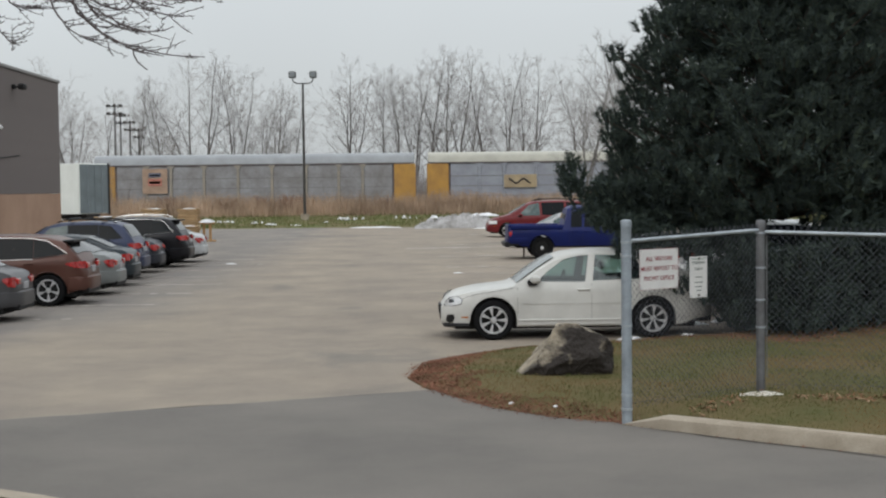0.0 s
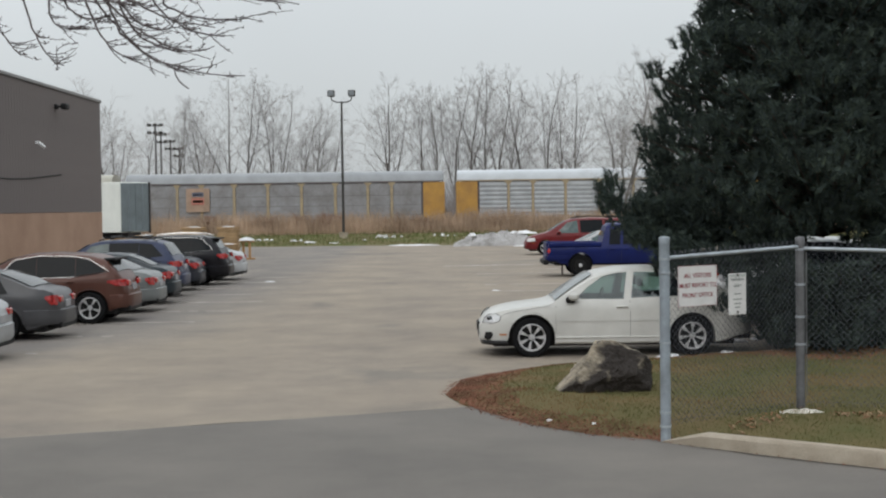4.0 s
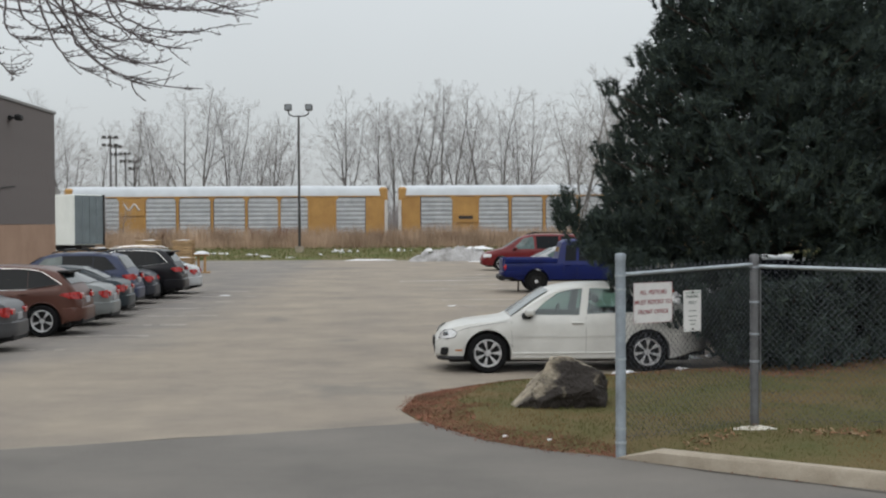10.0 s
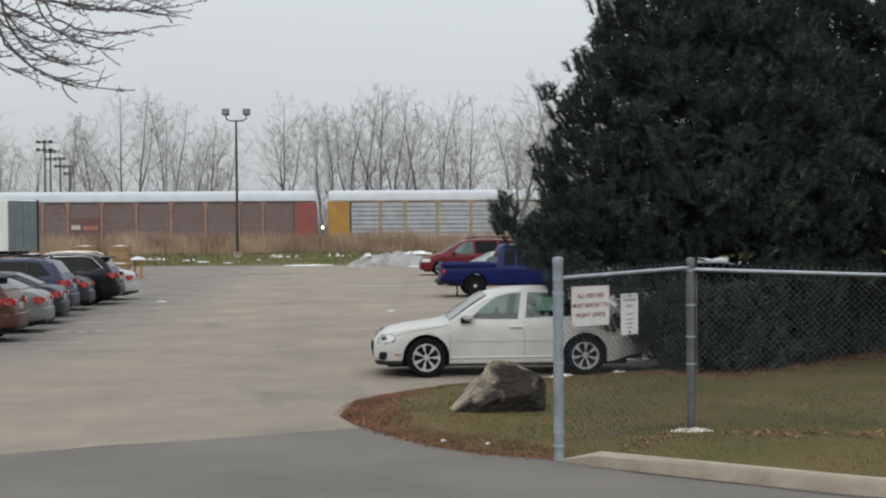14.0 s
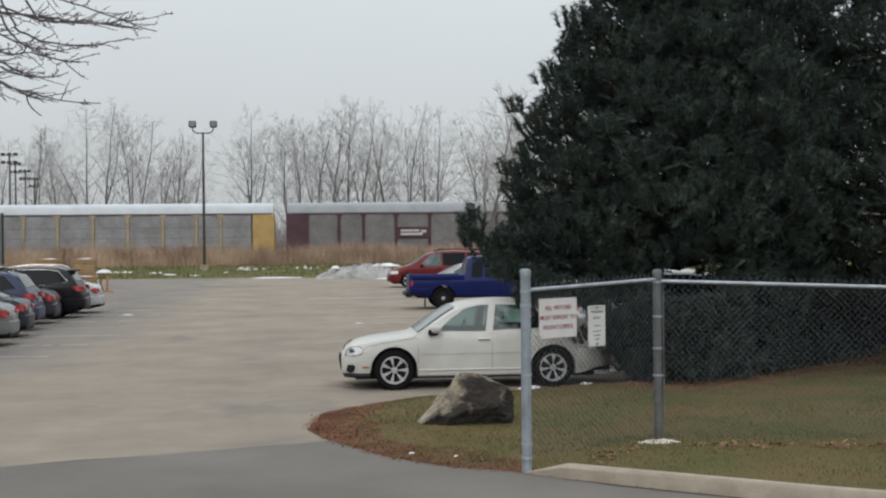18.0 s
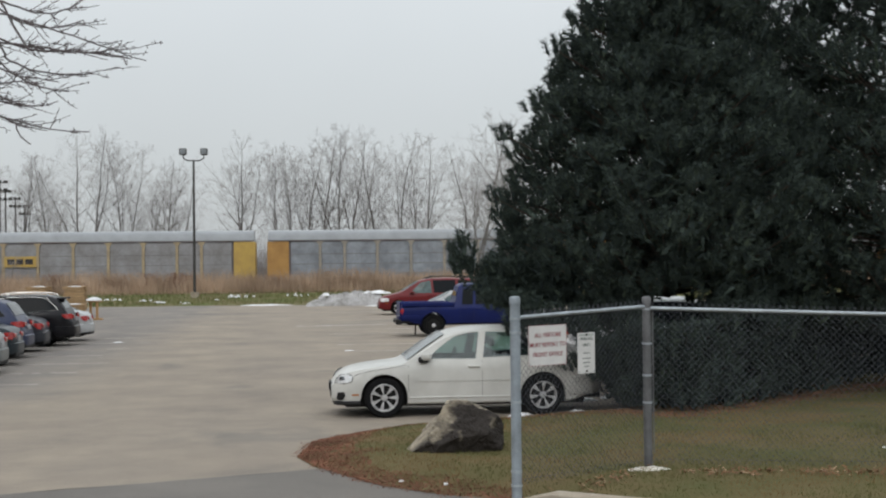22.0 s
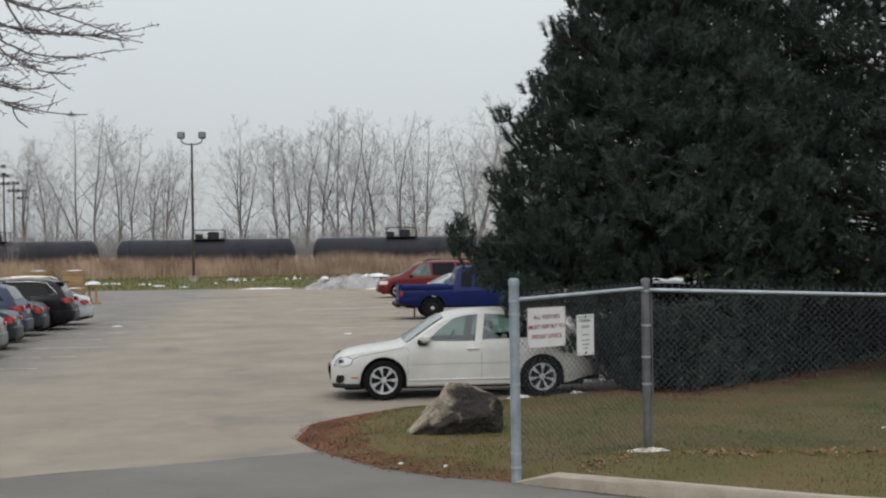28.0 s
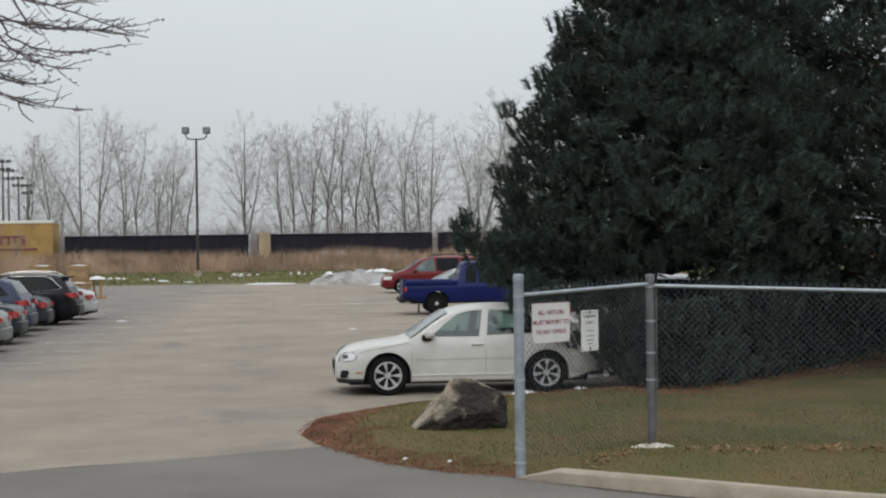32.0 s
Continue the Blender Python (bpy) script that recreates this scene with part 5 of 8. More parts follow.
# grey base colour painted in for the sky mirrored by the windshield
SHIELD_GLASS = mat("car_glass_sky", (0.17, 0.19, 0.19), 0.08, 0, 0.3, 2.5, 8, tint=(0.11, 0.13, 0.13), spec=0.5)
COMPACT = dict(SEDAN)
COMPACT.update(
    top=[(0, 0.43), (0.03, 0.55), (0.12, 0.66), (0.3, 0.735), (0.6, 0.785), (0.87, 0.812), (1.05, 0.825), (1.16, 0.855), (1.5, 1.095), (1.8, 1.285), (1.95, 1.33), (2.2, 1.37), (2.5, 1.388), (2.8, 1.385), (3.15, 1.35), (3.5, 1.24), (3.85, 1.06), (4.0, 1.03), (4.2, 0.99), (4.3, 0.72)],
    belt=[(0, 0.42), (0.2, 0.61), (0.5, 0.725), (0.9, 0.785), (1.25, 0.845), (1.6, 0.875), (2.5, 0.895), (3.9, 0.94), (4.2, 0.93), (4.3, 0.7)],
    windows=[[(1.51, 0.915), (1.72, 1.10), (1.94, 1.25), (2.12, 1.30), (2.34, 1.322), (2.27, 0.905)], [(2.39, 0.92), (2.45, 1.322), (2.85, 1.312), (3.10, 1.24), (3.28, 0.95)]],
    cabin=[(1.36, 0.72), (1.5, 0.95), (1.9, 1.24), (2.15, 1.305), (2.5, 1.325), (2.85, 1.315), (3.15, 1.22), (3.4, 0.95), (3.3, 0.72)],
    headlight=[(0.05, 0.545), (0.08, 0.625), (0.15, 0.68), (0.27, 0.69), (0.335, 0.645), (0.31, 0.575), (0.19, 0.545)],
    shield_glass=SHIELD_GLASS, shield=(1.2, 1.80), mirror=1.46, seam=1.2, gap=0.03)


def paint(name, color, metal=0.3):
    return mat("paint_" + name, color, 0.4, metal * 0.3, 0.12, 1.8, 200, tint=tuple(c * 0.82 for c in color), coat=0.28, spec=0.18)


def lower_trim(S, car):
    """Front bumper lamp and badge plate of the white saloon."""
    for s in (1, -1):
        fog = poly_patch(S, [(0.07, 0.30), (0.09, 0.40), (0.19, 0.41), (0.21, 0.36), (0.18, 0.29), (0.12, 0.275)], 0.012)
        part("fog_lamp", Geo().add([(x, s * y, z) for x, y, z in fog.v], fog.f), BLACK_PLASTIC, car, smooth=60)
        sill = [side_at(S, 1.2 + k * 0.175, 0.31, 0.004) for k in range(11)]
        part("sill_strip", Geo().tube([(x, s * y, z) for x, y, z in sill], 0.014, 6), paint("white", (0.6, 0.595, 0.567), 0.0), car, smooth=50)
    lip = [(S["x0"] - x, y * S["fw"](x), 0.235) for x, y in ((0.44, -0.97), (0.24, -0.97), (0.1, -0.94), (0.06, -0.85), (0.06, 0.85), (0.1, 0.94), (0.24, 0.97), (0.44, 0.97))]
    part("air_dam", Geo().tube(lip, 0.04, 6), BLACK_PLASTIC, car, smooth=50)
    for s in (1, -1):
        hl = S["headlight"] + S["headlight"][:1]
        rim_line = [side_at(S, x, z, 0.011) for x, z in hl]
        part("headlight_trim", Geo().tube([(x, s * y, z) for x, y, z in rim_line], 0.006, 5), PANEL_GAP, car)
        bulb = poly_patch(S, [(0.12, 0.585), (0.12, 0.645), (0.19, 0.655), (0.21, 0.6)], 0.016)
        part("lamp_reflector", Geo().add([(x, s * y, z) for x, y, z in bulb.v], bulb.f), mat("lamp_reflector", (0.3, 0.31, 0.32), 0.15, 0.8, 0.3), car, smooth=60)
        bonnet = [side_at(S, 0.34 + 0.82 * k / 8, S["fb"](0.34 + 0.82 * k / 8) - 0.004, 0.004) for k in range(9)]
        part("bonnet_seam", Geo().tube([(x, s * y, z) for x, y, z in bonnet], 0.0035, 4), PANEL_GAP, car)
    part("front_plate", Geo().box(S["x0"] - 0.02, S["x0"] + 0.03, -0.26, 0.26, 0.40, 0.52, 0.005), BLACK_PLASTIC, car, "black number plate holder")


def sill_trim(S, car):
    for s in (1, -1):
        sill = [(w[k][0], w[k][1] - 0.015) for w in S["windows"] for k in (0, -1)]
        top = [(x, z + 0.018) for w in S["windows"] for x, z in w[1:-1]]
        loop = sill[:1] + top + [(sill[-1][0] + 0.03, sill[-1][1] + 0.02)] + sill[::-1]
        dense = [(xa + (xb - xa) * q / 4, za + (zb - za) * q / 4) for (xa, za), (xb, zb) in zip(loop, loop[1:]) for q in range(4)] + loop[-1:]
        pts = [side_at(S, x, z, 0.006) for x, z in dense]
        part("window_trim", Geo().tube([(x, s * y, z) for x, y, z in pts], 0.0065, 5), CHROME, car)


def spoiler(S, car):
    x = S["rear"][0] + 0.02
    part("roof_spoiler", Geo().box(S["x0"] - x - 0.22, S["x0"] - x + 0.05, -S["fw"](x) * 0.68, S["fw"](x) * 0.68, S["ft"](x) - 0.02, S["ft"](x) + 0.035, 0.015), BLACK_PLASTIC, car)


def place(car, x, y, yaw):
    car.matrix_basis = pose(x, y, 0, 0, 0, yaw)
    return car


def scaled(S, k):
    """The same body at another overall length."""
    T = dict(S)
    for key in ("top", "belt", "width"):
        T[key] = [(x * k, v) for x, v in S[key]]
    T["windows"] = [[(x * k, z) for x, z in w] for w in S["windows"]]
    for key in ("L", "fa", "wb"):
        T[key] = S[key] * k
    T["r"] = S["r"]
    T["shield"], T["rear"] = tuple(v * k for v in S["shield"]), tuple(v * k for v in S["rear"])
    return T


def parked(S, near_y, rear_wheel_x, nose=-1, **kw):
    """Sets a car square to the row: its near side at near_y, its rear wheel at rear_wheel_x."""
    car = build_car(S, **kw)
    return place(car, rear_wheel_x + nose * S["wb"] / 2, near_y + S["W"] / 2, 180 if nose < 0 else 0)


def row_car(S, near_y, rear_x, size=0.94, turn=0.0, **kw):
    """Sets a car of the long row nose to the wall: its near side at near_y, its tail at rear_x."""
    car = build_car(S, **kw)
    car.matrix_basis = pose(rear_x - size * (S["L"] - S["fa"] - S["wb"] / 2), near_y + size * S["W"] / 2, 0, 0, 0, 180 + turn) @ Matrix.Scale(size, 4)
    return car


MID = scaled(SEDAN, 1.09)
MID["W"] = 1.82
parked(COMPACT, 21.25, 3.775, name="saloon_car", label="white compact saloon car parked beside the lawn corner", paint=paint("white", (0.6, 0.595, 0.567), 0.0), category="car", glass=GLASS_SEE, spokes=7, extras=lower_trim)
row_car(MID, 25.0, -7.36, name="saloon_car", label="dark grey saloon car with a low boot spoiler", paint=paint("grey", (0.075, 0.075, 0.08)), category="car", glass=CAR_GLASS)
row_car(MID, 21.2, -7.36, name="saloon_car", label="silver saloon car at the near end of the row", paint=paint("silver_b", (0.36, 0.37, 0.38)), category="car", glass=CAR_GLASS)
row_car(WAGON, 28.7, -6.95, name="crossover_car", label="copper-brown crossover wagon with star-spoked wheels", paint=paint("copper", (0.1, 0.043, 0.032)), category="car", glass=CAR_GLASS, spokes=5, extras=lambda S, c: (sill_trim(S, c), spoiler(S, c)))
row_car(MID, 31.4, -6.94, name="saloon_car", label="pale grey-green saloon car with chrome trim", paint=paint("sage", (0.20, 0.212, 0.212)), category="car", glass=CAR_GLASS)
row_car(MID, 34.2, -7.14, name="saloon_car", label="dark slate-blue saloon car", paint=paint("slate", (0.02, 0.03, 0.038)), category="car", glass=CAR_GLASS)
row_car(SUV, 36.9, -7.43, name="estate_suv", label="blue estate SUV with black roof bars", paint=paint("blue_grey", (0.034, 0.044, 0.09)), category="car", glass=CAR_GLASS, glass_front=GLASS_PALE_OPAQUE, rack="black")
row_car(SEDAN, 39.8, -7.5, name="saloon_car", label="charcoal saloon car beside a black SUV", paint=paint("charcoal", (0.03, 0.034, 0.045)), category="car", glass=CAR_GLASS)
row_car(SUV, 42.6, -7.1, name="suv", label="black SUV with chrome window trim", paint=paint("black", (0.006, 0.006, 0.009)), category="car", glass=CAR_GLASS, rack="chrome", extras=lambda S, c: (sill_trim(S, c), spoiler(S, c)))
row_car(MID, 45.4, -7.08, name="saloon_car", label="silver-white saloon car at the far end of the row", paint=paint("silver", (0.5, 0.51, 0.52)), category="car", glass=CAR_GLASS)
parked(VAN, 65.0, 4.53 + 3.03, name="minivan", label="red minivan with dark windows", paint=paint("red", (0.145, 0.014, 0.017), 0.1), category="car", glass=CAR_GLASS, glass_front=GLASS_PALE_OPAQUE, rack="black")
parked(SEDAN, 53.5, 7.2, name="saloon_car", label="silver saloon car half hidden behind the pickup", paint=paint("silver_c", (0.42, 0.43, 0.44)), category="car", glass=CAR_GLASS, glass_front=GLASS_PALE_OPAQUE)
parked(SUV, 26.4, 6.45, nose=1, name="suv", label="white SUV half hidden by the pines", paint=paint("white_b", (0.78, 0.79, 0.8), 0.0), category="car", glass=CAR_GLASS)


def pickup():
    """A small pickup with its tail to the aisle: cab, open bed, tailgate, bumper."""
    L, W, fa, wb, r = 4.9, 1.79, 0.85, 2.96, 0.375
    blue = mat("paint_pickup_blue", (0.0035, 0.011, 0.095), 0.5, 0.0, 0.2, 1.8, 200, tint=(0.003, 0.008, 0.07), coat=0.12, spec=0.2)
    S = dict(L=L, W=W, fa=fa, wb=wb, r=r, sill=0.42, lamp=0.1,
             top=[(0, 0.7), (0.03, 0.92), (0.2, 1.0), (1.2, 1.06), (1.3, 1.1), (1.85, 1.66), (2.1, 1.75), (2.75, 1.76), (2.98, 1.70), (3.05, 1.08), (3.1, 1.02), (4.82, 1.02), (4.9, 1.0)],
             belt=[(0, 0.68), (0.2, 0.95), (1.3, 1.01), (2.9, 1.02), (3.1, 1.0), (4.9, 0.99)],
             width=[(0, 0.74), (0.12, 0.84), (0.5, 0.88), (1.2, 0.89), (4.0, 0.89), (4.9, 0.86)],
             windows=[[(1.55, 1.06), (1.95, 1.52), (2.35, 1.6), (2.4, 1.06)], [(2.48, 1.06), (2.45, 1.6), (2.8, 1.58), (2.85, 1.06)]],
             shield=(1.35, 1.82), rear=(2.99, 3.03))

    def extra(S, car):
        x0 = S["x0"]
        for s in (1, -1):
            part("bed_side", Geo().box(x0 - 4.86, x0 - 3.1, min(s * 0.8, s * 0.885), max(s * 0.8, s * 0.885), 0.99, 1.15, 0.03), blue, car)
        part("hub_cap", Geo().lathe([(0.0, -0.012), (0.05, -0.006), (0.06, 0.0)], 14, "y", (x0 - S["fa"] - S["wb"], -S["W"] / 2 + 0.0, S["r"])), ALLOY, car, smooth=50)
        part("tailgate", Geo().box(x0 - 4.93, x0 - 4.87, -0.78, 0.78, 0.5, 1.15, 0.02), blue, car)
        part("step_bumper", Geo().box(x0 - 5.05, x0 - 4.86, -0.85, 0.85, 0.42, 0.58, 0.03), BLACK_PLASTIC, car, "black step bumper")
        part("jack_leg", Geo().tube([(x0 - 4.3, 0.6, 0.0), (x0 - 4.3, 0.6, 0.4)], 0.03, 6), RAIL_STEEL, car)
        part("bed_liner", Geo().box(x0 - 4.8, x0 - 3.12, -0.78, 0.78, 1.03, 1.045), DARK_GAP, car)
    car = build_car(S, name="pickup_truck", label="deep blue pickup truck backed into its stall", paint=blue, category="truck", glass=CAR_GLASS, rim=mat("steel_rim", (0.014, 0.014, 0.014), 0.7, 0.0, 0.2, spec=0.2), spokes=0, extras=extra)
    return place(car, 4.29 + wb / 2, 44.95 + W / 2, 0)


pickup()

# ---- fence, signs, boulder ----
WIRE = mat("fence_wire", (0.088, 0.094, 0.112), 0.65, 0.3, 0.2)
POST_BLUE = mat("weathered_post", (0.33, 0.375, 0.42), 0.6, 0.3, 0.35, 4, 30, 0.1, tint=(0.2, 0.225, 0.245))
POST_GREY = mat("old_grey_post", (0.17, 0.172, 0.18), 0.65, 0.3, 0.35, 5, 30, 0.1, tint=(0.105, 0.105, 0.11))
SIGN_WHITE = mat("sign_white", (0.66, 0.65, 0.64), 0.5, 0, 0.12, 5, 40)
SIGN_RED = mat("sign_red", (0.25, 0.035, 0.045), 0.55, 0, 0.1)
POLE_DARK_BOLT = mat("rusty_bolt", (0.06, 0.045, 0.04), 0.7, 0.4, 0.3)
SIGN_GREEN = mat("sign_grey_green", (0.14, 0.17, 0.15), 0.55, 0, 0.1)
A, B, C = Vector((2.13, 13.56)), Vector((3.78, 14.70)), Vector((9.6, 13.25))


def chain_panel(fence, p0, p1, z0, top0, top1):
    """Woven wire between two posts: crossing diagonal wires with twisted ends above the rail."""
    length = (p1 - p0).length
    d = (p1 - p0) / length
    g = Geo()
    step, rw = 0.072, 0.0019

    def at(u, v):
        zt = top0 + (top1 - top0) * u / length
        zb = z0
        p = p0 + d * u
        return Vector((p.x, p.y, zb + (zt - zb) * v))
    hh = (top0 + top1) / 2 - z0
    k = -hh
    while k < length:
        for s in (1, -1):
            u0, u1 = (k, k + hh) if s > 0 else (k + hh, k)
            lo, hi = max(min(u0, u1), 0), min(max(u0, u1), length)
            if hi <= lo:
                continue
            va = (lo - u0) / (u1 - u0)
            vb = (hi - u0) / (u1 - u0)
            a, b = at(lo, va), at(hi, vb)
            off = Vector((-d.y, d.x, 0)) * (0.004 * s)
            g.tube([a + off, b + off], rw, 3, False)
        k += step
    part("chain_link_mesh", g, WIRE, fence, "galvanised chain-link mesh")
    tips = Geo()
    u = 0.0
    while u < length:
        a = at(u, 1.0)
        for s in (-0.012, 0.012):
            tips.tube([a, a + Vector((d.x * s, d.y * s, 0.068))], 0.0042, 3, False)
        u += step
    tagged(part("wire_fringe", tips, WIRE, fence), "twisted wire ends above the rail", kind="stuff")
    part("top_rail", Geo().tube([at(0, 1.0), at(length, 1.0)], 0.021, 8), STEEL_GALV, fence, smooth=50)
    part("bottom_wire", Geo().tube([at(0, 0.03), at(length, 0.03)], 0.0022, 4), WIRE, fence)


def fence_post(fence, p, z0, z1, r, material, bands):
    po = part("post", Geo().tube([(p.x, p.y, z0 - 0.2), (p.x, p.y, z1 - 0.03)], r, 16), material, fence, smooth=50)
    part("post_cap", Geo().lathe([(r + 0.004, -0.05), (r + 0.004, 0.012), (r * 0.85, 0.026), (0.0, 0.032)], 16, "z", (p.x, p.y, z1 - 0.04)), material, po, smooth=50)
    for z in bands:
        part("tension_band", Geo().lathe([(r + 0.001, z - 0.012), (r + 0.006, z - 0.01), (r + 0.006, z + 0.01), (r + 0.001, z + 0.012)], 16, "z", (p.x, p.y, 0)), STEEL_GALV, po, smooth=50)
    return po


fence = thing("chain_link_fence", Matrix(), "galvanised chain-link fence with round steel posts on the lawn", "fence")
fence_post(fence, A, 0.03, 2.08, 0.052, POST_BLUE, (0.16, 0.3, 1.0, 1.7, 1.84))
fence_post(fence, B, 0.12, 2.03, 0.048, POST_GREY, (0.85, 1.15, 1.5, 1.88))
part("tension_bar", Geo().box(B.x + 0.055, B.x + 0.066, B.y - 0.03, B.y - 0.02, 0.3, 1.85, 0.0), POST_GREY, fence)
fence_post(fence, C, 0.12, 1.82, 0.048, POST_GREY, (0.85, 1.5))
chain_panel(fence, A, B, 0.16, 1.85, 1.91)
chain_panel(fence, B, C, 0.17, 1.89, 1.70)


def words(text, size, material, parent, m, name="lettering", bold=0.006):
    cu = bpy.data.curves.new(name, "FONT")
    cu.body, cu.size, cu.align_x, cu.align_y, cu.extrude, cu.offset = text, size, "CENTER", "CENTER", 0.001, bold * size
    cu.resolution_u = 3
    tmp = bpy.data.objects.new("tmp", cu)
    scene.collection.objects.link(tmp)
    bpy.context.view_layer.update()
    me = bpy.data.meshes.new_from_object(tmp.evaluated_get(bpy.context.evaluated_depsgraph_get()))
    bpy.data.objects.remove(tmp)
    me.materials.clear()
    me.materials.append(material)
    ob = new(name, me)
    ob.parent = parent
    ob.matrix_basis = m
    return ob


def fence_sign(u, z, w, h, lines, material, name, label, rims=None, header=None):
    """A flat metal plate wired to the fence, u metres from the first post."""
    d = (B - A).normalized()
    p = A + d * u + Vector((d.y, -d.x)) * 0.022
    yaw = math.degrees(math.atan2(d.y, d.x))
    s = thing(name, pose(p.x, p.y, z, 0, 0, yaw), label, "sign")
    part("plate", Geo().box(-w / 2, w / 2, -0.004, 0.002, -h / 2, h / 2, 0.001), SIGN_WHITE, s)
    if rims:
        e = 0.0035
        for x0, x1, z0, z1 in ((-w / 2, w / 2, h / 2 - e, h / 2), (-w / 2, w / 2, -h / 2, -h / 2 + e), (-w / 2, -w / 2 + e, -h / 2, h / 2), (w / 2 - e, w / 2, -h / 2, h / 2)):
            part("border", Geo().box(x0, x1, -0.0055, -0.0045, z0, z1), rims, s)
    if header:      # a faded band across the head, and a dark bolt above and below
        part("header_band", Geo().box(-w * 0.42, w * 0.42, -0.0055, -0.0045, h / 2 - 0.035, h / 2 - 0.012), mat("sign_faded_band", (0.42, 0.46, 0.43), 0.6, 0, 0.2), s)
        for zz in (h / 2 - 0.02, -h / 2 + 0.025):
            part("bolt", Geo().tube([(0, -0.012, zz), (0, 0.02, zz)], 0.012, 8), POLE_DARK_BOLT, s)
    for text, size, zz in lines:
        if text:
            words(text, size, material, s, pose(0, -0.006, zz, 90, 0, 0))
        else:
            part("lettering_bar", Geo().box(-w * size, w * size, -0.0065, -0.0045, zz - 0.005, zz + 0.005), material, s)
    for x in (-w / 2 + 0.02, w / 2 - 0.02):
        for zz in (-h / 2 + 0.02, h / 2 - 0.02):
            part("tie_bolt", Geo().tube([(x, -0.009, zz), (x, 0.02, zz)], 0.007, 6), STEEL_GALV, s)
    return s


fence_sign(0.435, 1.555, 0.55, 0.415, [("ALL VISITORS", 0.064, 0.105), ("MUST REPORT TO", 0.064, 0.005), ("FRONT OFFICE", 0.064, -0.095)], SIGN_RED, "visitor_sign", "white metal sign with red capital letters on the fence", SIGN_RED)
fence_sign(1.01, 1.445, 0.26, 0.43, [("PARKING", 0.046, 0.15), ("ONLY", 0.046, 0.085), ("", 0.2, 0.0), ("", 0.24, -0.055), ("", 0.2, -0.1), ("", 0.14, -0.14)], SIGN_GREEN, "parking_sign", "narrow white metal parking sign on the fence", header=SIGN_GREEN)

STONE = mat("boulder_stone", (0.385, 0.33, 0.25), 0.9, 0, 0.6, 5.5, 30, 1.0, tint=(0.12, 0.10, 0.075))


def weather_and_shade_stone():
    """A dark lichen-black crust with a ragged edge over the broken faces of the stone; its low spots paint in the shade
    underneath.
    """
    t = STONE.node_tree
    b = t.nodes["Principled BSDF"]
    src = b.inputs["Base Color"].links[0].from_socket
    co = t.nodes.new("ShaderNodeTexCoord")
    n = t.nodes.new("ShaderNodeTexNoise")
    n.inputs["Scale"].default_value, n.inputs["Detail"].default_value = 5.0, 7.0
    ds = []
    # the two lowest spots put the shade under the ridge into the colour
    for at, reach in (((0.14, -0.32, 0.38), 0.30), ((0.20, -0.34, 0.22), 0.30), ((0.36, -0.36, 0.05), 0.46), ((-0.2, -0.42, 0.03), 0.36), ((-0.12, 0.0, 0.56), 0.11)):
        d = t.nodes.new("ShaderNodeVectorMath")
        d.operation = "DISTANCE"
        d.inputs[1].default_value = at
        q = t.nodes.new("ShaderNodeMath")
        q.operation = "DIVIDE"
        q.inputs[1].default_value = reach
        t.links.new(co.outputs["Object"], d.inputs[0])
        t.links.new(d.outputs["Value"], q.inputs[0])
        ds.append(q.outputs[0])
    ad = t.nodes.new("ShaderNodeMath")
    near = ds[0]
    for d in ds[1:]:
        mn = t.nodes.new("ShaderNodeMath")
        mn.operation = "MINIMUM"
        t.links.new(near, mn.inputs[0])
        t.links.new(d, mn.inputs[1])
        near = mn.outputs[0]
    ad.operation = "MULTIPLY_ADD"
    ad.inputs[1].default_value = 1.6
    t.links.new(co.outputs["Object"], n.inputs["Vector"])
    t.links.new(n.outputs[0], ad.inputs[0])
    t.links.new(near, ad.inputs[2])
    r = t.nodes.new("ShaderNodeValToRGB")
    r.color_ramp.elements[0].position, r.color_ramp.elements[1].position = 0.78, 0.98
    r.color_ramp.elements[0].color, r.color_ramp.elements[1].color = (0, 0, 0, 1), (1, 1, 1, 1)
    h = t.nodes.new("ShaderNodeMath")
    h.operation = "MULTIPLY"
    h.inputs[1].default_value = 0.5
    t.links.new(ad.outputs[0], h.inputs[0])
    t.links.new(h.outputs[0], r.inputs[0])
    mx = t.nodes.new("ShaderNodeMix")
    mx.data_type = "RGBA"
    mx.inputs[6].default_value = (0.022, 0.017, 0.014, 1)
    t.links.new(r.outputs[0], mx.inputs[0])
    t.links.new(src, mx.inputs[7])
    t.links.new(mx.outputs[2], b.inputs["Base Color"])


weather_and_shade_stone()


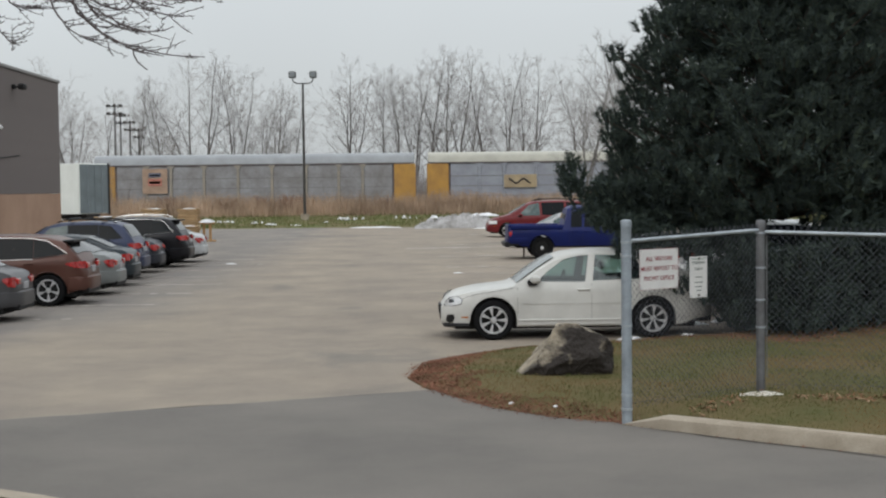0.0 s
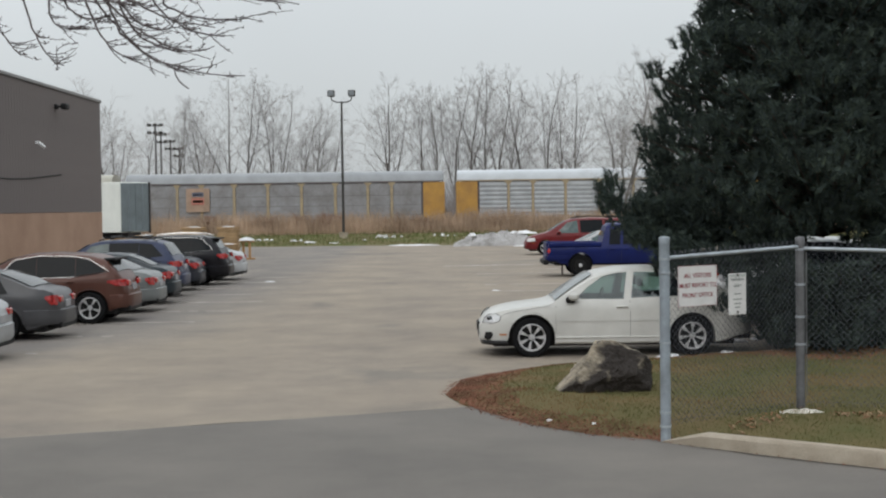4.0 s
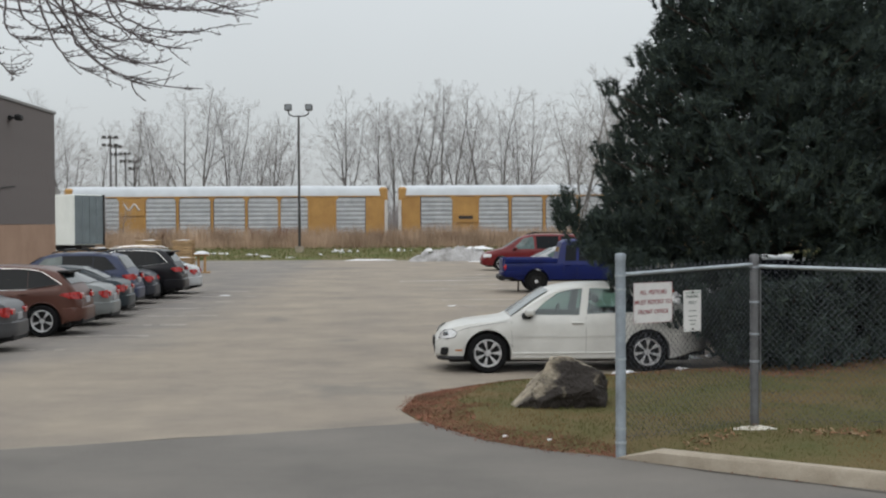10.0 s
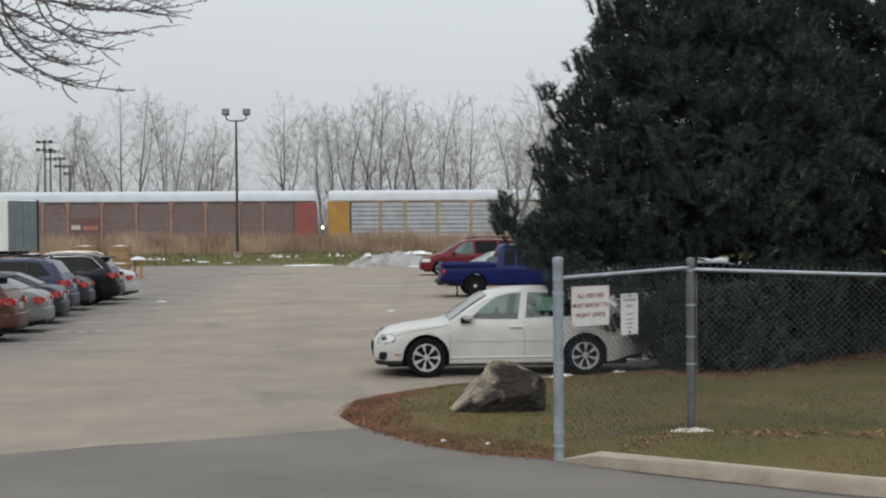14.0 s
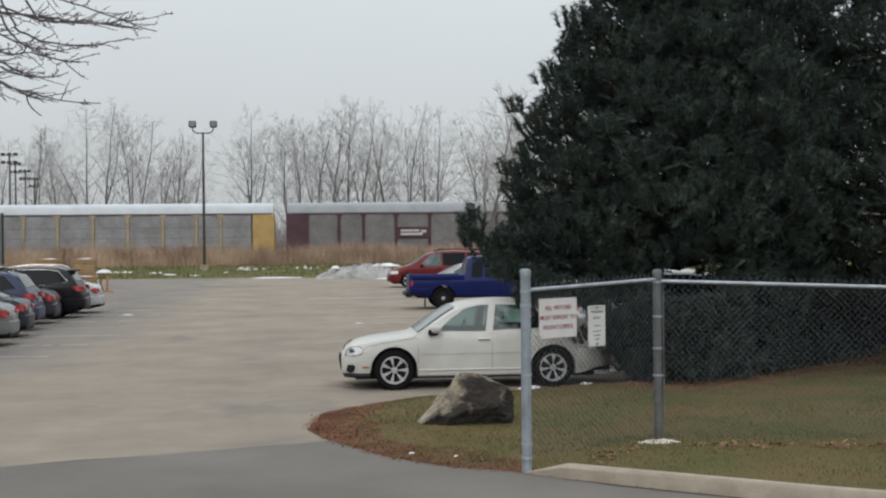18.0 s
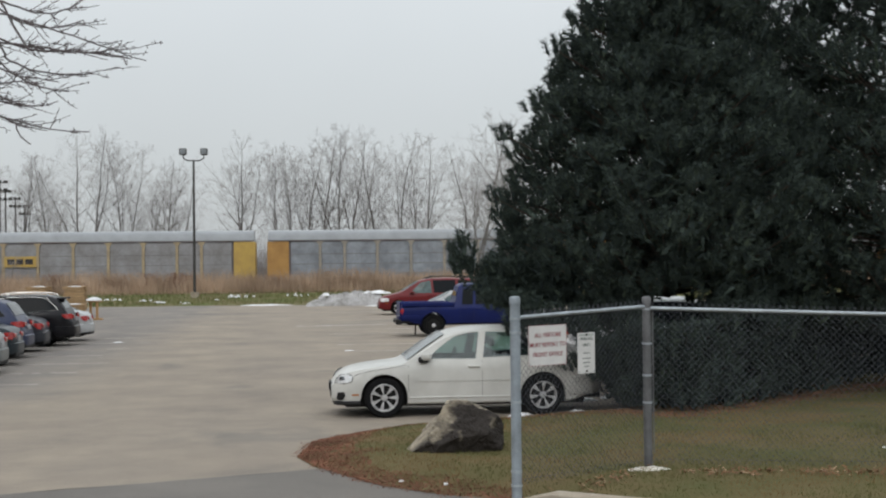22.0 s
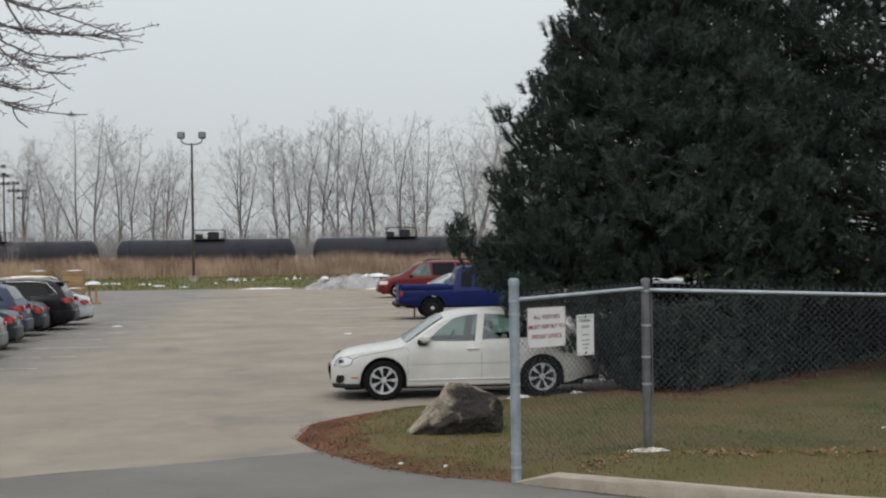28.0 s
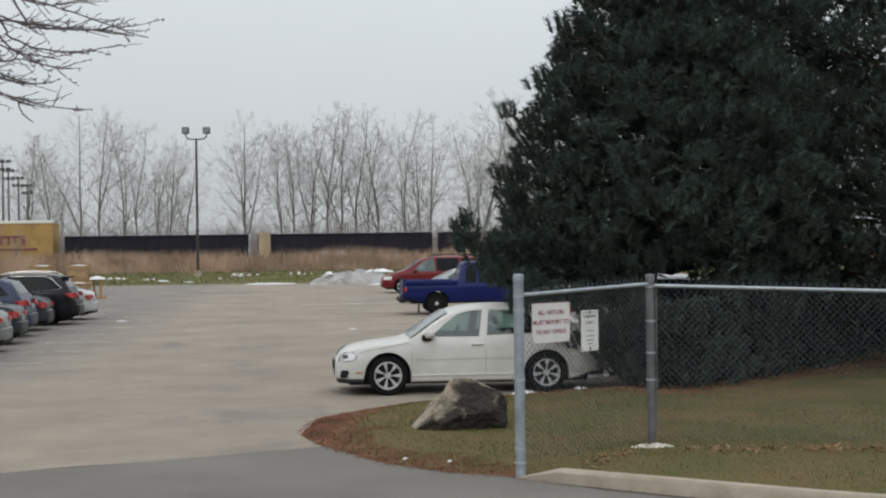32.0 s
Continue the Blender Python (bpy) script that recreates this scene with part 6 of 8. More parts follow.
def boulder():
    """A field stone: a long ridge falling to a low toe, broken back underneath along its front."""
    core = Vector((0.02, 0.0, 0.2))
    # outward facing of each broken face, and a point on it
    front = [((-0.30, -0.70, 0.65), (-0.22, -0.33, 0.29)), ((0.05, -0.80, 0.60), (0.12, -0.30, 0.42)), ((0.10, -0.90, -0.42), (0.0, -0.41, 0.20)), ((-0.45, -0.85, -0.28), (-0.42, -0.32, 0.10)),
             ((0.62, -0.76, 0.18), (0.40, -0.30, 0.3)), ((0.98, 0.0, -0.18), (0.53, 0, 0.27)), ((0.0, 1.0, 0.15), (0, 0.42, 0.2)), ((0.7, 0.7, 0.1), (0.36, 0.3, 0.2))]
    toe = front + [((-0.62, 0.0, 0.78), (-0.40, 0, 0.20)), ((-0.9, 0.0, 0.2), (-0.63, 0, 0.03)), ((0.2, 0.0, 1.0), (0.0, 0, 0.44)), ((-0.8, 0.6, 0.3), (-0.45, 0.25, 0.1))]
    block = front + [((-0.85, 0.2, 0.5), (-0.17, 0, 0.47)), ((-0.5, 0.1, 0.87), (-0.10, 0, 0.56)), ((0.02, 0.1, 1.0), (0.04, 0, 0.595)), ((0.42, 0.0, 0.91), (0.25, 0, 0.535)), ((0.72, 0.1, 0.68), (0.47, 0, 0.41))]
    toe, block = ([(Vector(n).normalized(), Vector(p)) for n, p in f] for f in (toe, block))
    bm = bmesh.new()
    bmesh.ops.create_icosphere(bm, subdivisions=6, radius=1.0)

    def reach(n, faces):
        r = 0.9
        for ax, p in faces:
            k = n.dot(ax)
            if k > 0.02:
                r = min(r, (p - core).dot(ax) / k)
        return r
    for v in bm.verts:
        n = v.co.normalized()
        r = max(reach(n, toe), reach(n, block))
        r *= 1 + 0.05 * noise.noise(n * 2.3 + Vector((4, 1, 2))) + 0.055 * noise.noise(n * 5.5) - 0.06 * abs(noise.noise(n * 9 + Vector((1, 7, 3)))) + 0.025 * noise.noise(n * 19) + 0.012 * noise.noise(n * 40)
        q = core + n * r
        v.co = (q.x, q.y, max(q.z, -0.1))
    me = bpy.data.meshes.new("boulder")
    bm.to_mesh(me)
    bm.free()
    me.materials.append(STONE)
    me.shade_smooth()
    me.set_sharp_from_angle(angle=radians(40))
    ob = new("boulder", me)
    ob.matrix_basis = pose(1.84, 16.5, 0.06, 0, 0, 4) @ Matrix.Diagonal((1.08, 1.05, 1.12, 1))
    return tagged(ob, "large grey-tan boulder resting on the grass corner", "boulder")


boulder()

# ---- lamp pole, floodlights, trailer, pallets ----
POLE_DARK = mat("dark_pole", (0.05, 0.048, 0.045), 0.6, 0.2, 0.3)
LENS = mat("flood_lens", (0.2, 0.22, 0.24), 0.15, 0.2, 0.2, coat=1.0)
lamp = thing("lamp_post", pose(-7.52, 95.0, 0.28), "tall dark lamp post with two floodlight heads on the verge", "street lamp")
part("pole", Geo().tube([(0, 0, 0.3), (0, 0, 9.55)], [0.1, 0.07], 12), POLE_DARK, lamp, smooth=50)
part("footing", Geo().tube([(0, 0, -0.4), (0, 0, 0.42)], 0.3, 14), CONCRETE, lamp, "concrete footing", smooth=50)
part("cross_arm", Geo().tube([(-0.72, 0, 9.95), (-0.68, 0, 9.65), (-0.4, 0, 9.5), (0, 0, 9.5), (0.4, 0, 9.5), (0.68, 0, 9.65), (0.72, 0, 9.95)], 0.045, 8), POLE_DARK, lamp, smooth=50)
for s in (-0.72, 0.72):
    hd = part("lamp_head", Geo().box(s - 0.25, s + 0.25, -0.2, 0.18, 9.88, 10.34, 0.05), POLE_DARK, lamp)
    part("lens", Geo().box(s - 0.19, s + 0.19, -0.215, -0.195, 9.94, 10.28, 0.01), LENS, hd)


def sports_light(x, y, top, half):
    f = thing("sports_floodlight", pose(x, y, -0.3), "far sports-field floodlight mast with rows of lamps", "floodlight", "sports floodlights")
    part("mast", Geo().tube([(0, 0, 0), (0, 0, top + 0.3)], [0.16, 0.09], 8), mat("grey_mast", (0.16, 0.16, 0.165), 0.6, 0.2, 0.2), f, smooth=50)
    for z in (top, top - 0.85):
        part("lamp_bar", Geo().box(-half, half, -0.05, 0.05, z - 0.04, z + 0.04), POLE_DARK, f)
        for k in (-1, 0, 1):
            c = k * half * 0.72
            part("lamp_head", Geo().box(c - half * 0.26, c + half * 0.26, -0.35, -0.05, z, z + 0.26, 0.05), POLE_DARK, f)


sports_light(-32.5, 150, 12.0, 0.9)
sports_light(-32.75, 154, 11.2, 0.7)
sports_light(-32.1, 156, 10.5, 0.65)
sports_light(-32.3, 162, 9.9, 0.6)

TRAILER_WHITE = mat("trailer_white", (0.76, 0.78, 0.74), 0.5, 0, 0.12, 1.2, 20, tint=(0.68, 0.70, 0.66))
TRAILER_GREY = mat("trailer_door", (0.19, 0.225, 0.24), 0.5, 0.2, 0.25, 1.2, 20)
trailer = thing("semi_trailer", pose(-19.55, 80.4, 0, 0, 0, 153), "white box semi-trailer with grey rear doors", "trailer")
part("box", Geo().box(0.06, 12.0, -2.6, 0.0, 1.1, 4.1, 0.03), TRAILER_WHITE, trailer)
for a, b in ((-1.29, -0.04), (-2.56, -1.31)):
    dr = part("rear_door", Geo().box(0.0, 0.055, a, b, 1.15, 4.05, 0.01), TRAILER_GREY, trailer, "grey rear door")
    part("lock_rod", Geo().tube([(-0.02, (a + b) / 2, 1.2), (-0.02, (a + b) / 2, 4.0)], 0.015, 5), STEEL_GALV, dr)
part("door_frame", Geo().box(-0.03, 0.05, -2.66, -2.5, 1.05, 4.12, 0.01), BOGIE, trailer)
part("bumper_bar", Geo().box(0.0, 0.12, -2.4, -0.2, 0.5, 0.6, 0.01), BOGIE, trailer)
part("chassis", Geo().box(0.1, 11.8, -1.9, -0.7, 0.75, 1.1, 0.02), BOGIE, trailer)
for x in (1.2, 2.5, 11.0):
    for y in (-0.3, -2.3):
        part("wheel", Geo().lathe([(0.0, -0.14), (0.3, -0.14), (0.5, -0.12), (0.5, 0.12), (0.3, 0.14), (0.0, 0.14)], 20, "y", (x, y, 0.5)), RUBBER, trailer, smooth=40)

PALLET_WOOD = mat("pallet_wood", (0.50, 0.35, 0.195), 0.9, 0, 0.35, 2.5, 30, 0.3, tint=(0.34, 0.225, 0.12), per=0.5)


def pallet_meshes():
    deck = Geo().box(-0.6, 0.6, -0.062, 0.062, 0.115, 0.135, 0.004).mesh("deck_board")
    runner = Geo().box(-0.02, 0.02, -0.5, 0.5, 0.02, 0.114, 0.004).mesh("runner")
    foot = Geo().box(-0.6, 0.6, -0.05, 0.05, 0.0, 0.019, 0.004).mesh("bottom_board")
    for m in (deck, runner, foot):
        m.materials.append(PALLET_WOOD)
    return deck, runner, foot


PALLET = pallet_meshes()


def pallet(x, y, z, yaw):
    p = thing("wooden_pallet", pose(x, y, z, 0, 0, yaw), "weathered yellow wooden shipping pallet stacked by the lot", "pallet", "pallets by the lot")
    for k in range(7):
        part("deck_board", PALLET[0], None, p, m=pose(0, -0.44 + 0.1467 * k, 0))
    for xx in (-0.56, 0.0, 0.56):
        part("runner", PALLET[1], None, p, m=pose(xx, 0, 0))
    for yy in (-0.44, 0.0, 0.44):
        part("bottom_board", PALLET[2], None, p, m=pose(0, yy, 0))


PALLET_TOPS = []
for (px, py, n, yaw0) in ((-11.4, 69.5, 11, 93), (-13.3, 70.2, 11, 86), (-11.0, 66.8, 5, 96), (-17.6, 72.0, 7, 82), (-16.2, 71.8, 8, 102), (-18.9, 72.5, 7, 95)):
    for k in range(n):
        pallet(px + 0.04 * math.sin(k * 2.3), py, 0.001 + 0.136 * k, yaw0 + 2.5 * math.sin(k * 1.7))
    PALLET_TOPS.append((px, py, 0.001 + 0.136 * n))

barrier = thing("wooden_barrier", pose(-9.75, 64.6, 0, 0, 0, 8), "low yellow wooden barrier stand capped with old snow", "barrier")
BAR_WOOD = mat("barrier_wood", (0.46, 0.27, 0.12), 0.85, 0, 0.3, 4, 30)
part("upright", Geo().box(0.08, 0.2, -0.06, 0.06, 0.0, 0.82, 0.01), BAR_WOOD, barrier)
part("upright", Geo().box(-0.22, -0.1, 0.25, 0.37, 0.0, 0.8, 0.01), BAR_WOOD, barrier)
part("beam", Geo().box(-0.35, 0.35, -0.1, 0.4, 0.82, 0.9, 0.01), BAR_WOOD, barrier)
part("foot", Geo().box(-0.3, 0.4, -0.3, -0.2, 0.0, 0.08, 0.01), BAR_WOOD, barrier)
part("snow_cap", Geo().lathe([(0.0, 0.16), (0.2, 0.13), (0.33, 0.06), (0.38, 0.0)], 12, "z", (0, 0.12, 0.9)), SNOW, barrier, smooth=60)


# ---- small lamps beyond the track, seen between passing railcars ----
LAMP_GLOW = bpy.data.materials.new("signal_glow")
LAMP_GLOW.use_nodes = True
LAMP_GLOW.node_tree.nodes["Principled BSDF"].inputs["Emission Color"].default_value = (1.0, 0.93, 0.84, 1)
LAMP_GLOW.node_tree.nodes["Principled BSDF"].inputs["Emission Strength"].default_value = 3.0
for sx, sz in ((-2.15, 2.32), (-13.22, 2.29)):
    sig = thing("signal_lamp", pose(sx, 127.0, -0.4), "small white lamp on a dark stake beyond the track", "signal lamp", "lamps beyond the track")
    part("stake", Geo().tube([(0, 0, -0.2), (0, 0, sz + 0.28)], 0.05, 8), POLE_DARK, sig, smooth=50)
    part("housing", Geo().tube([(0, 0.16, sz + 0.4), (0, -0.08, sz + 0.4)], 0.17, 14), POLE_DARK, sig, smooth=50)
    part("lens", Geo().lathe([(0.0, -0.13), (0.08, -0.115), (0.14, -0.085)], 14, "y", (0, 0, sz + 0.4)), LAMP_GLOW, sig, "glowing white lens", smooth=60)

# ---- bare trees behind the track ----
BARK = mat("bare_bark", (0.19, 0.175, 0.167), 0.95, 0, 0.3, 3, 30, tint=(0.135, 0.125, 0.118))
TWIG = mat("bare_twig", (0.34, 0.32, 0.31), 0.95, 0, 0.25, 1, 9)


def rod(V, Fc, a, b, ra, rb, n=3):
    """Adds a thin tapered rod to flat lists."""
    d = (b - a)
    L = d.length
    if L < 1e-5:
        return
    d /= L
    u = d.orthogonal().normalized()
    w = d.cross(u)
    i0 = len(V)
    for p, r in ((a, ra), (b, rb)):
        for k in range(n):
            c, s = math.cos(2 * math.pi * k / n), math.sin(2 * math.pi * k / n)
            V.append(tuple(p + (u * c + w * s) * r))
    for k in range(n):
        Fc.append((i0 + k, i0 + (k + 1) % n, i0 + n + (k + 1) % n, i0 + n + k))


def bare_tree_meshes(seed, spread, limbs, lean):
    """Limb mesh and twig mesh of one leafless tree, 16.5 m tall: a trunk that forks low into rising limbs, side branches, fine twigs."""
    rnd = random.Random(seed)
    TV, TF, WV, WF = [], [], [], []
    up = Vector((0, 0, 1))
    H = 16.5

    def grow(p, d, length, r, level, first=0.15):
        segs = (9, 5, 3, 1)[level]
        V, Fc = (TV, TF) if level < 2 else (WV, WF)
        thin = (0.017, 0.011, 0.007, 0.0052)[level]
        wander = (0.065, 0.09, 0.12, 0.14)[level]
        lift = (0.045, 0.07, 0.03, 0.0)[level]
        pts, rs, ds = [p.copy()], [r], [d.copy()]
        for i in range(segs):
            d = (d.lerp(up, lift) + Vector((rnd.gauss(0, 1), rnd.gauss(0, 1), rnd.gauss(0, 0.5))) * wander).normalized()
            p = p + d * (length / segs)
            pts.append(p.copy())
            ds.append(d.copy())
            rs.append(max(r * (1 - 0.92 * ((i + 1) / segs) ** 0.8), thin))
        for i in range(segs):
            rod(V, Fc, pts[i], pts[i + 1], rs[i], rs[i + 1], 6 if level == 0 else 3)
        if level == 3:
            return pts, rs, ds
        kids = (17, 7, 5)[level] if length > 0.5 else 3
        turn = rnd.uniform(0, 6.28)
        for k in range(kids):
            f = first + (0.98 - first) * (k + rnd.uniform(0.1, 0.9)) / kids
            i = min(int(f * segs), segs - 1)
            at = pts[i].lerp(pts[i + 1], f * segs - i)
            dd = ds[i + 1]
            u = dd.orthogonal().normalized()
            w = dd.cross(u)
            turn += 2.4 + rnd.uniform(-0.6, 0.6)
            ang = spread * rnd.uniform(0.75, 1.25)
            nd = (dd * math.cos(ang) + (u * math.cos(turn) + w * math.sin(turn)) * math.sin(ang)).normalized()
            if level == 0:
                ln = min(length, H) * 0.33 * math.sin(math.pi * (0.24 + 0.70 * f)) ** 0.9 * rnd.uniform(0.75, 1.2)
            else:
                ln = length * (0, 0.5, 0.48)[level] * (1.1 - 0.5 * f) * rnd.uniform(0.7, 1.25)
            grow(at, nd, ln, max(rs[i] * 0.5, thin), level + 1)
        return pts, rs, ds
    pts, rs, ds = grow(Vector((0, 0, -0.3)), (up + Vector((rnd.gauss(0, 0.04), rnd.gauss(0, 0.04), 0))).normalized(), H, H * 0.0105, 0, 0.11)
    turn = rnd.uniform(0, 6.28)
    for k in range(limbs):
        f = 0.1 + 0.34 * (k + rnd.uniform(0.0, 0.8)) / limbs
        i = int(f * 9)
        at = pts[i].lerp(pts[i + 1], f * 9 - i)
        turn += 2.4 + rnd.uniform(-0.4, 0.4)
        ang = lean * rnd.uniform(0.65, 1.3)
        d = (up * math.cos(ang) + Vector((math.cos(turn), math.sin(turn), 0)) * math.sin(ang)).normalized()
        grow(at, d, H * (1 - f) * rnd.uniform(0.72, 0.92), rs[i] * 0.72, 0, 0.12)
    t = bpy.data.meshes.new("limbs")
    t.from_pydata(TV, [], TF)
    t.shade_smooth()
    t.materials.append(BARK)
    w = bpy.data.meshes.new("twigs")
    w.from_pydata(WV, [], WF)
    w.materials.append(TWIG)
    return t, w


TREE_KINDS = [bare_tree_meshes(*k) for k in ((11, 0.85, 1, 0.3), (12, 0.8, 1, 0.36), (23, 0.9, 2, 0.5), (14, 0.82, 1, 0.3), (15, 0.82, 3, 0.45), (16, 0.8, 2, 0.3), (17, 0.9, 1, 0.42))]


def bare_tree(kind, x, y, yaw, size=1.0, label="leafless grey-brown tree standing behind the railway"):
    t = thing("bare_tree", pose(x, y, -0.3, 0, 0, yaw) @ Matrix.Scale(size, 4), label, "tree", "trees behind the railway")
    part("trunk", TREE_KINDS[kind][0], None, t)
    part("crown", TREE_KINDS[kind][1], None, t)
    return t


rt = random.Random(5)
# where each trunk stands along the line, how tall it is, and its habit
TRUNKS = [(-62, 15, 1), (-55, 16, 2), (-49, 15, 0), (-43.5, 16, 4), (-36.8, 16.6, 4), (-32.6, 13.5, 6), (-28.6, 15, 5), (-26.9, 14.6, 3), (-23.5, 16.6, 0), (-21.4, 17.2, 3), (-19.3, 16, 1), (-17.9, 15.6, 6), (-15.4, 13.6, 5),
          (-13.9, 14, 3), (-12.6, 13.2, 6), (-6.6, 16.4, 4), (-2.3, 15.8, 1), (-1.1, 15.5, 3), (0.6, 16.4, 5), (2.4, 17.4, 3), (3.7, 17.6, 0), (5.3, 17.2, 6), (6.5, 15.2, 3), (8.2, 15.8, 2), (10.6, 16.8, 1), (11.8, 14.5, 3), (13.4, 16.2, 0),
          (17.5, 15.5, 5), (21, 16, 2), (26, 15, 4), (32, 16, 1), (38, 15, 0)]
for x, top, kind in TRUNKS:
    bare_tree(kind, x, 146 + rt.uniform(-1.5, 1.5), rt.uniform(0, 360), top / 16.3)
for i, x in enumerate((-58, -41, -30, -17, 14)):
    bare_tree((i * 2 + 1) % 7, x, 172 + rt.uniform(-4, 8), rt.uniform(0, 360), 0.78)
bare_tree(4, 11.8, 92, 40, 0.76, "leafless tree with fine twigs beside the pines")
bare_tree(5, 14.6, 96, 130, 0.84, "leafless tree with fine twigs beside the pines")


def thicket():
    """Grey brushwood between the track and the trees."""
    rnd = random.Random(8)
    V, Fc = [], []
    for _ in range(5800):
        x, y = rnd.uniform(-72, 42), rnd.uniform(127, 141)
        h = rnd.uniform(3.2, 6.9) * (0.85 + 0.4 * noise.noise((x * 0.13, y * 0.2, 0)))
        p = Vector((x, y, -0.4))
        d = Vector((rnd.uniform(-0.35, 0.35), rnd.uniform(-0.3, 0.3), 1))
        q = p + d * h * 0.55
        rod(V, Fc, p, q, 0.018, 0.012)
        for _k in range(4):
            e = q + Vector((rnd.uniform(-0.6, 0.6), rnd.uniform(-0.4, 0.4), rnd.uniform(0.2, 0.85))) * h * 0.5
            rod(V, Fc, p.lerp(q, rnd.uniform(0.3, 1)), e, 0.014, 0.009)
    me = bpy.data.meshes.new("brushwood")
    me.from_pydata(V, [], Fc)
    me.materials.append(mat("brushwood", (0.30, 0.27, 0.26), 0.95, 0, 0.3, 0.4, 6))
    tagged(new("brushwood", me), "grey leafless brushwood along the far side of the track", "brush", kind="stuff")


thicket()

# ---- dry growth on the bank and the green verge ----
STRAW = island_mat("dry_stalks", [(0.34, 0.245, 0.175), (0.40, 0.295, 0.21), (0.36, 0.26, 0.185), (0.43, 0.325, 0.24), (0.31, 0.215, 0.152)], 0.9, 0.1, 0.35)
GREEN_BLADE = island_mat("verge_blades", [(0.07, 0.10, 0.03), (0.11, 0.13, 0.045), (0.17, 0.14, 0.07), (0.09, 0.115, 0.035)], 0.9, 0.1)
LAWN_BLADE = island_mat("lawn_blades", [(0.080, 0.094, 0.032), (0.108, 0.112, 0.04), (0.145, 0.124, 0.055), (0.084, 0.097, 0.032), (0.158, 0.13, 0.066)], 0.9, 0.1)


def blades(name, label, material, spots, seed, kind="stuff"):
    """Upright blades at (x, y, z, height, width), each a bent strip of three triangles' worth."""
    rnd = random.Random(seed)
    V, Fc = [], []
    for x, y, z, h, w in spots:
        a = rnd.uniform(0, math.pi)
        cx, sy = math.cos(a) * w / 2, math.sin(a) * w / 2
        lx, ly = rnd.uniform(-0.35, 0.35) * h, rnd.uniform(-0.35, 0.35) * h
        i = len(V)
        V += [(x - cx, y - sy, z), (x + cx, y + sy, z), (x + lx * 0.4 + cx * 0.8, y + ly * 0.4 + sy * 0.8, z + h * 0.6), (x + lx * 0.4 - cx * 0.8, y + ly * 0.4 - sy * 0.8, z + h * 0.6), (x + lx, y + ly, z + h)]
        Fc += [(i, i + 1, i + 2, i + 3), (i + 3, i + 2, i + 4)]
    me = bpy.data.meshes.new(name)
    me.from_pydata(V, [], Fc)
    me.materials.append(material)
    return tagged(new(name, me), label, "grass", kind=kind)


rg = random.Random(21)
spots = []
while len(spots) < 60000:
    x, y = rg.uniform(-70, 45), rg.uniform(100.0, 113)
    k = noise.noise((x * 0.16, y * 0.35, 7))
    h = rg.uniform(0.7, 1.75) * (1.0 + 0.35 * k) * (0.55 if y < 101.5 else 1)
    spots.append((x, y, ground_height(y) - 0.1, h + 0.1, rg.uniform(0.02, 0.05)))
blades("dry_stalks", "tall dry brown grass and weed stalks on the bank", STRAW, spots, 3)
spots = [(x, y, ground_height(y) - 0.05, rg.uniform(0.08, 0.3), rg.uniform(0.02, 0.05)) for x, y in ((rg.uniform(-45, 30), rg.uniform(85.5, 102)) for _ in range(26000))]
blades("verge_grass", "short green verge grass between the lot and the bank", GREEN_BLADE, spots, 4)
spots = []
while len(spots) < 95000:
    x, y = rg.uniform(0, 11.5), rg.uniform(8.5, 25.0)
    if not inside(x, y, ISLAND) or rg.random() > 1.25 - x / 17:
        continue
    d = edge_far(x, y, ISLAND)
    if d < (0.55 if y > 16.4 else 0.2) + 0.3 * noise.noise((x, y, 0)) and x < 6 and not (x > 2.3 and y < 15):
        continue
    spots.append((x, y, island_z(x, y) - 0.01, rg.uniform(0.012, 0.042) * (1.2 + 0.5 * noise.noise((x * 0.8, y * 0.8, 5))), rg.uniform(0.004, 0.009)))
DULL_BLADE = island_mat("straw_blades", [(0.18, 0.122, 0.058), (0.21, 0.145, 0.07), (0.15, 0.1, 0.046), (0.235, 0.165, 0.085)], 0.9, 0.1)


def lawn_bias(x, y):
    """Straw-dry behind the fence and towards the pines, greener on the strip along the kerb."""
    if x > 2.3 and y < 14.55 - 0.25 * (x - 3.78):
        return -0.35
    if x < 2.9 and y < 17.4:
        return 0.42 - 0.62 * min(edge_far(x, y, ISLAND), 1.1)
    return 0.0 if x < 2.6 else (-0.34 if y < 16.5 else (-0.2 if y < 18 else 0.04))


dry = [noise.noise((p[0] * 0.55, p[1] * 0.55, 9)) + 0.5 * noise.noise((p[0] * 1.7, p[1] * 1.7, 4)) + rg.gauss(0, 0.07) + lawn_bias(p[0], p[1]) > 0.0 for p in spots]
blades("lawn_grass", "patchy green winter lawn grass", LAWN_BLADE, [p for p, k in zip(spots, dry) if not k], 5)
blades("straw_grass", "dead straw-coloured patches of the lawn", DULL_BLADE, [p for p, k in zip(spots, dry) if k], 8)
spots = [(x, y, 0.085, rg.uniform(0.02, 0.06), rg.uniform(0.005, 0.009)) for x, y in ((rg.uniform(-6, -2.3), rg.uniform(8.6, 10.9)) for _ in range(9000)) if inside(x, y, [(-2.3, 9.45), (-3.05, 10.02), (-3.64, 10.4), (-5.05, 10.95), (-8.5, 12), (-8.5, 6), (-2, 6)])]
blades("lawn_grass", "green grass in the lawn corner", GREEN_BLADE, spots, 6)

MULCH = island_mat("mulch_chips", [(0.165, 0.070, 0.046), (0.19, 0.087, 0.058), (0.135, 0.056, 0.038), (0.215, 0.118, 0.078), (0.175, 0.074, 0.047)], 0.95, 0.1, 1.5)


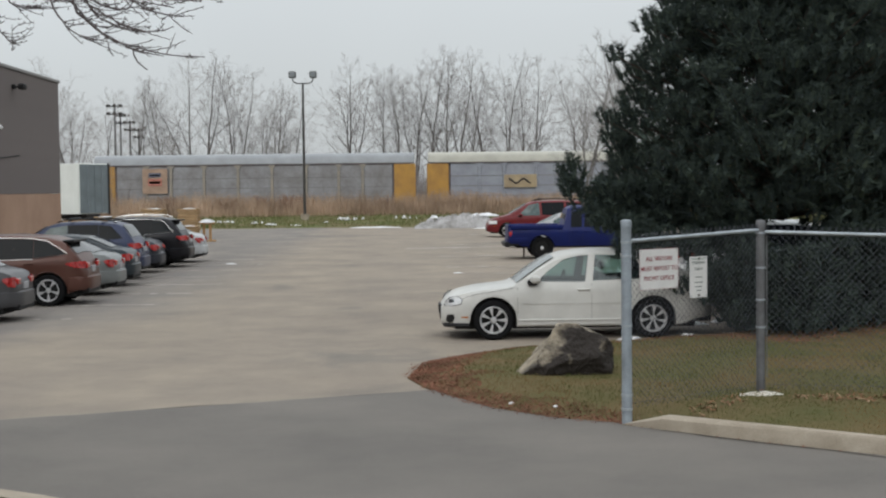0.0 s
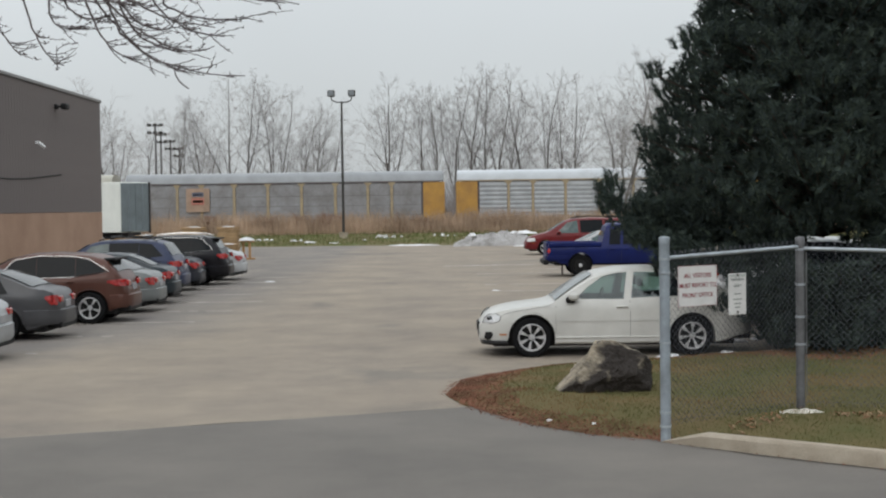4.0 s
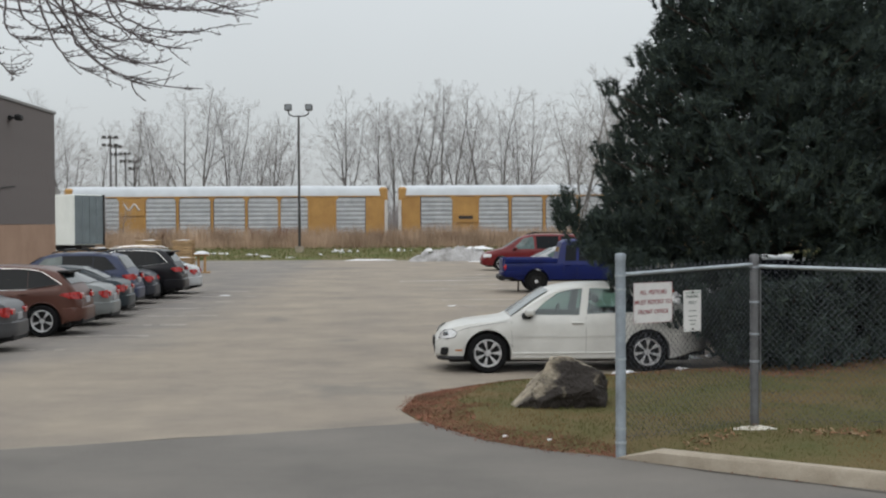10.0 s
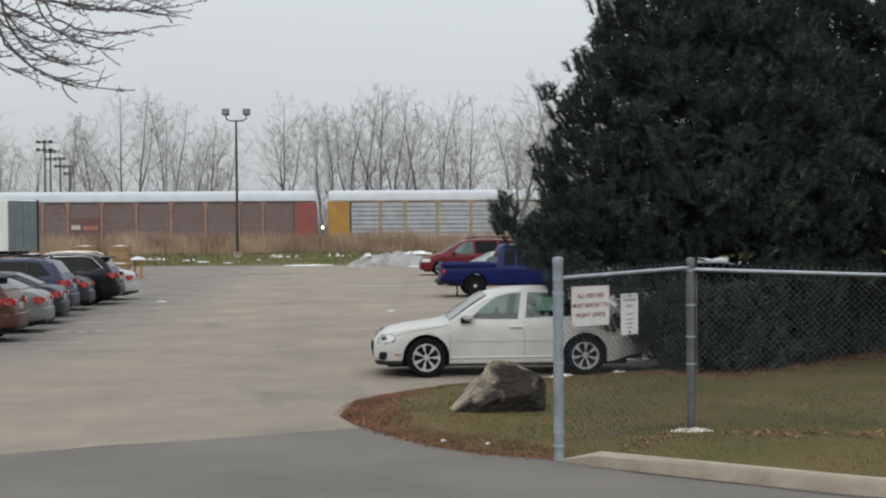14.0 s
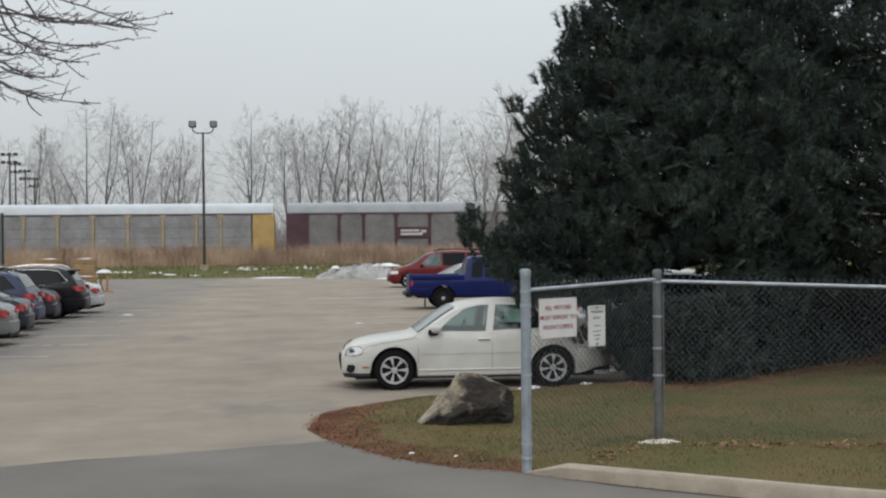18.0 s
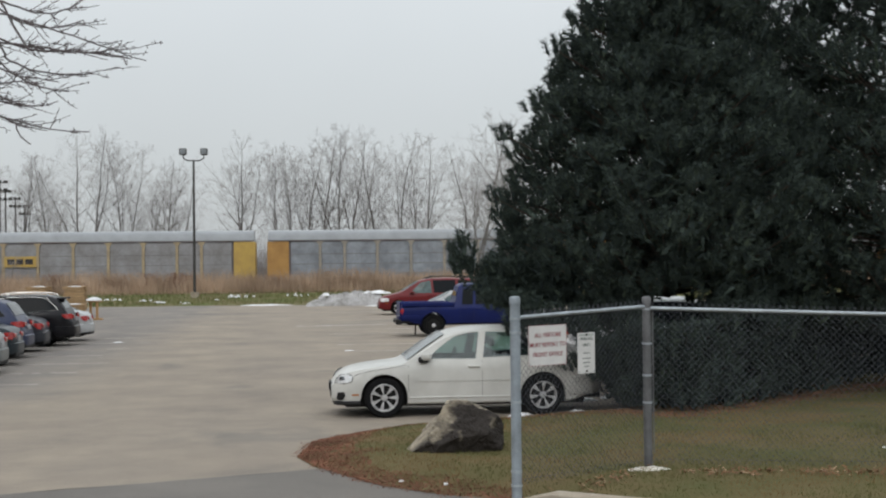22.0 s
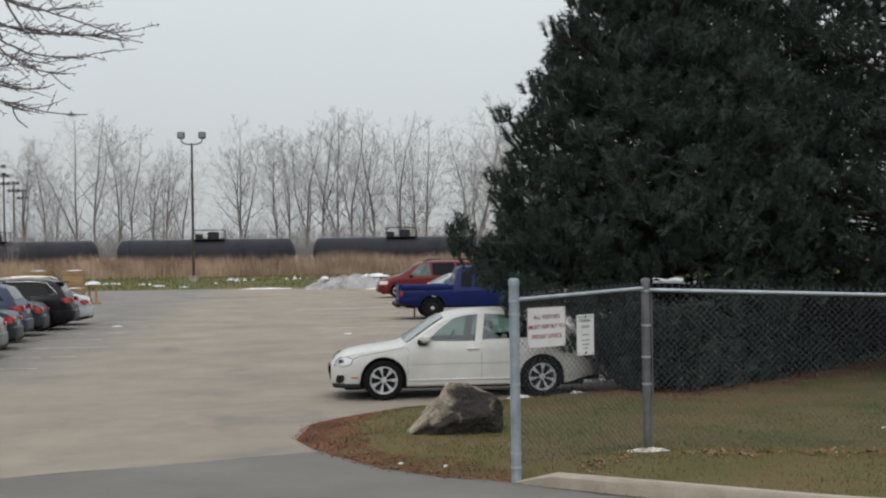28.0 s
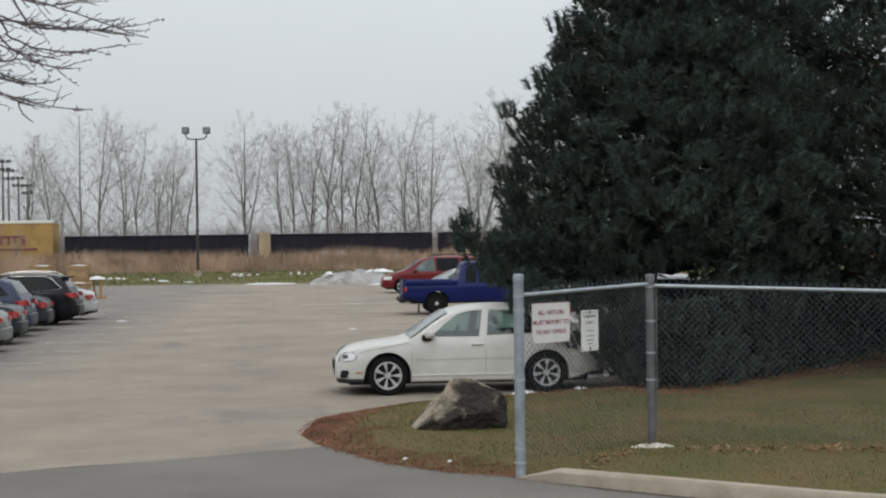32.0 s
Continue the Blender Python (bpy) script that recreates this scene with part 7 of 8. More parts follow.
def scatter_chips(name, label, material, spots, seed, size):
    rnd = random.Random(seed)
    V, Fc = [], []
    for x, y, z in spots:
        a, b = rnd.uniform(0, 6.28), rnd.uniform(-0.6, 0.6)
        l, w = size * rnd.uniform(0.5, 1.4), size * rnd.uniform(0.25, 0.6)
        u = Vector((math.cos(a), math.sin(a), b)) * l / 2
        v = Vector((-math.sin(a), math.cos(a), rnd.uniform(-0.6, 0.6))) * w / 2
        c = Vector((x, y, z + size * 0.2))
        t = Vector((0, 0, size * 0.12))
        i = len(V)
        V += [tuple(c - u - v), tuple(c + u - v), tuple(c + u + v), tuple(c - u + v), tuple(c + t)]
        Fc += [(i, i + 1, i + 4), (i + 1, i + 2, i + 4), (i + 2, i + 3, i + 4), (i + 3, i, i + 4)]
    me = bpy.data.meshes.new(name)
    me.from_pydata(V, [], Fc)
    me.materials.append(material)
    return tagged(new(name, me), label, "mulch", kind="stuff")


spots = []
while len(spots) < 20000:
    x, y = rg.uniform(-0.2, 5.5), rg.uniform(13.3, 21.6)
    if not inside(x, y, ISLAND):
        continue
    d = edge_far(x, y, ISLAND)
    if d > (0.8 if y > 16.4 else 0.45) + 0.4 * noise.noise((x, y, 0)) or (x > 2.2 and y < 15) or rg.random() < d * 0.9 + (0.25 if y < 16 else 0):
        continue
    spots.append((x, y, island_z(x, y) + 0.002))
for _ in range(900):        # strewn over the edge of the paving
    k = rg.randrange(14, 22) if rg.random() < 0.65 else rg.randrange(0, 5)
    (x0, y0), (x1, y1) = ISLAND[k], ISLAND[(k + 1) % len(ISLAND)]
    u = rg.random()
    spots.append((x0 + (x1 - x0) * u + rg.gauss(0, 0.05), y0 + (y1 - y0) * u + rg.gauss(0, 0.06), 0.01))
scatter_chips("mulch", "red-brown bark mulch and leaf litter edging the lawn", MULCH, spots, 9, 0.023)
spots = []
while len(spots) < 7000:    # fallen needles under the pines
    x = rg.uniform(2.6, 11)
    y = (20.4 if x < 4.6 else 19.6 + 0.8 * abs(x - 5.5)) + rg.gauss(0, 0.35)
    if inside(x, y, ISLAND):
        spots.append((x, y, island_z(x, y) + 0.002))
scatter_chips("needle_litter", "reddish-brown fallen needles at the foot of the pines", MULCH, spots, 10, 0.03)
LEAF = island_mat("dead_leaves", [(0.15, 0.075, 0.04), (0.23, 0.13, 0.07), (0.11, 0.055, 0.033), (0.36, 0.25, 0.16)], 0.9, 0.2)
spots = []
for _ in range(1000):
    u = rg.uniform(-0.25, 1.0)
    p = B + (C - B) * u if u > 0 else B + (B - A) * u * 4
    x, y = p.x + rg.gauss(0, 0.12), p.y - 0.42 + rg.gauss(0, 0.16)
    if noise.noise((x * 1.3, y * 1.3, 11)) < -0.3:
        continue
    if inside(x, y, ISLAND):
        spots.append((x, y, island_z(x, y) + 0.015))
scatter_chips("fallen_leaves", "brown dead leaves caught along the fence foot", LEAF, spots, 10, 0.046)

# reddish dry shrubs on the bank
RED_TWIG = mat("red_brown_twig", (0.24, 0.135, 0.095), 0.95, 0, 0.3, 3, 20)


def dry_shrub(x, y, r, h, seed):
    rnd = random.Random(seed)
    V, Fc = [], []
    for _ in range(90):
        a = rnd.uniform(0, 6.28)
        q = Vector((math.cos(a) * r * rnd.random(), math.sin(a) * r * rnd.random(), h * rnd.uniform(0.4, 1)))
        m = q * 0.5 + Vector((0, 0, 0.15))
        rod(V, Fc, Vector((0, 0, 0)), m, 0.02, 0.014)
        rod(V, Fc, m, q, 0.014, 0.008)
        rod(V, Fc, m, q + Vector((rnd.uniform(-0.3, 0.3), rnd.uniform(-0.3, 0.3), 0.1)), 0.012, 0.006)
    me = bpy.data.meshes.new("dry_shrub")
    me.from_pydata(V, [], Fc)
    me.materials.append(RED_TWIG)
    ob = new("dry_shrub", me)
    ob.matrix_basis = pose(x, y, ground_height(y) - 0.1)
    tagged(ob, "red-brown leafless shrub among the dry stalks", "shrub", "shrubs on the bank")


for i, (x, y, r, h) in enumerate(((-9.7, 104, 1.0, 1.7), (-8.9, 106, 0.7, 1.5), (-14.5, 105, 1.2, 1.4), (-19, 106, 0.9, 1.6), (-2.2, 106, 1.0, 1.3), (3.5, 105, 1.1, 1.2), (-25.5, 108, 0.7, 2.3), (-11.8, 107, 0.8, 1.6))):
    dry_shrub(x, y, r, h, 40 + i)
bare_tree(0, -24.3, 110.5, 20, 0.3, "thin leafless sapling on the bank")
bare_tree(5, -23.0, 111, 80, 0.27, "thin leafless sapling on the bank")

# ---- the pines ----
NEEDLE = island_mat("pine_needles", [(0.037, 0.050, 0.050), (0.047, 0.063, 0.054), (0.033, 0.045, 0.048), (0.062, 0.080, 0.056), (0.043, 0.058, 0.054)], 0.8, 0.1, 1.3)
PINE_BARK = mat("pine_bark", (0.06, 0.045, 0.035), 0.95, 0, 0.4, 5, 40, 0.5)


def shoots_mesh(name, base, axis, length, spread, per, seed, core=0.3, w=0.0072):
    """Bottle-brush shoots: a leafy core with thin needles that rise all round it."""
    rng = np.random.default_rng(seed)
    n = len(base)
    ax = axis / np.linalg.norm(axis, axis=1, keepdims=True)
    t = rng.uniform(0.02, 1, (n, per)) ** 0.7
    root = base[:, None, :] + ax[:, None, :] * (t * length[:, None])[:, :, None]
    side = rng.normal(size=(n, per, 3))
    side -= ax[:, None, :] * (side * ax[:, None, :]).sum(2, keepdims=True)
    side /= np.linalg.norm(side, axis=2, keepdims=True)
    nd = side * 0.9 + ax[:, None, :] * (rng.uniform(0.15, 0.75, (n, per)) + 0.25 * t)[:, :, None]
    nd /= np.linalg.norm(nd, axis=2, keepdims=True)
    tip = root + nd * (spread[:, None] * rng.uniform(0.75, 1.15, (n, per)))[:, :, None]
    wv = np.cross(nd, rng.normal(size=(n, per, 3)))
    wv /= np.linalg.norm(wv, axis=2, keepdims=True)
    needles = np.stack([root - wv * w, root + wv * w, tip], 2).reshape(-1, 3)
    u = np.cross(ax, np.array([0.31, 0.57, 0.76]))
    u /= np.linalg.norm(u, axis=1, keepdims=True)
    v = np.cross(ax, u)
    fat = (spread * core)[:, None]
    ring = [base + ax * (length * 0.25)[:, None] + (u * math.cos(a) + v * math.sin(a)) * fat for a in (0.0, 2.094, 4.189)]
    top, low = base + ax * (length * 0.9)[:, None], base
    cores = np.stack([p for i in range(3) for p in (ring[i], ring[(i + 1) % 3], top, ring[(i + 1) % 3], ring[i], low)], 1).reshape(-1, 3)
    verts = np.concatenate([needles, cores])
    faces = np.arange(len(verts)).reshape(-1, 3)
    me = bpy.data.meshes.new(name)
    me.vertices.add(len(verts))
    me.vertices.foreach_set("co", verts.astype(np.float32).ravel())
    me.loops.add(faces.size)
    me.loops.foreach_set("vertex_index", faces.astype(np.int32).ravel())
    me.polygons.add(len(faces))
    me.polygons.foreach_set("loop_start", np.arange(0, faces.size, 3, dtype=np.int32))
    me.update(calc_edges=True)
    me.materials.append(NEEDLE)
    return me


def pine(x, y, height, rads, seed, clusters, label, keep=None, low=(), lean=0.0):
    """A pine: trunk, whorled boughs, and on each bough bouquets of upright candles with dark gaps between them."""
    rnd = random.Random(seed)
    zs, rs = [p[0] for p in rads], [p[1] for p in rads]
    tree = thing("pine_tree", pose(x, y, 0.1), label, "tree", "pines behind the fence")
    part("trunk", Geo().tube([(lean, 0, -0.3), (lean * 0.9, 0, 1.9), (0.05, 0, height * 0.4), (0, 0.04, height * 0.7), (0, 0, height * 0.98)], [0.2, 0.18, 0.14, 0.08, 0.02], 10), PINE_BARK, tree, smooth=50)
    V, Fc = [], []
    base, axis, ln, sp = [], [], [], []

    def shoot(p, d, length, bristle):
        if keep and not keep(x + p.x, y + p.y, 0.1 + p.z):
            return
        if p.y > 0.9 and rnd.random() < 0.45:      # thinner on the side away from the lot
            return
        base.append(p)
        axis.append(d)
        ln.append(length)
        sp.append(bristle)

    def tuft(p, out, count, size):
        """A domed bough end: blunt upright candles set side by side, the outer ones lower and leaning out."""
        for k in range(count):
            u = math.sqrt((k + 0.3) / count)
            turn = k * 2.39996 + p.z * 7
            r = 0.25 * u * size
            off = Vector((math.cos(turn) * r, math.sin(turn) * r, 0))
            root = p + off + Vector((rnd.gauss(0, 0.03), rnd.gauss(0, 0.03), -0.24 * u * u * size + rnd.gauss(0, 0.03)))
            d = Vector((0, 0, 1.0)) + off * 2.2 + out * rnd.uniform(0.15, 0.55)
            shoot(root, d, rnd.uniform(0.2, 0.31), rnd.uniform(0.105, 0.13))
    ends = []
    for c in range(clusters):
        f = (c + 0.5) / clusters
        z = height * (1 - (1 - f) ** 0.55)
        z = min(max(z + rnd.uniform(-0.2, 0.2), 0.25), height - 0.1)
        a = c * 2.39996 + rnd.uniform(-0.25, 0.25)
        inner = c % 5 in (1, 3)
        rr = float(np.interp(z, zs, rs)) * (rnd.uniform(0.5, 0.72) if inner else rnd.uniform(0.84, 1.0)) * (1 + 0.12 * noise.noise((math.cos(a) * 1.8, math.sin(a) * 1.8, z * 0.9 + seed)))
        rr += 2.0 * max(0.0, -math.sin(a)) * min(0.0, noise.noise((math.cos(a) * rr * 1.15, math.sin(a) * rr * 1.15, z * 1.25 + seed)) + 0.08)      # deep shaded pockets between the boughs
        rr *= 1 - 0.26 * max(0.0, -math.sin(a)) * float(np.interp(z, [1.4, 1.8, 2.3, 2.7], [0, 1, 1, 0]))      # boughs drawn back under the overhanging ones
        ends.append((Vector((math.cos(a) * rr, math.sin(a) * rr, z)), 4 if inner else 8, rnd.uniform(0.8, 1.2)))
    ends += [(Vector(p) - Vector((x, y, 0.1)), 5, 0.6) for p in low]
    for end, count, size in ends:
        rr = math.hypot(end.x, end.y)
        z = end.z
        start = Vector((0, 0, max(z - 0.22 * rr - 0.2, 0.15)))
        mid = start.lerp(end, 0.55) + Vector((0, 0, -0.08 * rr))
        if keep and not keep(x + end.x, y + end.y, 0.1 + end.z):
            continue
        if not keep or all(keep(x + q.x, y + q.y, 0.1 + q.z) for k in range(12) for q in (start.lerp(mid, k / 11), mid.lerp(end, k / 11))):
            rod(V, Fc, start, mid, 0.03, 0.02, 4)
            rod(V, Fc, mid, end, 0.02, 0.012, 4)
        out = Vector((end.x, end.y, 0)).normalized()
        tuft(end, out, count, size)
        if count > 3:           # bare-shaded shoots along the bough behind the tuft
            for k in range(3):
                p = mid.lerp(end, rnd.uniform(0.2, 0.9)) + Vector((rnd.gauss(0, 0.14), rnd.gauss(0, 0.14), rnd.gauss(-0.08, 0.1)))
                shoot(p, out * rnd.uniform(0.1, 0.8) + Vector((rnd.uniform(-0.7, 0.7), rnd.uniform(-0.7, 0.7), rnd.uniform(0.1, 0.9))), rnd.uniform(0.3, 0.45), rnd.uniform(0.13, 0.17))
    me = bpy.data.meshes.new("branchwork")
    me.from_pydata(V, [], Fc)
    me.materials.append(PINE_BARK)
    tagged(part("branchwork", me, None, tree), "dark brown pine boughs", kind="stuff")
    # the old dark foliage inside, which lets no sky through
    fill = []
    while len(fill) < clusters * 6:
        z, a = height * rnd.random() ** 1.2, rnd.uniform(0, 6.283)
        rr = float(np.interp(z, zs, rs)) * (float(np.interp(z, [4.0, 6.5], [0.8, 0.5])) if lean else 0.86) * math.sqrt(rnd.random())
        p = Vector((math.cos(a) * rr, math.sin(a) * rr, z))
        fill.append((p, Vector((rnd.gauss(0, 1), rnd.gauss(0, 1), rnd.gauss(0.3, 1))), rnd.uniform(0.25, 0.4), rnd.uniform(0.15, 0.22)))
    fill = [f for f in fill if not keep or (keep(x + f[0].x, y + f[0].y, 0.1 + f[0].z) and keep(x + f[0].x, y + f[0].y, f[0].z - 0.3) and keep(x + f[0].x, y + f[0].y, f[0].z + 0.4))]
    heart = shoots_mesh("inner_needles", *[np.array([tuple(f[i]) if i < 2 else f[i] for f in fill]) for i in range(4)], 28, seed + 90, 0.16, 0.0085)
    tagged(part("inner_foliage", heart, None, tree), "dark older needles inside the crown", kind="stuff")
    crown = shoots_mesh("needles", np.array([tuple(b) for b in base]), np.array([tuple(b) for b in axis]), np.array(ln), np.array(sp), 62, seed)
    tagged(part("foliage", crown, None, tree), "dark green bristling needle shoots", kind="stuff")
    return tree


def clear_of_cars(x, y, z):
    if z < 1.62 and y > 21.15 and x < 4.95:
        return False
    if z < 1.95 and y > 26.0 and x < 9.5:
        return False
    if 0.255 < x / y < 0.308 and 2.4 - 0.052 * y < z < 2.4 - (0.0268 + 5.0 * max(0.0, x / y - 0.28) ** 1.5) * y and y < 29.5:
        return False
    if y < 23 and ((x < 4.8 and z < 0.52) or (x < 4.33 and 0.96 < z < 1.22)):
        return False
    if x > 7.2 and z < 1.1 and y < 20.7 + 1.1 * (x - 7.2):
        return False
    if 0.2195 < x / y < 0.2375 and 2.4 - 0.0635 * y < z < 2.4 - 0.0545 * y:      # a gap in the boughs by the tail of the white SUV
        return False
    return z > 0.12


LOW_BOUGHS = [(3.2, 20.95, 1.25), (3.28, 21.0, 1.45), (3.12, 20.9, 1.1), (3.6, 20.95, 1.7), (3.45, 21.0, 1.75)]
LOW_BOUGHS += [(3.42 + 0.14 * (k % 8), 20.82 + 0.06 * (k % 3), 1.08 + 0.2 * (k // 8) + 0.05 * (k % 2)) for k in range(24)]
LOW_BOUGHS += [(3.1 + 0.13 * (k % 8), 21.5 + 0.28 * (k % 5), 1.72 + 0.16 * (k // 8)) for k in range(32)]
LOW_BOUGHS += [(4.75 + 0.24 * (k % 9), 19.75 + 0.1 * ((k * 3) % 5) + 0.35 * abs((k % 9) - 3.5) / 2, 0.26 + 0.25 * (k // 9)) for k in range(45)]
LOW_BOUGHS += [(3.08 + 0.1 * (k % 9), 21.4 + 0.31 * (k % 5), 1.78 + 0.14 * (k // 9)) for k in range(45)]
LOW_BOUGHS += [(2.6, 21.85, 2.32), (2.55, 21.9, 2.52), (2.6, 22.0, 2.72), (2.75, 21.95, 2.15), (2.68, 21.9, 2.42), (2.52, 21.95, 2.36), (2.64, 21.9, 2.6), (2.7, 21.95, 2.28), (3.12, 21.7, 3.45), (3.32, 22.0, 4.5), (3.8, 21.9, 4.98), (4.2, 22.0, 5.9), (4.6, 22.0, 6.35)]
LOW_BOUGHS += [(6.35 - float(np.interp(2.7 + 0.13 * k, [2.5, 3.75, 4.9, 5.8, 6.9], [3.0, 2.66, 2.24, 1.8, 1.3])) + 0.11 * (k % 3), 22.0 + 0.35 * ((k * 2) % 5), 2.7 + 0.13 * k) for k in range(30)]      # the flank towards the stalls
LOW_BOUGHS += [(4.15 + 0.27 * (k % 5), 20.55 + 0.1 * (k % 3) + 0.05 * (k % 2), 0.3 + 0.24 * (k // 5)) for k in range(25)]
pine(6.2, 22.6, 10.3, [(0, 1.7), (0.4, 1.85), (1, 2.1), (1.5, 2.5), (1.8, 2.75), (2.1, 2.95), (2.5, 3.0), (2.8, 2.93), (3.05, 2.82), (3.75, 2.66), (4.3, 2.5), (4.9, 2.2), (5.35, 1.94), (5.8, 1.72), (6.3, 1.42), (6.9, 1.22), (8.5, 0.8), (10.3, 0.05)], 3, 740, "large dark green pine reaching down to the grass", clear_of_cars, LOW_BOUGHS, -0.5)
pine(10.6, 22.9, 11.0, [(0, 2.0), (0.5, 2.2), (1.5, 2.7), (2.6, 3.2), (4, 2.9), (6, 2.1), (8, 1.3), (11, 0.05)], 4, 470, "tall dark green pine behind the fence", clear_of_cars, [(7.3 + 0.26 * (k % 20), 20.95 + 1.1 * 0.26 * (k % 20) + 0.12 * (k % 4), 0.28 + 0.26 * (k // 20)) for k in range(120)] + [(8.6 + 0.3 * (k % 16), 23.2 + 0.33 * (k % 16) + 0.15 * (k % 3), 0.26 + 0.3 * (k // 16)) for k in range(64)])
pine(8.7, 25.2, 9.5, [(0, 0.2), (2.8, 0.3), (3.6, 1.6), (5, 2.0), (7, 1.5), (9.5, 0.05)], 6, 340, "tall dark green pine standing behind the others", clear_of_cars)
pine(13.4, 25.6, 10.0, [(0, 2.0), (1, 2.6), (2.5, 3.0), (5, 2.3), (7.5, 1.3), (10, 0.05)], 7, 260, "dark green pine at the far end of the pines", clear_of_cars)

# ---- the street tree whose bare twigs hang into view ----
NEAR_TWIG = mat("near_twig", (0.125, 0.105, 0.105), 0.9, 0, 0.3, 8, 60)


def street_tree():
    rnd = random.Random(17)
    tr = thing("street_tree", pose(-4.6, 7.6, 0), "leafless street tree with drooping budded twigs", "tree")
    part("trunk", Geo().tube([(0, 0, 0), (0.03, 0, 1.5), (0.0, 0.05, 3.2), (0.1, 0, 5.0), (0.2, 0.1, 7.5)], [0.17, 0.14, 0.11, 0.08, 0.02], 10), BARK, tr, smooth=50)
    limb = [Vector(p) for p in ((0, 0, 2.9), (0.8, -0.2, 4.0), (1.8, -0.4, 4.6), (2.8, -0.55, 4.75), (3.7, -0.6, 4.6))]
    part("limb", Geo().tube(limb, [0.06, 0.05, 0.04, 0.028, 0.015], 7), BARK, tr, smooth=50)
    for e in ((-1.6, 0.6, 6.4), (-1.0, -1.2, 6.0), (0.6, 1.4, 6.8)):
        part("limb", Geo().tube([(0, 0, 3.4), (e[0] * 0.4, e[1] * 0.4, 4.6), e], [0.055, 0.04, 0.012], 7), BARK, tr, smooth=50)
    V, Fc = [], []

    def twig(pts, r0, r1, kids):
        n = 12
        cur = []
        for i in range(n + 1):
            u = i / n
            a, b, c = pts
            p = a * (1 - u) ** 2 + b * 2 * u * (1 - u) + c * u * u
            p = p + Vector((rnd.gauss(0, 1), rnd.gauss(0, 1), rnd.gauss(0, 1))) * (0.005 * min(1.0, (pts[2] - pts[0]).length / 0.8))
            cur.append(p)
        for i in range(n):
            u = i / n
            rod(V, Fc, cur[i], cur[i + 1], r0 + (r1 - r0) * u, r0 + (r1 - r0) * (i + 1) / n, 5)
            if rnd.random() < 0.5:   # buds
                e = cur[i] + Vector((rnd.uniform(-1, 1), rnd.uniform(-1, 1), rnd.uniform(-0.6, 1))).normalized() * rnd.uniform(0.008, 0.022)
                rod(V, Fc, cur[i], e, 0.0026, 0.0018, 4)
        for k in range(kids):
            i = rnd.randint(3, n - 1)
            d = (cur[i] - cur[i - 1]).normalized()
            side = Vector((rnd.uniform(-0.2, 1), rnd.uniform(-0.6, 0.6), rnd.uniform(-0.45, 0.4))).normalized()
            L = rnd.uniform(0.04, 0.15)
            b = cur[i] + (d * 0.55 + side * 0.75) * L * 0.6
            c = b + (side * 0.6 + Vector((0.45, 0, rnd.uniform(-0.2, 0.5)))) * L * 0.7
            twig((cur[i], b, c), max(r0 * 0.42, 0.0021), 0.0014, 1 if kids > 3 and k == 0 else 0)
    # drooping arcs in the tree's own space: along and up, for start, bend and upturned tip
    arcs = [(2.54, 3.5, 2.5, 3.32, 2.73, 3.34), (2.59, 3.5, 2.66, 3.37, 2.83, 3.41), (2.74, 3.5, 2.82, 3.19, 3.01, 3.17), (2.84, 3.5, 2.89, 3.11, 3.55, 3.08),
            (2.87, 3.5, 2.97, 3.18, 3.35, 3.23), (2.91, 3.48, 3.04, 3.26, 3.26, 3.34), (3.07, 3.48, 3.2, 3.3, 3.44, 3.29), (3.1, 3.48, 3.3, 3.35, 3.58, 3.4),
            (3.26, 3.49, 3.5, 3.48, 3.77, 3.44), (2.4, 3.5, 2.49, 3.17, 2.62, 3.15), (3.0, 3.6, 3.3, 3.47, 3.5, 3.52), (2.7, 3.6, 2.85, 3.4, 3.1, 3.46),
            (2.2, 3.5, 2.28, 3.3, 2.4, 3.2), (2.72, 3.56, 2.9, 3.25, 3.2, 3.12), (2.78, 3.58, 2.95, 3.3, 3.25, 3.2), (2.8, 3.6, 3.05, 3.38, 3.4, 3.33), (2.3, 3.6, 2.6, 3.45, 2.9, 3.5), (2.3, 3.56, 2.7, 3.5, 3.0, 3.56), (2.75, 3.62, 3.2, 3.5, 3.65, 3.48),
            (3.05, 3.79, 3.32, 3.62, 3.51, 3.77), (3.05, 3.69, 3.38, 3.6, 3.84, 3.42), (3.05, 3.75, 3.26, 3.54, 3.52, 3.65)]
    for i, (x0, z0, x1, z1, x2, z2) in enumerate(arcs):
        y = -0.6 + 0.1 * math.sin(i * 2.1)
        s = limb[2].lerp(limb[3], min(max((x0 - 1.9) / 1.1, 0.0), 1.0))
        a, b, c = Vector((x0, y, z0)), Vector((x1, y, z1)), Vector((x2, y - 0.05, z2))
        twig((s, s.lerp(a, 0.5) + (a - b) * 0.8, a), 0.01, 0.006, 0)
        twig((a, b, c), 0.007 if 2.7 < x0 < 2.95 else 0.006, 0.0024, 11)
    hook = Vector((3.18, -0.6, 3.135))
    twig((hook, hook + Vector((-0.01, 0, -0.06)), hook + Vector((0.07, 0, -0.11))), 0.0045, 0.003, 0)
    me = bpy.data.meshes.new("twig_spray")
    me.from_pydata(V, [], Fc)
    me.materials.append(NEAR_TWIG)
    tagged(part("twig_spray", me, None, tr), "fine drooping budded twigs", kind="stuff")


street_tree()

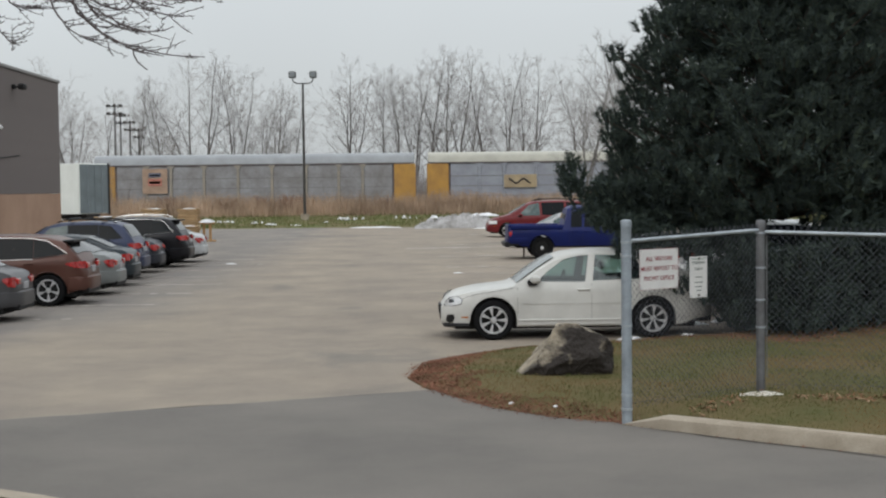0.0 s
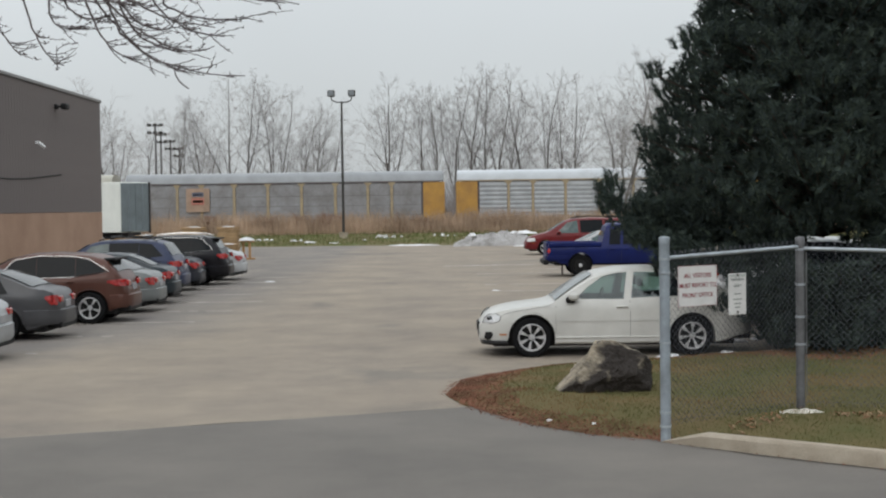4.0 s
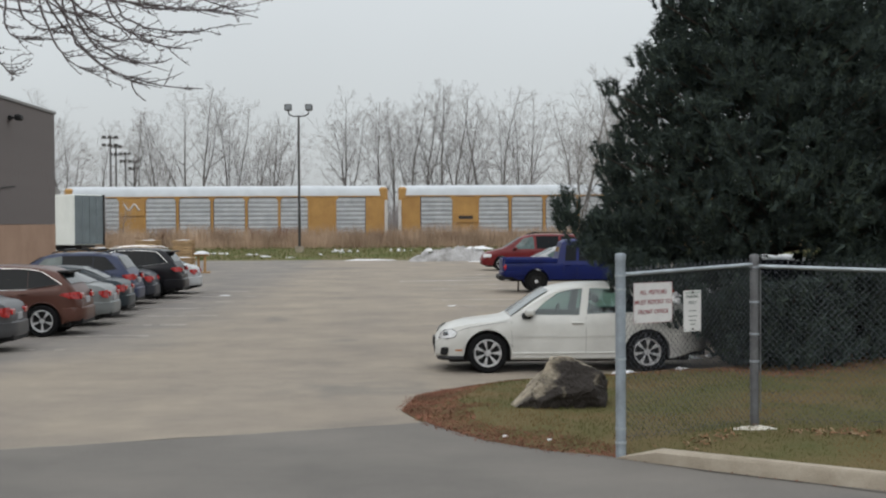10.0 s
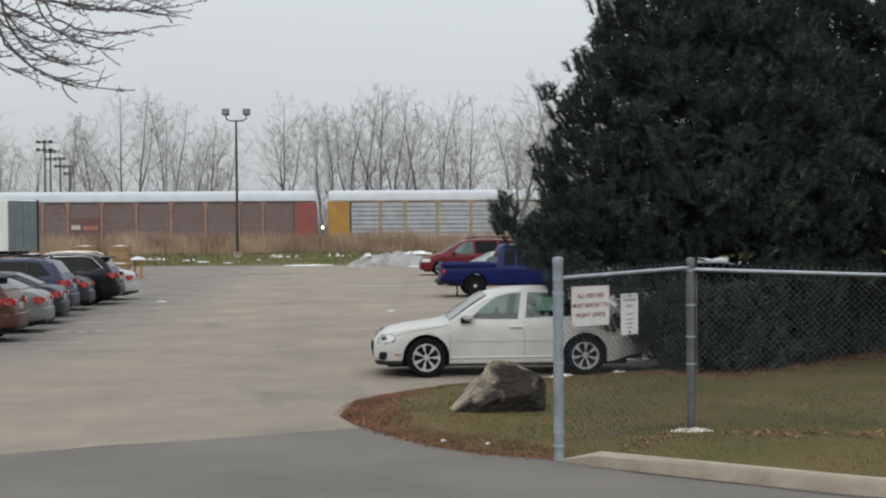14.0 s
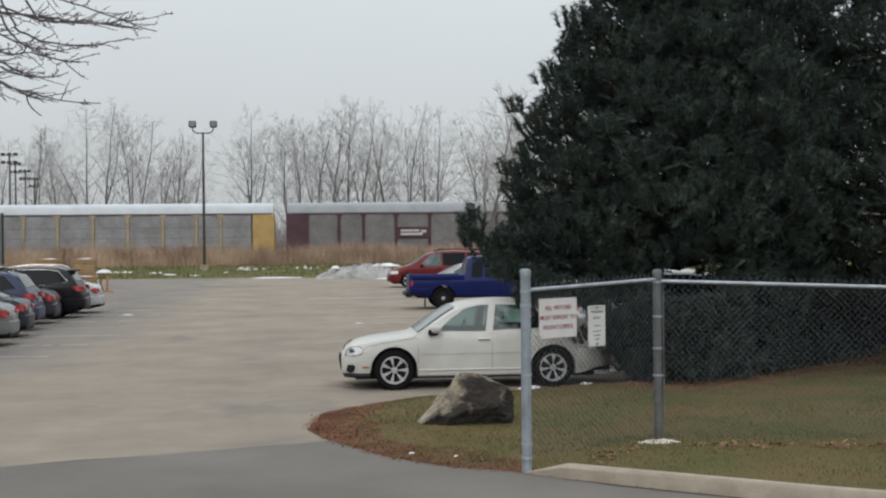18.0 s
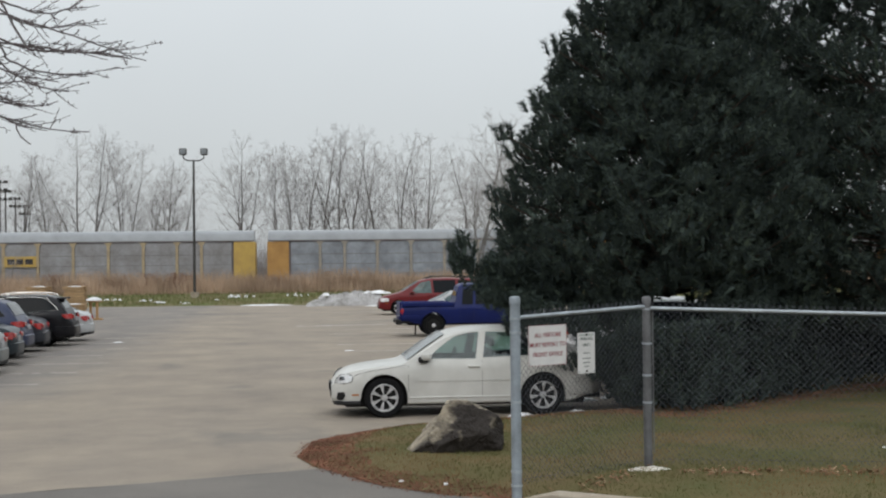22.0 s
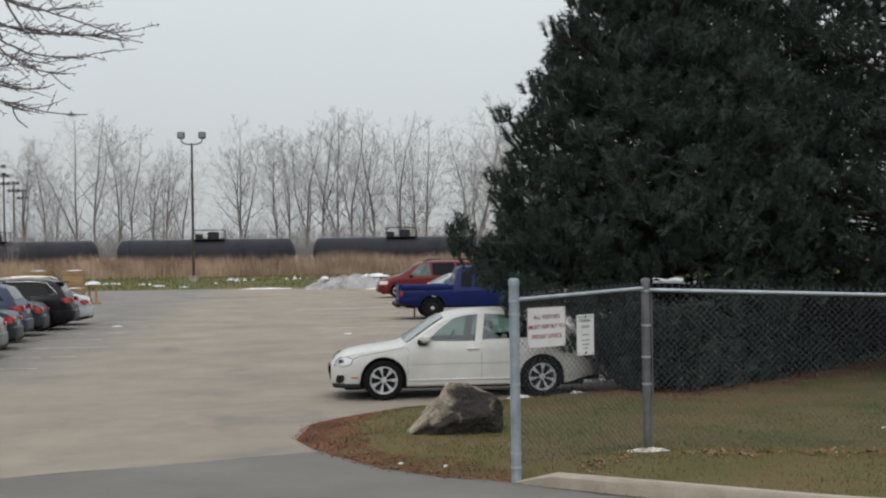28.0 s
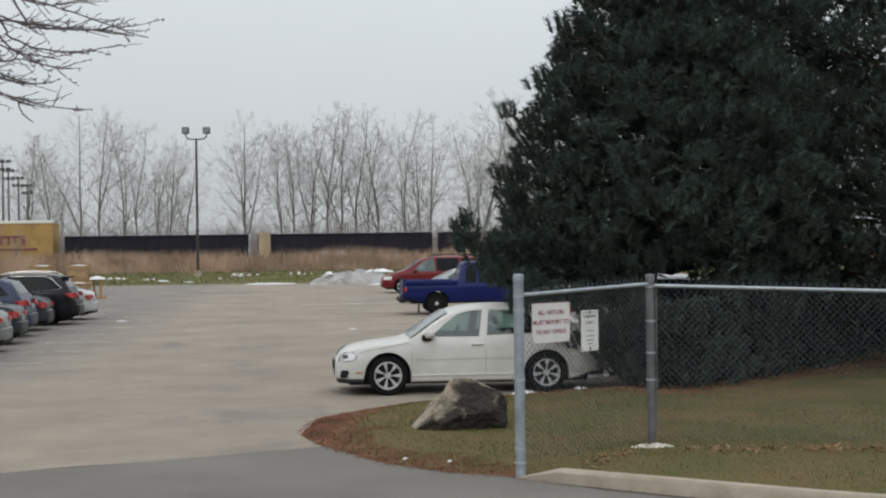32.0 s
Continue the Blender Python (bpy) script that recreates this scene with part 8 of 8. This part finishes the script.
# ---- old snow ----
def snow_patch(x, y, rx, ry, h, seed, name="snow_patch", material=SNOW, z=None):
    rows = []
    for s in (0.02, 0.3, 0.55, 0.78, 0.93, 1.0):
        row = []
        for k in range(29):
            a = 2 * math.pi * (k % 28) / 28
            w = 1 + 0.35 * noise.noise((math.cos(a) * 1.5 + seed, math.sin(a) * 1.5, seed)) + 0.2 * noise.noise((math.cos(a) * 4, math.sin(a) * 4, seed))
            top = h * (1 - s * s) * (0.75 + 0.6 * noise.noise((math.cos(a) * s * 3, math.sin(a) * s * 3, seed * 1.7)))
            row.append((math.cos(a) * rx * s * w, math.sin(a) * ry * s * w, max(top, 0.0) if s < 1 else -0.03))
        rows.append(row)
    g = Geo().grid(rows)
    ob = part(name, g, material, smooth=60)
    ob.matrix_basis = pose(x, y, ground_height(y) + 0.02 if z is None else z)
    return ob


SNOWS = [(-18.6, 93.5, 0.35, 0.3, 0.18), (-16.9, 92.6, 0.28, 0.3, 0.2), (-14.9, 94, 0.5, 0.5, 0.22), (-13.2, 93, 0.32, 0.3, 0.16), (-12.3, 92.8, 0.22, 0.3, 0.12), (-10.6, 91.5, 0.36, 0.3, 0.14), (-9.3, 89.5, 0.6, 0.5, 0.1), (-5.8, 91.0, 0.3, 0.3, 0.14), (-5.0, 94.5, 0.35, 0.3, 0.3), (-4.5, 94, 0.25, 0.3, 0.34),
         (-4.0, 95, 0.22, 0.3, 0.2), (-0.6, 95.5, 0.25, 0.2, 0.32), (-0.2, 95.3, 0.16, 0.2, 0.2), (0.9, 88, 0.3, 0.25, 0.12), (1.6, 87.2, 0.28, 0.25, 0.1), (-14.3, 89.0, 0.7, 0.5, 0.16), (-7.5, 88, 0.35, 0.3, 0.08)]
for i, (x, y, rx, ry, h) in enumerate(SNOWS):
    tagged(snow_patch(x + 0.55 * math.sin(i * 2.7), y + 0.4, rx * 0.4, ry * 0.45, h * 0.5, i + 21), "small patch of old snow on the grass verge", "snow", "snow patches")
    tagged(snow_patch(x, y, rx * 0.66, ry * 0.7, h * 0.75, i + 1), "small patch of old snow on the grass verge", "snow", "snow patches")
for i, (x, y, z) in enumerate(PALLET_TOPS):
    tagged(snow_patch(x, y, 0.36, 0.3, 0.035, 130 + i, z=z + 0.005), "thin old snow lying on a stack of pallets", "snow", "snow patches")
tagged(snow_patch(-2.4, 84.6, 1.5, 0.9, 0.07, 31, z=0.0), "thin flat patch of old snow at the edge of the lot", "snow", "snow patches")
tagged(snow_patch(4.6, 80.2, 1.2, 0.7, 0.06, 33, z=0.0), "thin flat patch of old snow at the edge of the lot", "snow", "snow patches")


def snow_pile():
    rows = []
    for j in range(41):
        row = []
        for i in range(121):
            u, v = i / 60 - 1, j / 20 - 1
            e = max(0.0, 1 - abs(u) ** 2.6) * max(0.0, 1 - v * v)
            z = 0.9 * e ** 0.6 * (0.75 + 0.3 * u) + e ** 0.5 * (0.26 * noise.noise((u * 7, v * 4, 2)) + 0.2 * abs(noise.noise((u * 17, v * 9, 5))) + 0.12 * noise.noise((u * 40, v * 20, 8)))
            row.append((u * 2.5, v * 1.5, z - 0.02))
        rows.append(row)
    ob = part("snow_mound", Geo().grid(rows), DIRTY_SNOW, smooth=70)
    ob.matrix_basis = pose(2.6, 82.2, 0.0)
    tagged(ob, "ploughed heap of dirty grey snow at the end of the lot", "snow pile")
    tagged(snow_patch(4.3, 82.0, 0.8, 0.4, 0.2, 51, z=0.72), "cleaner white snow on top of the dirty heap", "snow", "snow patches")
    tagged(snow_patch(1.3, 81.6, 0.25, 0.3, 0.2, 52, z=0.62), "cleaner white snow on top of the dirty heap", "snow", "snow patches")


snow_pile()
CRUST = mat("icy_crust", (0.76, 0.73, 0.67), 0.8, 0, 0.4, 16, 60, 1.0, tint=(0.4, 0.35, 0.28))
tagged(snow_patch(4.72, 23.35, 0.34, 0.26, 0.09, 62, z=0.0), "flat whitish lump on the ground behind the white saloon car", "snow", "snow patches")
tagged(snow_patch(5.3, 23.6, 0.1, 0.1, 0.06, 63, z=0.0), "thin scrap of old snow on the asphalt", "snow", "snow patches")
tagged(snow_patch(3.72, 14.4, 0.24, 0.12, 0.04, 61, material=CRUST, z=0.15), "small crust of old snow at the fence post", "snow")
for i, (x, y) in enumerate(((1.05, 14.78), (1.5, 14.42), (6.9, 15.6), (8.1, 16.8))):
    tagged(snow_patch(x, y, 0.03, 0.02, 0.008, 90 + i, z=island_z(x, y) + 0.01), "tiny scrap of white litter on the grass", "litter", "litter scraps")
for i, (x, y, r) in enumerate(((1.25, 38.3, 0.14), (-5.99, 44.6, 0.2))):
    tagged(snow_patch(x, y, r, r * 0.7, 0.02, 70 + i, z=0.0), "thin scrap of old snow on the asphalt", "snow", "snow patches")
for i, (x, y) in enumerate(((4.25, 20.9), (4.9, 21.0), (3.3, 20.7))):
    tagged(snow_patch(x, y, 0.22, 0.12, 0.09, 80 + i, z=0.03), "lump of old snow along the lawn edge", "snow", "snow patches")

# ---- what moves ----
motions()
